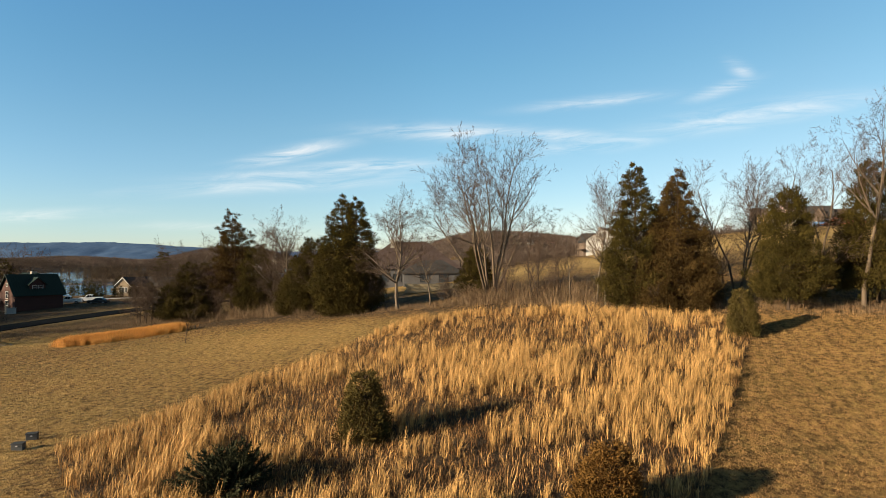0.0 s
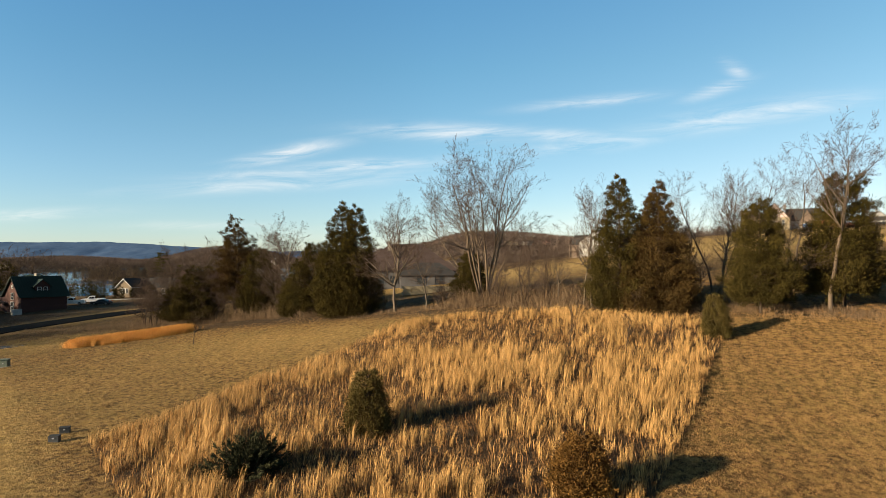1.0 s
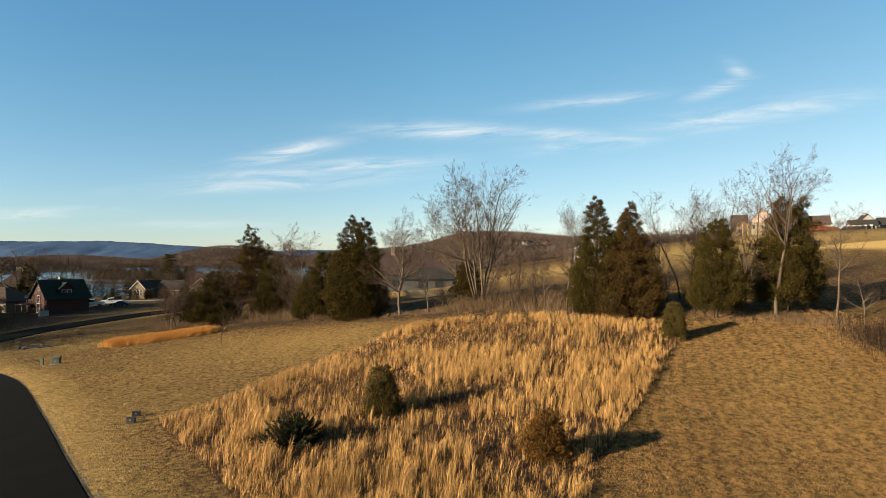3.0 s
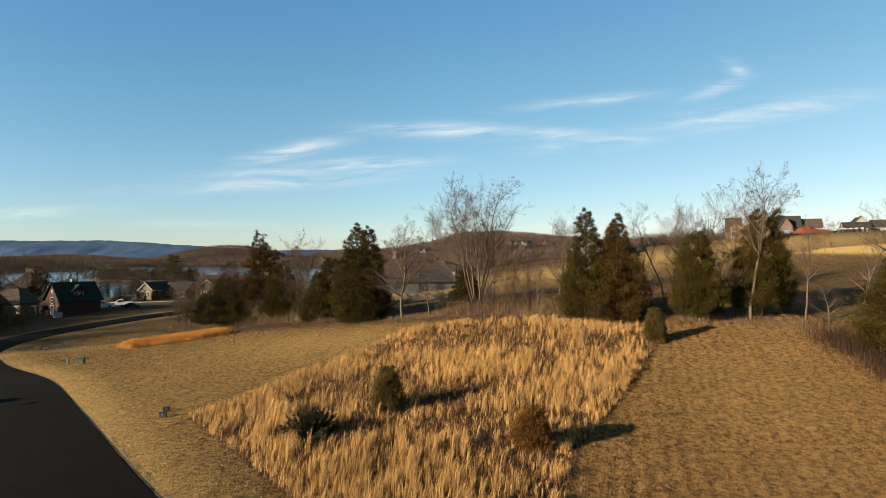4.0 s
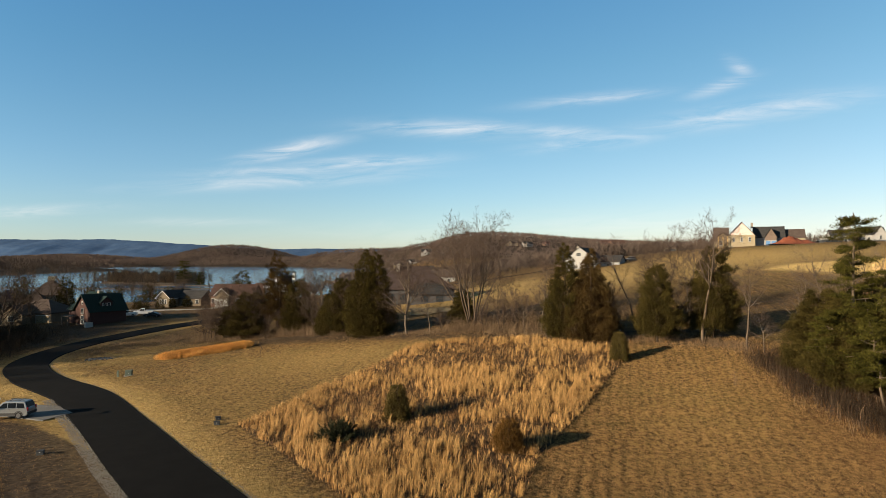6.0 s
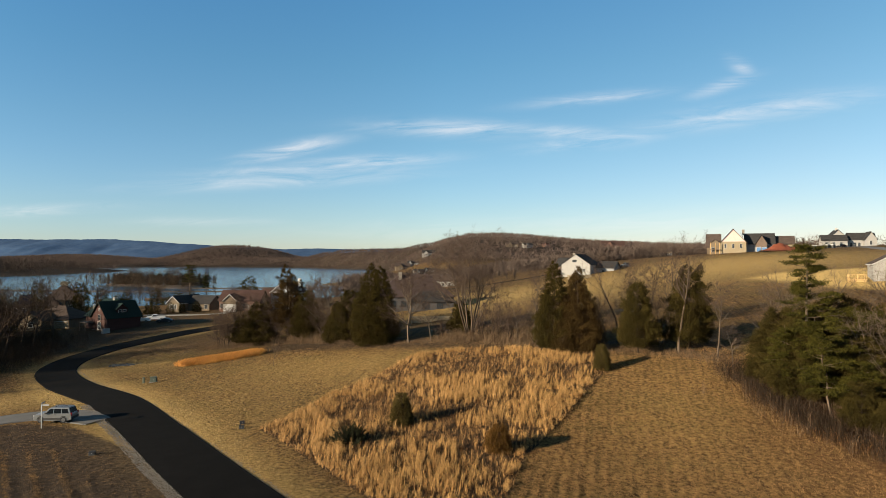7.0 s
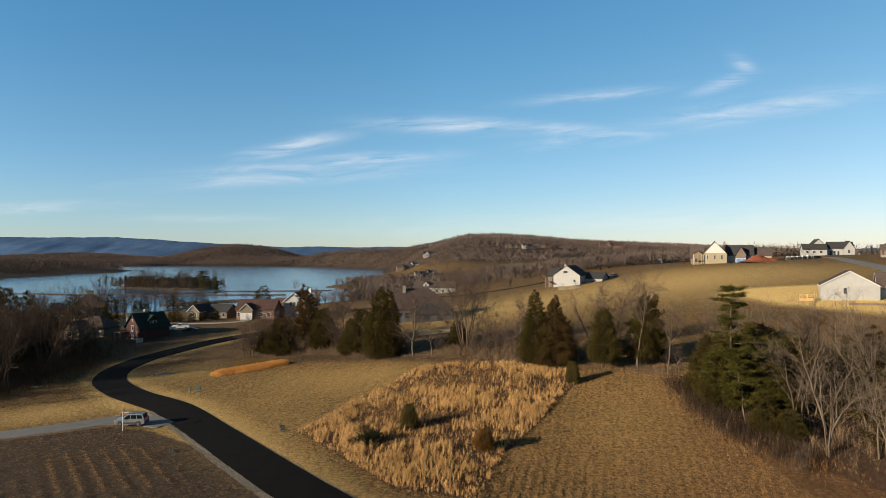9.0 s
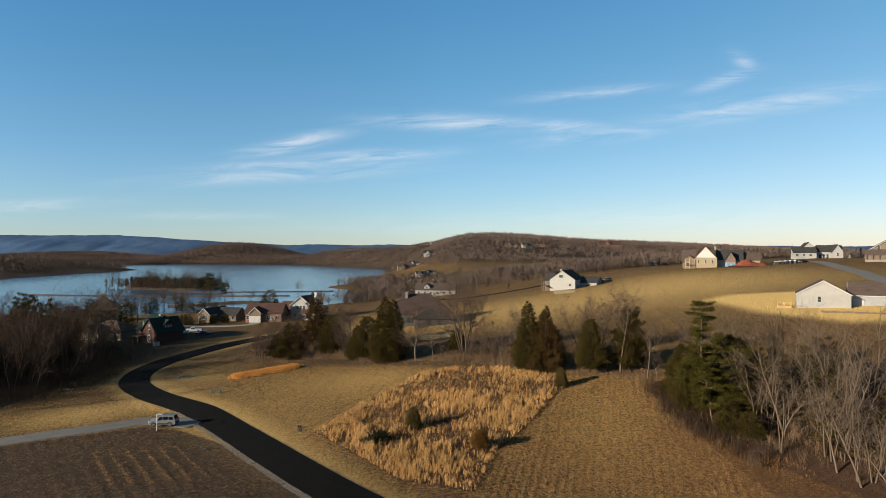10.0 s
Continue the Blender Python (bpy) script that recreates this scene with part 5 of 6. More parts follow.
def hip_body(house, x0, x1, y0, y1, h, rise, wall, roof, base=-1.6, over=0.5, z0=0.0):
    bm = bmesh.new()
    box(bm, (x0 + x1) / 2, (y0 + y1) / 2, z0 + base, x1 - x0, y1 - y0, h - base)
    part("wall", bm, wall, house)
    ax0, ax1, ay0, ay1 = x0 - over, x1 + over, y0 - over, y1 + over
    inset = min(ax1 - ax0, ay1 - ay0) / 2
    wide = (ax1 - ax0) >= (ay1 - ay0)
    cx, cy = (ax0 + ax1) / 2, (ay0 + ay1) / 2
    r0, r1 = ((ax0 + inset, cy), (ax1 - inset, cy)) if wide else ((cx, ay0 + inset), (cx, ay1 - inset))
    bm = bmesh.new()
    lo = [bm.verts.new((x, y, z0 + h - 0.12)) for x, y in ((ax0, ay0), (ax1, ay0), (ax1, ay1), (ax0, ay1))]
    mid = [bm.verts.new((x, y, z0 + h + 0.08)) for x, y in ((ax0, ay0), (ax1, ay0), (ax1, ay1), (ax0, ay1))]
    p, q = bm.verts.new((*r0, z0 + h + rise)), bm.verts.new((*(r1 if r1 != r0 else (r1[0] + 0.05, r1[1])), z0 + h + rise))
    bm.faces.new(lo[::-1])
    for k in range(4):
        bm.faces.new((lo[k], lo[(k + 1) % 4], mid[(k + 1) % 4], mid[k]))
    if wide:
        for f in ((mid[0], mid[1], q, p), (mid[1], mid[2], q), (mid[2], mid[3], p, q), (mid[3], mid[0], p)):
            bm.faces.new(f)
    else:
        for f in ((mid[0], mid[1], p), (mid[1], mid[2], q, p), (mid[2], mid[3], q), (mid[3], mid[0], p, q)):
            bm.faces.new(f)
    part("roof", bm, roof, house)


def opening(house, face, at, pos, sill, w, h, kind="window", mat=None, trim=None, bars=1):
    """A window, door or garage door in the wall whose plane is at 'at'; face: 'front' (y), 'left' or 'right' (x)."""
    trim = trim or M_TRIM

    def put(bm, a, z, wa, hz, depth, out):
        if face == "front":
            box(bm, a, at - out + depth / 2 - 0.06, z, wa, depth, hz)
        else:
            s = -1 if face == "left" else 1
            box(bm, at + s * (out - depth / 2 + 0.06), a, z, depth, wa, hz)
    if kind == "window":
        bm = bmesh.new()
        for a, z, wa, hz in ((pos, sill - 0.1, w + 0.2, 0.1), (pos, sill + h, w + 0.2, 0.1), (pos - w / 2 - 0.05, sill, 0.1, h), (pos + w / 2 + 0.05, sill, 0.1, h)):
            put(bm, a, z, wa, hz, 0.12, 0.06)
        for k in range(bars):
            put(bm, pos, sill + h * (k + 1) / (bars + 1) - 0.025, w, 0.05, 0.1, 0.02)
        frame_ob = part("window", bm, trim, house)
        bm = bmesh.new()
        put(bm, pos, sill, w, h, 0.06, -0.005)
        part("pane", bm, M_PANE, frame_ob, "dark glass pane")
    else:
        bm = bmesh.new()
        put(bm, pos, sill, w + 0.24, h + 0.12, 0.08, 0.02)
        leaf_frame = part("door" if kind == "door" else "garage_door", bm, trim, house)
        rows = 1 if kind == "door" else 4
        for k in range(rows):
            bm = bmesh.new()
            put(bm, pos, sill + 0.03 + (h - 0.05) * k / rows, w, (h - 0.05) / rows - 0.03, 0.1, 0.06)
            part("panel", bm, mat or M_TRIM, leaf_frame)


def bits(name, house, mat, *boxes, label=""):
    for b in boxes:
        bm = bmesh.new()
        box(bm, *b, 0.02)
        part(name, bm, mat, house, label)


def on_ground(name, x, y, rz, label, category, group="", lift=0.0):
    return thing(name, x, y, level(x, y) + lift, rz, label, category, group)


# white-sided new house beside the straw-covered yard
h = on_ground("house", 98.2, 90.9, -29, "new white-sided house with brown shingle roof", "house", "houses on the slopes")
h.scale = (0.83, 0.83, 0.88)
gable_body(h, -7.2, 7.2, 0, 13, 4.0, 3.9, "y", M_WHITE, M_SHINGLE_BROWN, -1.8, 0.35, (M_BLOCK, 0.6), rake=M_TRIM, wall_label="white horizontal siding")
gable_body(h, 7.2, 17.0, 4.5, 14, 3.9, 3.5, "x", M_GREYWALL, M_SHINGLE_BROWN, -1.8, 0.4, (M_BLOCK, 0.5), rake=M_TRIM)
opening(h, "front", 0, -1.1, 1.7, 0.95, 1.6)
opening(h, "front", 4.5, 9.4, 0.55, 2.4, 2.1, "garage")
for k in range(15):
    bits("siding_lap", h, M_WHITE, (0, -0.03, 0.75 + 0.215 * k, 14.36, 0.05, 0.02))
deck = on_ground("deck", 91.3, 96.6, -29, "new yellow lumber deck with railing beside a house", "deck", lift=0.5)
for k in range(9):
    bits("board", deck, M_WOOD, (0, -1.6 + 0.4 * k, 0, 3.4, 0.36, 0.06))
for k in range(9):
    bits("skirt_board", deck, M_WOOD, (-1.5 + 0.375 * k, -1.78, -1.3, 0.3, 0.04, 1.3))
for px, py in ((-1.6, -1.7), (1.6, -1.7), (-1.6, 1.7), (1.6, 1.7), (-1.6, 0), (0, -1.7)):
    bits("post", deck, M_WOOD, (px, py, -2.0, 0.14, 0.14, 3.0))
bits("rail", deck, M_WOOD, (0, -1.7, 0.95, 3.4, 0.1, 0.08), (-1.6, 0, 0.95, 0.1, 3.5, 0.08))
for k in range(12):
    bits("baluster", deck, M_WOOD, (-1.5 + 0.27 * k, -1.7, 0.06, 0.05, 0.05, 0.9))
for k in range(11):
    bits("baluster", deck, M_WOOD, (-1.6, -1.5 + 0.28 * k, 0.06, 0.05, 0.05, 0.9))

# pale house on the far side of the pasture
h = on_ground("house", 53.5, 206, -30, "pale house with tall gable and black roof", "house", "houses on the slopes")
h.scale = (0.86, 0.86, 0.92)
gable_body(h, -6.8, 6.8, 0, 15, 5.0, 4.3, "y", M_WHITE, M_SHINGLE, -1.5, 0.35, wall_label="pale stucco gable wall")
gable_body(h, 6.8, 15.5, 8, 19, 3.6, 2.6, "x", M_GREYWALL, M_SHINGLE, -1.5)
gable_body(h, -11.0, -6.8, 4, 14, 4.4, 3.4, "x", M_DARKWOOD, M_SHINGLE, -1.5)
opening(h, "front", 0, -0.6, 5.9, 2.2, 1.2)
opening(h, "front", 0, 4.0, 1.9, 1.1, 1.2)
opening(h, "right", 6.8, 3.5, 1.2, 1.2, 1.5)
opening(h, "front", 8, 10.5, 1.0, 1.4, 1.5)
for k in range(4):
    bits("porch_post", h, M_DARKWOOD, (-9.9 + 0.1 * k, -3 + 1.9 * k, -1, 0.25, 0.25, 5.0))
bits("porch_deck", h, M_DARKWOOD, (-9.0, 0.5, 1.6, 3.4, 8, 0.25))
bits("chimney", h, M_STONE, (-2.6, 6, 8.0, 1.2, 1.2, 2.0))
block = on_ground("retaining_wall", 51.4, 190, -6, "low pale block retaining wall on the lawn", "wall")
for k in range(9):
    for j in range(3):
        bits("block", block, M_CREAM, (-4 + 0.98 * k + 0.3 * (j % 2), 0, -0.4 + 0.55 * j, 0.94, 0.6, 0.52))

# large house under construction on the crest
h = on_ground("house", 125.4, 226, -24, "large unfinished gabled house with stone base", "house", "houses on the slopes")
h.scale = (0.84, 0.84, 1.0)
gable_body(h, -6.0, 6.0, 0, 14, 4.6, 5.6, "y", M_CREAM, M_SHINGLE_BROWN, -1.5, 0.6, (M_STONE, 1.6), wall_label="cream siding over stone")
bm = bmesh.new()
prism(bm, [(-5.6, 4.9), (5.6, 4.9), (0, 10.0)], -0.08, -0.02, "y")
part("house_wrap", bm, M_WRAP, h, "pink building wrap in the gable")
gable_body(h, 6.0, 19, 5, 15, 4.2, 4.2, "x", M_GREYWALL, M_SHINGLE, -1.5, 0.6)
gable_body(h, 10.5, 15.5, 2.5, 9, 4.2, 3.4, "y", M_DARKWOOD, M_SHINGLE, -1.5, 0.4)
gable_body(h, 19, 28, 7, 16, 4.0, 3.2, "x", M_CREAM, M_SHINGLE_BROWN, -1.5, 0.5)
gable_body(h, -12.5, -5.9, 8, 17, 3.0, 5.4, "x", M_TANWALL, M_SHINGLE_BROWN, -1.5, 0.5)
gable_body(h, -11, -6, 1, 9, 4.2, 1.6, "y", M_TANWALL, M_SHINGLE_BROWN, -1.5)
for pos in (-3.6, 0, 3.6):
    opening(h, "front", 0, pos, 2.1, 0.9, 1.7)
opening(h, "front", 2.5, 11.8, 0.1, 2.0, 2.3, "garage", M_BLUE)
opening(h, "front", 2.5, 14.3, 0.1, 2.0, 2.3, "garage", M_BLUE)
opening(h, "front", 1, -9.4, 0.6, 1.5, 1.8)
bits("chimney", h, M_STONE, (5.0, 9, 8.0, 1.1, 1.1, 2.3))
bits("porch_post", h, M_WOOD, (-10.6, -1.6, -1, 0.3, 0.3, 5.4), (-8.4, -1.6, -1, 0.3, 0.3, 5.4), (-6.4, -1.6, -1, 0.3, 0.3, 5.4))
bits("porch_deck", h, M_DARKWOOD, (-8.5, -0.4, 1.4, 4.6, 2.8, 0.25))

# white farmhouse on the crest
h = on_ground("house", 216, 296, -20, "white farmhouse with grey roof and chimney", "house", "houses on the slopes")
gable_body(h, -8, 4, 0, 8, 3.6, 3.0, "x", M_WHITE, M_SHINGLE, -1.5, 0.4)
gable_body(h, -4.5, 5.5, 4, 14, 4.6, 5.0, "y", M_WHITE, M_SHINGLE, -1.5, 0.4)
gable_body(h, 5.5, 18, 4, 12, 4.2, 3.6, "x", M_WHITE, M_SHINGLE, -1.5, 0.4)
gable_body(h, 12, 17.5, 0, 8, 4.2, 4.0, "y", M_WHITE, M_SHINGLE, -1.5, 0.4)
for pos in (-6, -2.5, 1):
    opening(h, "front", 0, pos, 1.5, 1.4, 1.1)
for pos in (6.5, 8.5, 10.4):
    opening(h, "front", 4, pos, 0.3, 1.1, 2.2, mat=M_DARKWOOD)
opening(h, "front", 0, 14.7, 1.3, 1.0, 2.0)
bits("chimney", h, M_TRIM, (0.5, 8, 8.2, 1.0, 1.0, 2.6))

# tan house with a dark porch
h = on_ground("house", 205, 214, -32, "tan brick house with brown roof and covered porch", "house", "houses on the slopes")
gable_body(h, -8, 8, 0, 12, 5.4, 5.0, "y", M_TANWALL, M_SHINGLE_BROWN, -1.5, 0.5, rake=M_TRIM)
gable_body(h, -10, 4, -5, 0, 2.9, 2.2, "x", M_DARKWOOD, M_SHINGLE_BROWN, -1.5, 0.3)
opening(h, "front", 0, -4.6, 5.2, 1.2, 1.6)
opening(h, "front", 0, 4.0, 4.8, 1.4, 1.8)
for k in range(6):
    bits("porch_post", h, M_DARKWOOD, (-9.6 + 2.4 * k, -5.6, 0, 0.25, 0.25, 2.9))
bits("porch_wall", h, M_STONE, (-3, -5.6, -1.2, 14, 0.4, 1.8))
h = on_ground("house", 300, 372, -10, "small white cottage with black roof on the crest", "house", "houses on the slopes")
gable_body(h, -7, 7, 0, 8, 3.2, 3.0, "x", M_WHITE, M_SHINGLE, -1.5)
gable_body(h, -2, 3, -2, 4, 3.2, 2.6, "y", M_WHITE, M_SHINGLE, -1.5)
opening(h, "front", -2, 0.5, 1.0, 1.2, 1.4), opening(h, "front", 0, -4.5, 1.0, 1.2, 1.4), opening(h, "front", 0, 5.0, 1.0, 1.2, 1.4)

# long low cream house in the valley
h = on_ground("house", -4, 290, -5, "long low cream house with brown roof and dormer", "house", "houses in the valley")
gable_body(h, -11.5, 11.5, 0, 10, 3.9, 3.2, "x", M_WHITE, M_SHINGLE_BROWN, -1.5, 0.5)
gable_body(h, -6.5, -3.2, 0.6, 5, 1.2, 1.6, "y", M_WHITE, M_SHINGLE_BROWN, 0, 0.3, z0=4.3)
opening(h, "front", 0.6, -4.85, 4.5, 0.9, 1.0)
for pos in (-9.5, -6, -2.5, 1.5, 5, 8.5):
    opening(h, "front", 0, pos, 1.2, 1.2, 1.5)
opening(h, "front", 0, -0.5, 0.05, 1.0, 2.1, "door", M_DARKWOOD)

# big-roofed house behind the hedgerow
h = on_ground("house", -7.5, 140, 4, "house with large brown hipped roof behind trees", "house", "houses in the valley")
hip_body(h, -11.5, 11.5, 0, 15, 3.8, 6.4, M_SLATE, M_SHINGLE_PLUM)
hip_body(h, -1.5, 11.0, -7, 0.4, 2.9, 2.8, M_SLATE, M_SHINGLE)
for pos in (-9, -6, -3):
    opening(h, "front", 0, pos, 0.9, 1.6, 1.7, trim=M_SLATE)
opening(h, "front", -7, 7, 0.9, 1.8, 1.6, trim=M_SLATE)
opening(h, "front", -7, 3, 0.9, 1.8, 1.6, trim=M_SLATE)
bits("chimney", h, M_STONE, (-4, 6, 8.2, 1.0, 1.0, 2.6))
stone = on_ground("retaining_wall", -1.5, 104, 4, "pale stone retaining wall behind the hedgerow", "wall")
for k in range(14):
    for j in range(3):
        bits("stone", stone, M_CREAM, (-4.6 + 0.72 * k + 0.25 * (j % 2), 0.02 * ((k * 7) % 3), -0.3 + 0.5 * j, 0.69, 0.5, 0.47))

# red log house with a green metal roof
h = on_ground("house", -92.5, 133.5, 56, "red log house with green metal roof and dormer", "house", "houses by the lake")
h.scale = (0.88, 0.88, 0.90)
gable_body(h, 0, 11, 0, 9.2, 4.3, 4.5, "x", M_LOG, M_GREENROOF, -1.4, 0.6, (M_STONE, 0.5), ribs=True, wall_label="red stained log wall")
gable_body(h, 3.6, 7.2, 1.0, 5.0, 2.0, 1.5, "y", M_LOG, M_GREENROOF, 0, 0.4, z0=4.6)
opening(h, "front", 1.0, 4.7, 5.1, 0.9, 1.1), opening(h, "front", 1.0, 6.1, 5.1, 0.9, 1.1)
gable_body(h, 2, 15, 9.2, 17, 4.2, 4.8, "y", M_LOG, M_GREENROOF, -1.4, 0.6, ribs=True)
opening(h, "left", 0, 4.6, 0.3, 1.6, 2.3)
opening(h, "left", 0, 4.6, 3.2, 1.2, 1.6)
opening(h, "left", 0, 4.6, 6.1, 0.6, 0.7)
bits("chimney", h, M_STONE, (3, 12.5, -1, 1.4, 1.4, 8.6), (8.5, 11.0, 6, 1.2, 1.2, 3.6))
bits("porch", h, M_DARKWOOD, (-1.6, 9.5, 2.3, 2.8, 4.0, 0.2), (-2.8, 7.7, -1.0, 0.25, 0.25, 3.3), (-2.8, 11.2, -1.0, 0.25, 0.25, 3.3))
box_unit = on_ground("utility_cabinet", -90.6, 129.4, 56, "pale utility cabinet beside the red house", "cabinet")
bits("body", box_unit, M_BLOCK, (0, 0, 0, 1.8, 0.9, 1.2))
bits("lid", box_unit, M_CONCRETE, (0, 0, 1.2, 1.9, 1.0, 0.08))

# tan gabled house, brick garage house, grey house by the water
h = on_ground("house", -98.5, 195, 24, "tan stucco house with dark gabled roof", "house", "houses by the lake")
gable_body(h, -2.7, 2.7, 0, 15, 3.5, 2.4, "y", M_TANWALL, M_SHINGLE, -1.4, 0.4, rake=M_TRIM)
gable_body(h, 2.7, 12, 5, 13, 3.2, 2.6, "x", M_TANWALL, M_SHINGLE, -1.4, 0.5)
h.matrix_basis = pose(-100.5, 194, level(-100.5, 194), 0, 0, -14)
for pos in (-1.1, 0, 1.1):
    opening(h, "front", 0, pos, 1.3, 0.75, 1.5)
opening(h, "front", 5, 6.5, 1.1, 1.2, 1.5), opening(h, "front", 5, 10.5, 1.1, 1.2, 1.5)
h = on_ground("house", -73.5, 186, -2, "brick house with red-brown roof and white garage doors", "house", "houses by the lake")
gable_body(h, -7.5, 7.5, 1.5, 11, 4.0, 3.4, "x", M_BRICK, M_SHINGLE_RED, -1.4, 0.5)
gable_body(h, -5.4, -0.6, 0, 5, 4.0, 2.2, "y", M_TANWALL, M_SHINGLE_RED, -1.4, 0.35, rake=M_TRIM)
opening(h, "front", 0, -4.2, 0, 2.1, 2.5, "garage"), opening(h, "front", 0, -1.8, 0, 2.1, 2.5, "garage")
opening(h, "front", 1.5, -6.6, 1.1, 1.0, 1.5), opening(h, "front", 1.5, 2.2, 1.1, 1.6, 1.5), opening(h, "front", 1.5, 5.4, 1.1, 1.2, 1.5)
opening(h, "front", 1.5, 3.9, 0.05, 1.0, 2.1, "door", M_DARKWOOD)
h = on_ground("house", -59.5, 194, -12, "two-storey pale grey house with white chimney", "house", "houses by the lake")
gable_body(h, -4.6, 4.6, 0, 11, 6.2, 3.6, "y", M_GREYWALL, M_SHINGLE_RED, -1.4, 0.5, rake=M_TRIM)
gable_body(h, -11, -4.6, 2, 11, 3.8, 3.2, "x", M_BRICK, M_SHINGLE_RED, -1.4, 0.5)
gable_body(h, 1, 7, -2.2, 2, 2.9, 1.3, "x", M_GREYWALL, M_SHINGLE_RED, -1.4, 0.4)
for pos in (-1.5, 0, 1.5):
    opening(h, "front", 0, pos, 4.3, 1.0, 1.6)
opening(h, "front", 0, -2.6, 0.9, 1.2, 1.6), opening(h, "front", -2.2, 4.0, 0.9, 1.6, 1.5), opening(h, "front", 2, -8, 1.0, 1.4, 1.5)
bits("chimney", h, M_TRIM, (4.2, 6, 6, 1.1, 1.1, 5.2))

# hipped houses half hidden by the lakeside wood
h = on_ground("house", -158, 214, 20, "brown house with steep hipped roof and solar panels", "house", "houses by the lake")
hip_body(h, -4, 9, 0, 13, 5.4, 6.4, M_TANWALL, M_SHINGLE_BROWN)
hip_body(h, -14, -3.8, -4, 7, 3.8, 4.2, M_TANWALL, M_SHINGLE_BROWN)
hip_body(h, -5, 3, -6, 1, 3.4, 3.6, M_TANWALL, M_SHINGLE_BROWN)
bits("chimney", h, M_CREAM, (2.5, 6.5, 11.0, 2.6, 1.6, 1.7))
bm = bmesh.new()
prism(bm, [(-3.9, 4.35), (0.6, 7.55), (0.6, 7.7), (-3.9, 4.5)], -11.6, -6.6, "x")
part("solar_panel", bm, M_SOLAR, h, "dark solar panels on the roof")
for pos in (-12, -9, -6.6):
    opening(h, "front", -4, pos, 1.0, 1.2, 1.5)
opening(h, "front", -6, -1, 0, 3.4, 2.4, "garage"), opening(h, "front", 0, 6, 1.2, 1.4, 1.8)
h = on_ground("house", -117, 146, -8, "low tan house with brown hipped roof and garage", "house", "houses by the lake")
hip_body(h, -7, 7, 0, 11, 3.0, 3.6, M_TANWALL, M_SHINGLE_BROWN)
gable_body(h, -6, 1, -3.5, 3, 2.9, 2.4, "y", M_TANWALL, M_SHINGLE_BROWN, -1.4)
opening(h, "front", 0, 4.4, 0, 4.2, 2.3, "garage", M_CREAM), opening(h, "front", -3.5, -2.5, 0.9, 1.6, 1.4)


def far_house(x, y, rz, w, d, wall, roof, label, up=3.4):
    h = on_ground("house", x, y, rz, label, "house", "houses on the far hill")
    gable_body(h, -w / 2, w / 2, 0, d, up, w * 0.16 + 1, "x", wall, roof, -3.0)
    gable_body(h, -w * 0.32, -w * 0.02, -2.5, d * 0.5, up, w * 0.14 + 1, "y", wall, roof, -3.0)
    for k in range(3):
        opening(h, "front", 0, w * (0.08 + 0.15 * k), 1.0, 1.4, 1.6)
    opening(h, "front", -2.5, -w * 0.17, 1.0, 1.8, 1.7)
    return h


for px, d, rz, w, dd, wall, roof, label in (
        (-0.061, 950, 10, 24, 12, M_TANWALL, M_SHINGLE_BROWN, "large tan house on the wooded hill"), (-0.046, 960, -10, 18, 12, M_GREYWALL, M_SHINGLE, "grey house on the wooded hill"),
        (-0.021, 1010, 0, 22, 12, M_WHITE, M_SHINGLE, "pale house among hilltop trees"), (0.111, 1010, 0, 20, 11, M_TANWALL, M_SHINGLE_BROWN, "tan house among hillside trees"),
        (0.137, 1010, 20, 16, 10, M_WHITE, M_SHINGLE, "pale house among hillside trees"), (0.165, 1040, 0, 12, 9, M_BRICK, M_SHINGLE_RED, "brick house among hillside trees"),
        (0.272, 1190, 0, 46, 14, M_BRICK, M_SHINGLE_RED, "very large brick house on a far ridge"), (-0.034, 640, 15, 12, 9, M_WHITE, M_SHINGLE, "white house in the far valley"),
        (-0.020, 650, -15, 11, 9, M_WHITE, M_SHINGLE, "white house in the far valley"), (-0.077, 500, 10, 18, 10, M_BRICK, M_SHINGLE_RED, "long brown house in the far valley"),
        (-0.048, 500, 0, 10, 8, M_CREAM, M_SHINGLE, "cream house in the far valley"), (-0.010, 470, -35, 9, 11, M_CREAM, M_SHINGLE, "cream gabled house in the far valley"),
        (0.008, 480, 0, 11, 10, M_WHITE, M_SHINGLE, "white two-storey house in the far valley"), (0.348, 560, 0, 9, 8, M_WHITE, M_SHINGLE, "white house below the crest"),
        (0.338, 345, -30, 8, 9, M_TANWALL, M_SHINGLE_BROWN, "tan gabled house behind the crest"), (0.353, 350, -30, 9, 9, M_TANWALL, M_SHINGLE_BROWN, "tan gabled house behind the crest")):
    far_house(px * (d + 67), d, rz, w, dd, wall, roof, label, 5.0 if d > 900 else 3.6)

# ---- vehicles ----
M_SILVER = material("silver_paint", (0.17, 0.175, 0.18), (0.225, 0.23, 0.235), 0.8, 12.0, 0.35, 0.0, metal=0.5, spec=0.5)
M_DARKPAINT = material("black_paint", (0.012, 0.013, 0.016), (0.022, 0.023, 0.027), 0.8, 12.0, 0.25, 0.0, spec=0.5)
M_WHITEPAINT = material("white_paint", (0.6, 0.6, 0.6), (0.68, 0.68, 0.68), 0.8, 12.0, 0.3, 0.0, spec=0.5)
M_CLADDING = material("grey_cladding", (0.018, 0.0185, 0.0195), (0.032, 0.033, 0.035), 1.0, 20.0, 0.7, 0.1, 0.005)
M_TYRE = material("tyre_rubber", (0.012, 0.012, 0.012), (0.024, 0.024, 0.024), 2.0, 30.0, 0.9, 0.2, 0.005)
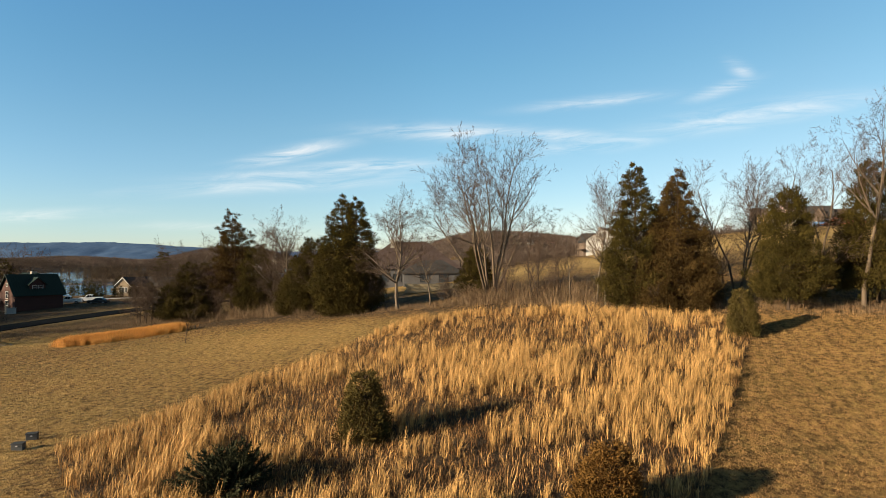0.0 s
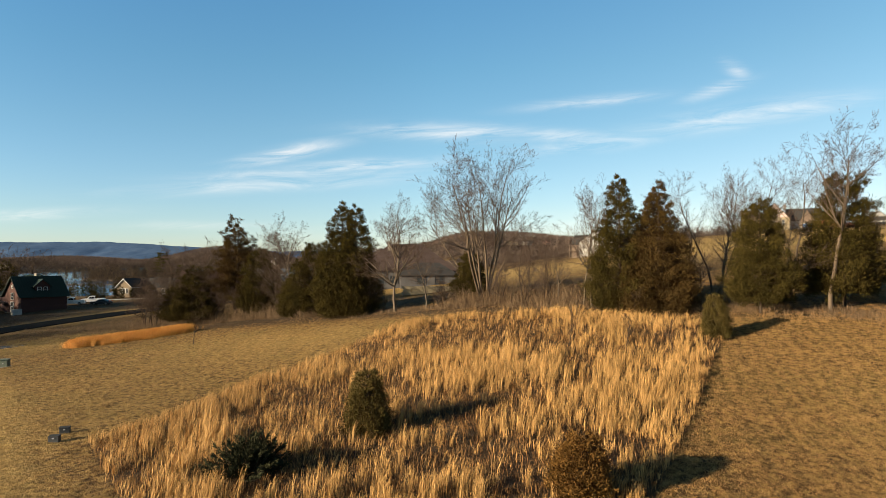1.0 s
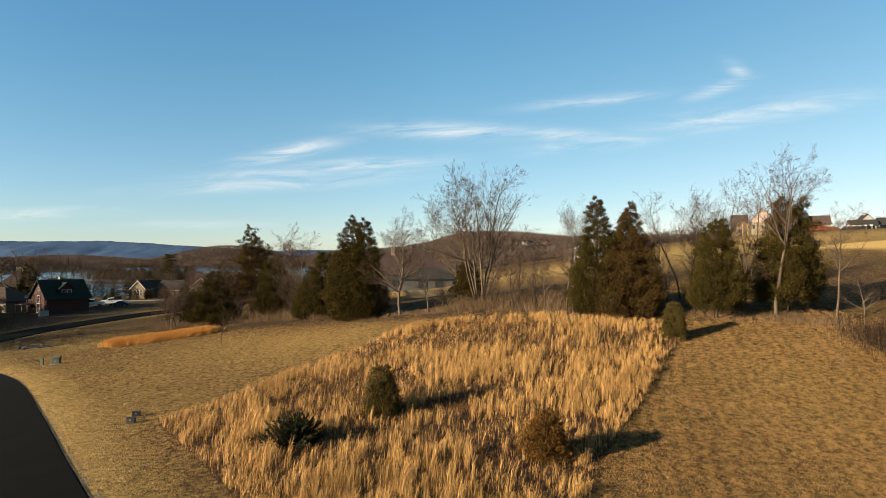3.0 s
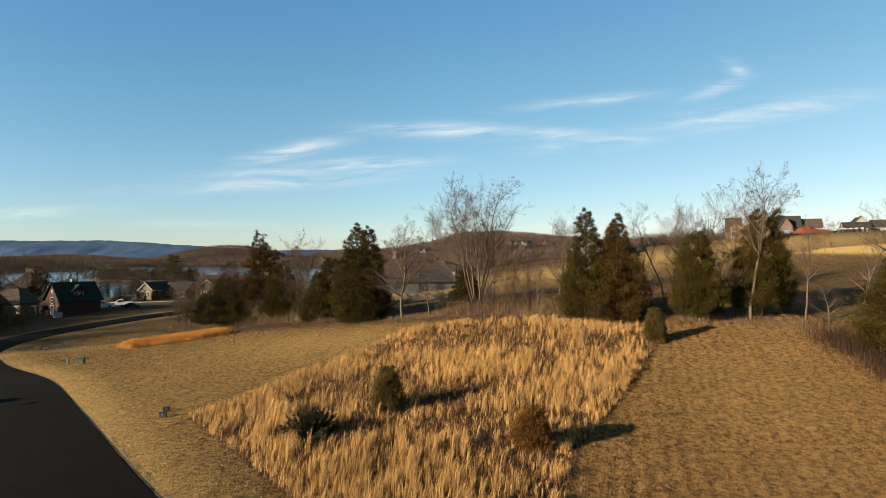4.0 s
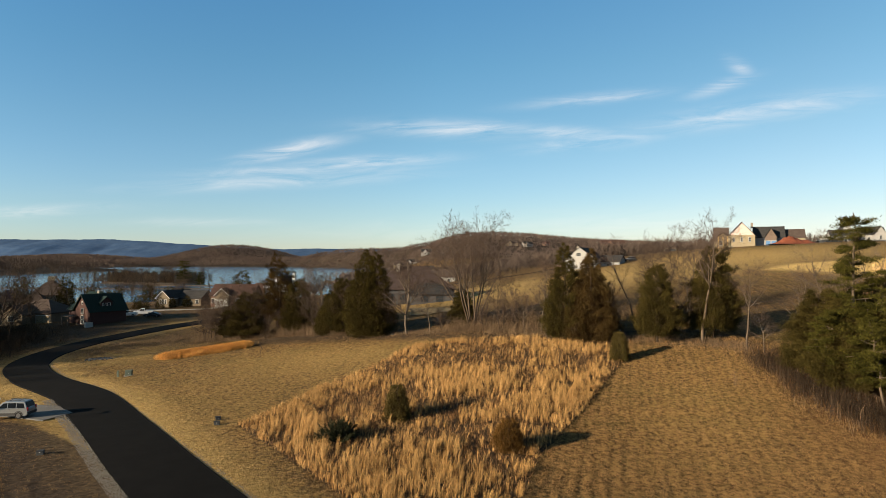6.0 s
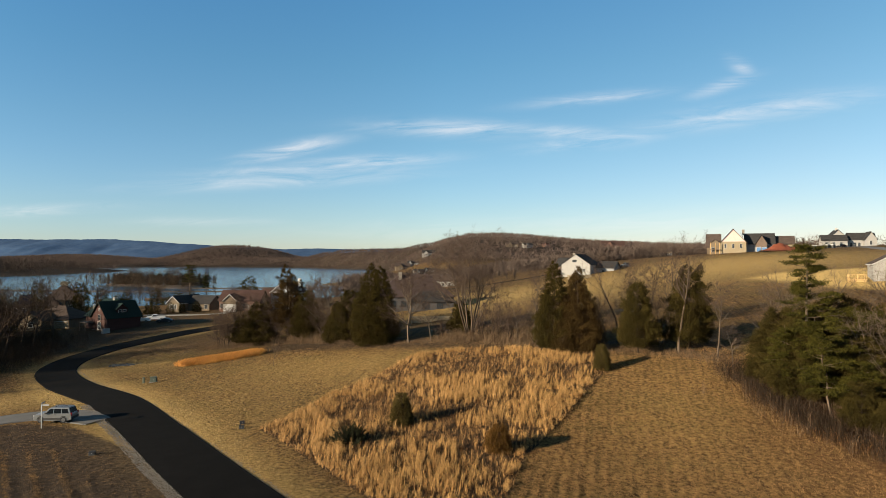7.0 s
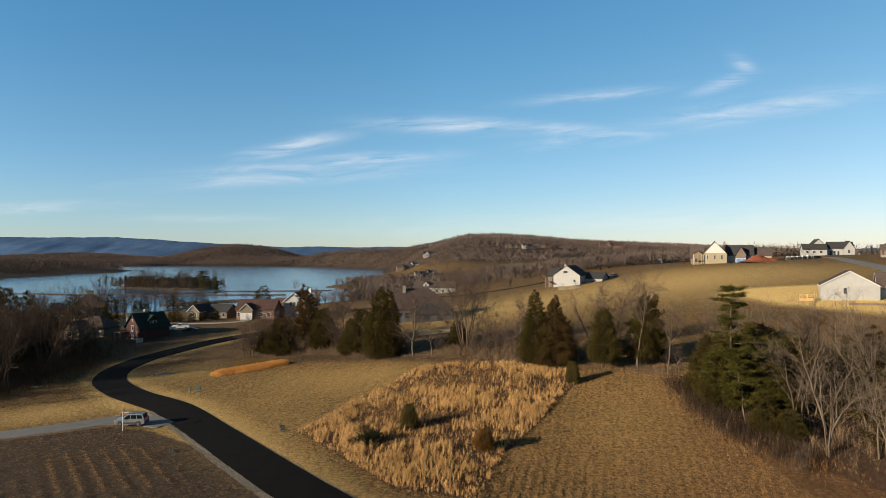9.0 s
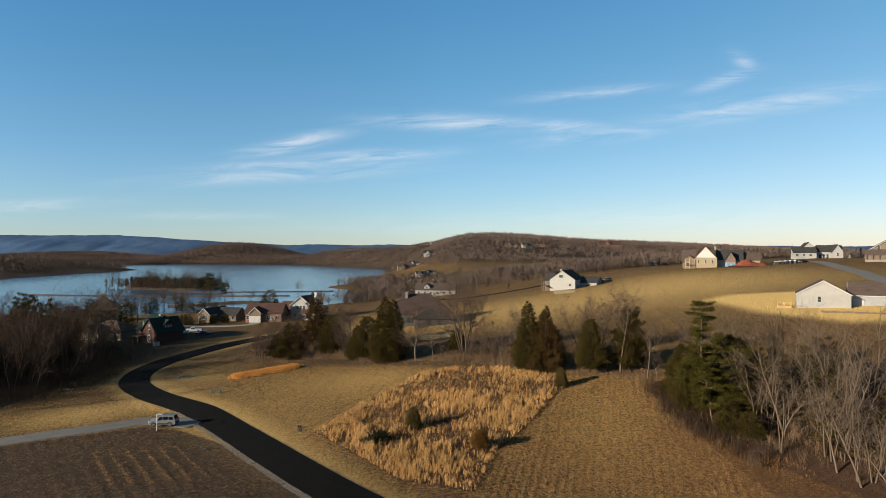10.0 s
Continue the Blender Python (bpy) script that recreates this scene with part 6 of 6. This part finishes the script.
M_RIM = material("alloy_rim", (0.13, 0.13, 0.135), (0.2, 0.2, 0.205), 2.0, 20.0, 0.4, 0.0, metal=0.7)
M_LAMP = glass("lamp_glass", (0.55, 0.55, 0.52), 0.1)
M_REDLAMP = glass("rear_lamp", (0.32, 0.015, 0.012), 0.15)


def wheel(car, x, y, r):
    bm = bmesh.new()
    bmesh.ops.create_cone(bm, cap_ends=True, segments=20, radius1=r, radius2=r, depth=0.23, matrix=Matrix.Translation((x, y, r)) @ Matrix.Rotation(math.pi / 2, 4, "X"))
    bmesh.ops.bevel(bm, geom=[e for e in bm.edges if abs((e.verts[0].co - e.verts[1].co).y) < 0.01], offset=0.03, segments=1, affect="EDGES")
    tyre = part("wheel", bm, M_TYRE, car)
    bm = bmesh.new()
    s = 1 if y > 0 else -1
    bmesh.ops.create_cone(bm, cap_ends=True, segments=16, radius1=r * 0.62, radius2=r * 0.62, depth=0.03, matrix=Matrix.Translation((x, y + s * 0.115, r)) @ Matrix.Rotation(math.pi / 2, 4, "X"))
    for k in range(5):
        a = k * 2 * math.pi / 5
        bmesh.ops.create_cube(bm, size=1, matrix=Matrix.Translation((x + math.cos(a) * r * 0.3, y + s * 0.14, r + math.sin(a) * r * 0.3)) @ Matrix.Rotation(-a, 4, "Y") @ Matrix.Diagonal((r * 0.55, 0.03, 0.06, 1)))
    part("rim", bm, M_RIM, tyre)


def loft(bm, outline, stations):
    """Sweep a side outline (x, z) over stations (y, shrink towards its middle height, lift) into a closed body."""
    rings = []
    for y, shrink in stations:
        rings.append([bm.verts.new((x * (1 - 0.02 * shrink) , y, z - shrink * 0.05 * (z - 0.6))) for x, z in outline])
    for a, b in zip(rings, rings[1:]):
        for k in range(len(outline)):
            bm.faces.new((a[k], a[(k + 1) % len(outline)], b[(k + 1) % len(outline)], b[k]))
    bm.faces.new(rings[0]), bm.faces.new(rings[-1][::-1])


def vehicle(name, x, y, rz, label, category, paint, body, cabin, glass_side, wheels, half=0.88, clad=None, r=0.36, lift=0.0, rails=False, bed=None):
    car = on_ground(name, x, y, rz, label, category, "parked vehicles", lift)
    bm = bmesh.new()
    loft(bm, body, ((-half, 1.0), (-half * 0.96, 0.0), (half * 0.96, 0.0), (half, 1.0)))
    part("body", bm, paint, car)
    bm = bmesh.new()
    inner = half * 0.80
    mid = sum(p[0] for p in cabin) / len(cabin)
    lo, hi = min(p[1] for p in cabin), max(p[1] for p in cabin)

    def wide(z):
        return half * 0.95 - (half * 0.95 - inner) * (z - lo) / (hi - lo)
    left = [bm.verts.new((a, -wide(z), z)) for a, z in cabin]
    right = [bm.verts.new((a, wide(z), z)) for a, z in cabin]
    bm.faces.new(left), bm.faces.new(right[::-1])
    for k in range(len(cabin)):
        bm.faces.new((left[k], right[k], right[(k + 1) % len(cabin)], left[(k + 1) % len(cabin)]))
    bmesh.ops.bevel(bm, geom=list(bm.edges), offset=0.04, segments=2, affect="EDGES")
    part("cabin", bm, paint, car)
    for quad in glass_side:
        for s in (-1, 1):
            bm = bmesh.new()
            vs = [bm.verts.new((a, s * (wide(z) + 0.012), z)) for a, z in quad]
            back = [bm.verts.new((a, s * (wide(z) - 0.02), z)) for a, z in quad]
            bm.faces.new(vs), bm.faces.new(back[::-1])
            for k in range(len(quad)):
                bm.faces.new((vs[k], back[k], back[(k + 1) % len(quad)], vs[(k + 1) % len(quad)]))
            part("side_window", bm, M_CARGLASS, car)
    pts = sorted(cabin, key=lambda p: p[0])
    front_lo, front_hi = pts[0], next(p for p in pts if p[1] > hi - 0.08)
    rear_lo, rear_hi = pts[-1], [p for p in pts if p[1] > hi - 0.08][-1]
    for nm, a, b, s in (("windscreen", front_lo, front_hi, -1), ("rear_window", rear_lo, rear_hi, 1)):
        bm = bmesh.new()
        p, q = Vector((a[0], 0, a[1])), Vector((b[0], 0, b[1]))
        p, q = p.lerp(q, 0.12), p.lerp(q, 0.88)
        n = Vector((s * abs(q.z - p.z), 0, abs(q.x - p.x))).normalized() * 0.015
        vs = [bm.verts.new((v.x + n.x, y0 * (wide(v.z) - 0.09), v.z + n.z)) for v, y0 in ((p, -1), (p, 1), (q, 1), (q, -1))]
        back = [bm.verts.new((w.co.x - 3 * n.x, w.co.y, w.co.z - 3 * n.z)) for w in vs]
        bm.faces.new(vs), bm.faces.new(back[::-1])
        for k in range(4):
            bm.faces.new((vs[k], back[k], back[(k + 1) % 4], vs[(k + 1) % 4]))
        part(nm, bm, M_CARGLASS, car)
    x0, x1 = min(p[0] for p in body), max(p[0] for p in body)
    for wx in wheels:
        for s in (-1, 1):
            wheel(car, wx, s * (half - 0.10), r)
            if clad:
                bm = bmesh.new()
                arc = [(wx + math.cos(a) * (r + 0.09), r + math.sin(a) * (r + 0.09)) for a in np.linspace(0, math.pi, 9)] + [(wx + math.cos(a) * (r + 0.02), r + math.sin(a) * (r + 0.02)) for a in np.linspace(math.pi, 0, 9)]
                prism(bm, arc, s * half - 0.02, s * half + 0.03, "y")
                part("wheel_arch", bm, clad, car)
    if clad:
        bits("side_cladding", car, clad, ((x0 + x1) / 2, -half, 0.36, (x1 - x0) * 0.46, 0.06, 0.24), ((x0 + x1) / 2, half, 0.36, (x1 - x0) * 0.46, 0.06, 0.24))
    bits("bumper", car, clad or paint, (x0 + 0.02, 0, 0.38, 0.16, half * 1.9, 0.26), (x1 - 0.02, 0, 0.40, 0.16, half * 1.9, 0.26))
    for s in (-1, 1):
        bits("headlight", car, M_LAMP, (x0 + 0.06, s * half * 0.74, 0.72, 0.14, 0.34, 0.16))
        bits("tail_light", car, M_REDLAMP, (x1 - 0.05, s * half * 0.86, 0.80, 0.12, 0.18, 0.34))
        bits("mirror", car, paint, (front_lo[0] + 0.35, s * (half + 0.10), front_lo[1] + 0.05, 0.14, 0.2, 0.16))
        bits("door_handle", car, clad or paint, (0.35, s * (half + 0.01), 0.92, 0.18, 0.04, 0.04))
    bits("grille", car, M_CLADDING, (x0 - 0.0, 0, 0.70, 0.08, half * 0.9, 0.16))
    if rails:
        for s in (-1, 1):
            bits("roof_rail", car, M_CLADDING, ((front_hi[0] + rear_hi[0]) / 2, s * inner * 0.82, hi + 0.04, (rear_hi[0] - front_hi[0]) * 0.92, 0.05, 0.05))
        for k in (0.3, 0.75):
            bits("cross_bar", car, M_CLADDING, (front_hi[0] + (rear_hi[0] - front_hi[0]) * k, 0, hi + 0.08, 0.06, inner * 1.66, 0.03))
    if bed:
        for s in (-1, 1):
            bits("bed_side", car, paint, ((bed[0] + bed[1]) / 2, s * (half - 0.06), 0.85, bed[1] - bed[0], 0.1, 0.42))
        bits("tailgate", car, paint, (bed[1] - 0.05, 0, 0.6, 0.1, half * 1.9, 0.66))
    return car


SUV_BODY = [(-2.22, 0.42), (-2.24, 0.72), (-2.12, 0.92), (-1.05, 1.04), (2.12, 1.06), (2.2, 0.95), (2.22, 0.45), (2.0, 0.30), (-2.0, 0.28)]
SUV_CABIN = [(-1.15, 1.02), (-0.42, 1.66), (0.2, 1.72), (1.85, 1.68), (2.14, 1.02)]
SUV_GLASS = [[(-0.82, 1.08), (-0.34, 1.55), (0.08, 1.58), (0.08, 1.08)], [(0.16, 1.08), (0.16, 1.58), (0.98, 1.57), (0.98, 1.08)], [(1.06, 1.08), (1.06, 1.56), (1.72, 1.54), (1.90, 1.08)]]
suv = vehicle("suv", -46.6, 37.6, 4, "silver compact sport utility with grey cladding parked roadside", "car", M_SILVER, SUV_BODY, SUV_CABIN, SUV_GLASS, (-1.36, 1.30), clad=M_CLADDING, rails=True)
suv.scale = (1.0, 1.0, 1.08)
TRUCK_BODY = [(-2.75, 0.50), (-2.78, 0.95), (-2.6, 1.14), (-1.3, 1.22), (0.55, 1.22), (0.6, 0.92), (2.75, 0.92), (2.78, 0.5), (2.4, 0.40), (-2.4, 0.38)]
TRUCK_CABIN = [(-1.35, 1.2), (-0.75, 1.86), (-0.2, 1.92), (0.45, 1.86), (0.58, 1.2)]
TRUCK_GLASS = [[(-1.0, 1.27), (-0.62, 1.76), (-0.2, 1.8), (-0.2, 1.27)], [(-0.12, 1.27), (-0.12, 1.8), (0.36, 1.76), (0.44, 1.27)]]
vehicle("pickup_truck", -93.5, 154.5, 18, "white pickup truck parked by the red house", "truck", M_WHITEPAINT, TRUCK_BODY, TRUCK_CABIN, TRUCK_GLASS, (-1.8, 1.75), half=0.98, r=0.4, bed=(0.6, 2.75))
vehicle("pickup_truck", -91.0, 159.5, 18, "white pickup truck half hidden behind another", "truck", M_WHITEPAINT, TRUCK_BODY, TRUCK_CABIN, TRUCK_GLASS, (-1.8, 1.75), half=0.98, r=0.4, bed=(0.6, 2.75))
CAR_BODY = [(-2.3, 0.36), (-2.32, 0.66), (-2.1, 0.80), (-1.0, 0.92), (1.6, 0.96), (2.28, 0.90), (2.3, 0.4), (2.0, 0.26), (-2.0, 0.25)]
CAR_CABIN = [(-1.1, 0.9), (-0.3, 1.38), (0.3, 1.44), (0.95, 1.38), (1.75, 0.92)]
CAR_GLASS = [[(-0.75, 0.96), (-0.25, 1.30), (0.25, 1.34), (0.25, 0.96)], [(0.33, 0.96), (0.33, 1.34), (0.9, 1.28), (1.35, 0.96)]]
sedan = vehicle("sedan", -84.0, 150.5, 8, "black sedan parked beside white pickup trucks", "car", M_DARKPAINT, CAR_BODY, CAR_CABIN, CAR_GLASS, (-1.4, 1.4), r=0.33)
for x, y, rz, label in ((172, 226, 20, "dark sedan parked on the crest"), (168, 231, 30, "dark sedan parked on the crest"), (164, 234, 10, "dark sedan parked on the crest")):
    made = copy_thing(sedan, pose(x, y, level(x, y), 0, 0, rz))
    made["label"] = label
made = copy_thing(suv, pose(75.5, 214, level(75.5, 214), 0, 0, 30))
made["label"] = "grey sport utility parked beside the pale house"

# ---- roadside fixtures ----
M_PADGREEN = material("utility_green", (0.075, 0.095, 0.072), (0.11, 0.13, 0.10), 1.5, 20.0, 0.7, 0.05, 0.005)
M_BOXGREY = material("dark_plastic", (0.030, 0.032, 0.034), (0.055, 0.057, 0.06), 1.5, 20.0, 0.6, 0.05, 0.005)
M_POLE = material("galvanised_post", (0.40, 0.41, 0.41), (0.52, 0.53, 0.53), 1.5, 20.0, 0.5, 0.0, metal=0.3)


def meter_box(x, y, rz, label):
    ob = on_ground("utility_pedestal", x, y, rz, label, "utility box", "utility pedestals")
    bits("body", ob, M_BOXGREY, (0, 0, -0.1, 0.55, 0.40, 0.42))
    bits("lid", ob, M_CLADDING, (0, 0, 0.32, 0.60, 0.45, 0.06), label="grey weathered lid")
    bits("latch", ob, M_POLE, (0, -0.23, 0.22, 0.10, 0.02, 0.06))


meter_box(-22.3, 32.6, 12, "small dark utility pedestal on mown grass")
meter_box(-22.9, 34.6, 20, "small dark utility pedestal on mown grass")
meter_box(-34.1, 23.3, 15, "small dark utility pedestal in the lower lot")
ob = on_ground("transformer", -46.6, 63.0, 15, "green padmount transformer box on mown grass", "transformer")
bits("pad", ob, M_CONCRETE, (0, 0, -0.1, 1.5, 1.4, 0.2))
bits("body", ob, M_PADGREEN, (0, 0.1, 0.1, 1.2, 0.8, 0.85))
bits("hood", ob, M_PADGREEN, (0, -0.35, 0.1, 1.15, 0.4, 0.7))
bits("lid", ob, M_PADGREEN, (0, 0.05, 0.95, 1.26, 1.0, 0.06))
bits("lock", ob, M_POLE, (0.1, -0.57, 0.45, 0.08, 0.05, 0.1))
ob.scale = (0.78, 0.78, 0.85)
ob = on_ground("cable_pedestal", -48.0, 62.6, 10, "slim pale green cable pedestal beside a transformer", "utility box")
bits("body", ob, M_PADGREEN, (0, 0, -0.1, 0.28, 0.28, 0.95)), bits("cap", ob, M_PADGREEN, (0, 0, 0.85, 0.34, 0.34, 0.08))
sign = on_ground("street_sign", -46.2, 34.2, 8, "pale street sign post with two blank blades", "sign post")
bits("post", sign, M_POLE, (0, 0, -0.2, 0.10, 0.10, 3.0))
bits("sign_blade", sign, M_TRIM, (0.38, 0, 2.60, 0.85, 0.03, 0.2)), bits("sign_blade", sign, M_TRIM, (0, 0.36, 2.82, 0.03, 0.85, 0.2))


def rock(name, x, y, s, seed, mat=None, parent=None, label="", z=None):
    bm = bmesh.new()
    bmesh.ops.create_icosphere(bm, subdivisions=2, radius=s)
    for v in bm.verts:
        v.co *= 1 + 0.35 * noise.noise(v.co * (1.4 / s) + Vector((seed, 0, 0)))
        v.co.z *= 0.62
    ob = part(name, bm, mat or M_STONE, parent, smooth=True)
    ob.location = (x, y, (level(x, y) if z is None else z) + 0.12 * s)
    return ob


drain = on_ground("storm_drain", -61.8, 83.6, 30, "stone-lined storm drain inlet in the grass", "drain")
# A flat dark slab stands in for the shade inside the inlet.
bits("throat", drain, M_BOXGREY, (0, 0, -0.40, 3.4, 1.7, 0.44))
rr = random.Random(8)
for k in range(84):
    a, r = rr.uniform(0, 6.28), rr.uniform(0.75, 1.25)
    rock("stone", math.cos(a) * r * 2.3, math.sin(a) * r * 1.25, rr.uniform(0.12, 0.27), k, (M_BOXGREY, M_STONE, M_BOXGREY)[k % 3], drain, z=-0.04)
for k, (x, y, s) in enumerate(((-83.5, 71.5, 0.5), (-84.6, 72.0, 0.4), (-82.8, 72.1, 0.35))):
    tagged(rock("boulder", x, y, s, 20 + k), "small grey boulder on the grass verge", "rock")
mound_bm = bmesh.new()
bmesh.ops.create_grid(mound_bm, x_segments=44, y_segments=22, size=1)
for v in mound_bm.verts:
    x, y = v.co.x * 10, v.co.y * 4.5
    hgt = 3.4 * math.exp(-((x + 2.5) / 4.2) ** 2 - (y / 2.4) ** 2) + 1.5 * math.exp(-((x - 4.5) / 3.0) ** 2 - (y / 2.2) ** 2)
    v.co = Vector((x, y, hgt * (1 + 0.3 * noise.noise((x * 0.7, y * 0.7, 3))) + 0.2 * noise.noise((x * 1.6, y * 1.6, 1)) - 0.15))
mound = part("earth_mound", mound_bm, M_CLAY, None, smooth=True)
mound.matrix_basis = pose(144, 219, level(144, 219), 0, 0, -6)
tagged(mound, "heap of bare red clay beside building site", "earth mound")
for k in range(5):
    ob = on_ground("pallet_stack", 158 + 2.6 * k, 224 + 0.6 * k, 8 * k, "stack of dark building material with pale wrap", "building material", "building materials")
    bits("crate", ob, M_BOXGREY, (0, 0, -0.1, 2.0, 1.4, 1.3))
    bits("wrap", ob, M_TRIM, (0.1, 0, 1.2, 1.5, 1.1, 0.4))
rail = on_ground("timber_edging", 106, 78.5, -29, "weathered timber edging below the new house", "edging")
for k in range(7):
    bits("timber", rail, M_DARKWOOD, (-12 + 3.4 * k, 0, -0.2, 3.3, 0.25, 0.5))

# ---- other lanes, verge gravel and sandbars ----
ribbon("crest_road", ((180, 252), (186, 242), (180, 224), (169, 196), (161, 170), (148, 137), (140, 105), (139, 70)), 6.0, 0.05, M_OLDROAD, "grey lane along the crest", "road", 0.03)
ribbon("valley_road", ((-6, 262), (2, 247), (10, 238), (22, 238), (35, 242), (46, 247), (56, 258)), 5.0, 0.05, M_ASPHALT, "dark lane through the valley", "road", 0.03)
ribbon("driveway", ((-106, 184), (-95, 178), (-84, 175.5), (-77, 179), (-75.8, 185)), 4.0, 0.05, M_CONCRETE, "pale concrete driveway by the lake houses", "driveway", 0.03)


def verge(line, offset, width, many, seed):
    """Loose gravel along one edge of the lane."""
    g = np.random.default_rng(seed)
    s = g.uniform(0, len(line) - 1.001, many)
    k = s.astype(int)
    a, b = np.array(line, float)[k], np.array(line, float)[k + 1]
    way = (b - a) / np.linalg.norm(b - a, axis=1, keepdims=True)
    p = a + (b - a) * (s - k)[:, None] + np.stack([way[:, 1], -way[:, 0]], 1) * (offset + g.uniform(-0.5, 0.5, many) * width)[:, None]
    z = terrain(p[:, 0], p[:, 1])
    r = g.uniform(0.02, 0.06, many)
    t = g.uniform(0, 6.3, many)
    c = np.stack([p[:, 0], p[:, 1], z - 0.01], 1)
    dirs = [np.stack([np.cos(t + q) * r, np.sin(t + q) * r, np.zeros(many)], 1) for q in (0, 2.1, 4.2)]
    v = np.stack([c + dirs[0], c + dirs[1], c + dirs[2], c + np.stack([0 * r, 0 * r, r * 1.2], 1)], 1).reshape(-1, 3)
    i = np.arange(many)[:, None] * 4
    tris = np.concatenate([i + np.array([[0, 1, 3]]), i + np.array([[1, 2, 3]]), i + np.array([[2, 0, 3]])])
    tagged(bulk_mesh("verge_gravel", v, tris, M_GRAVEL), "pale loose gravel along the asphalt edge", "gravel", kind="stuff")


verge(ROAD[3:10], -3.75, 1.1, 14000, 3)
verge(ROAD[3:12], 3.5, 0.5, 1800, 4)


def sandbar(line, width, high, label):
    verts, faces = [], []
    pts = [Vector((*p, 0)) for p in line]
    fine = [pts[k].lerp(pts[k + 1], s / 10) for k in range(len(pts) - 1) for s in range(10)] + [pts[-1]]
    for k, p in enumerate(fine):
        way = (fine[min(k + 1, len(fine) - 1)] - fine[max(k - 1, 0)]).normalized()
        side = Vector((way.y, -way.x, 0))
        w = width * (0.6 + 0.6 * noise.noise((k * 0.23, 2, 0)) + 0.3) * min(1, 0.15 + k / 6, 0.15 + (len(fine) - 1 - k) / 6)
        for c, up in ((-1, -0.8), (-0.5, 0.6), (0, 1), (0.5, 0.6), (1, -0.8)):
            q = p + side * c * w
            verts.append((q.x, q.y, LAKE + high * up))
    for k in range(len(fine) - 1):
        for j in range(4):
            faces.append((k * 5 + j, k * 5 + j + 1, (k + 1) * 5 + j + 1, (k + 1) * 5 + j))
    bar = link_mesh("sandbar", verts, faces, M_SAND, smooth=True)
    tagged(bar, label, "sandbar", kind="structure")


M_SAND = material("brown_marsh", (0.04, 0.027, 0.017), (0.08, 0.055, 0.035), 0.05, 0.6, 0.95, 0.3, 0.1)
sandbar(((-330, 415), (-270, 405), (-215, 400), (-160, 405), (-118, 410)), 7, 0.7, "low brown marshy spit in the lake")
sandbar(((-230, 455), (-180, 452), (-130, 462), (-95, 470)), 6, 0.7, "low brown marshy spit in the lake")
sandbar(((-300, 520), (-262, 500), (-230, 492), (-205, 505)), 26, 1.4, "low wooded island in the lake")
sandbar(((-168, 312), (-150, 325), (-135, 345), (-110, 340)), 14, 1.2, "low grassy point at the lake shore")


def island_trees(x, y, low, high):
    for a, b in zip(x, y):
        made = again(shade_tree, a, b, rr.uniform(0, 360), rr.uniform(low, high), rr.uniform(low, high), "leafless tree on a marshy lake island")
        made.location.z = LAKE + 0.1


island_trees(*belt(((-300, 520), (-262, 500), (-230, 492), (-210, 503)), 58, 8), 0.7, 1.2)
island_trees(*belt(((-128, 462), (-120, 466)), 3, 3), 0.5, 0.75)
island_trees(*belt(((-190, 330), (-150, 320), (-125, 345)), 9, 6), 0.5, 0.85)
for k in range(34):
    x, y = -205 + 80 * rr.random(), 262 + 70 * rr.random()
    made = again(shade_tree, x, y, rr.uniform(0, 360), rr.uniform(0.5, 0.8), rr.uniform(0.5, 0.85), "leafless tree on the near lake shore")
    made.location.z = max(level(x, y), LAKE - 0.4)
for x, y, s in ((-178, 285, 0.8), (-168, 292, 0.7), (-160, 268, 0.6), (-150, 288, 0.8), (-128, 262, 0.7), (-120, 258, 0.6), (-137, 270, 0.6)):
    made = again(cedar_lite, x, y, x * 3, s * 1.3, s, "dark evergreen near the lake shore")
    made.location.z = max(level(x, y), LAKE - 0.4)
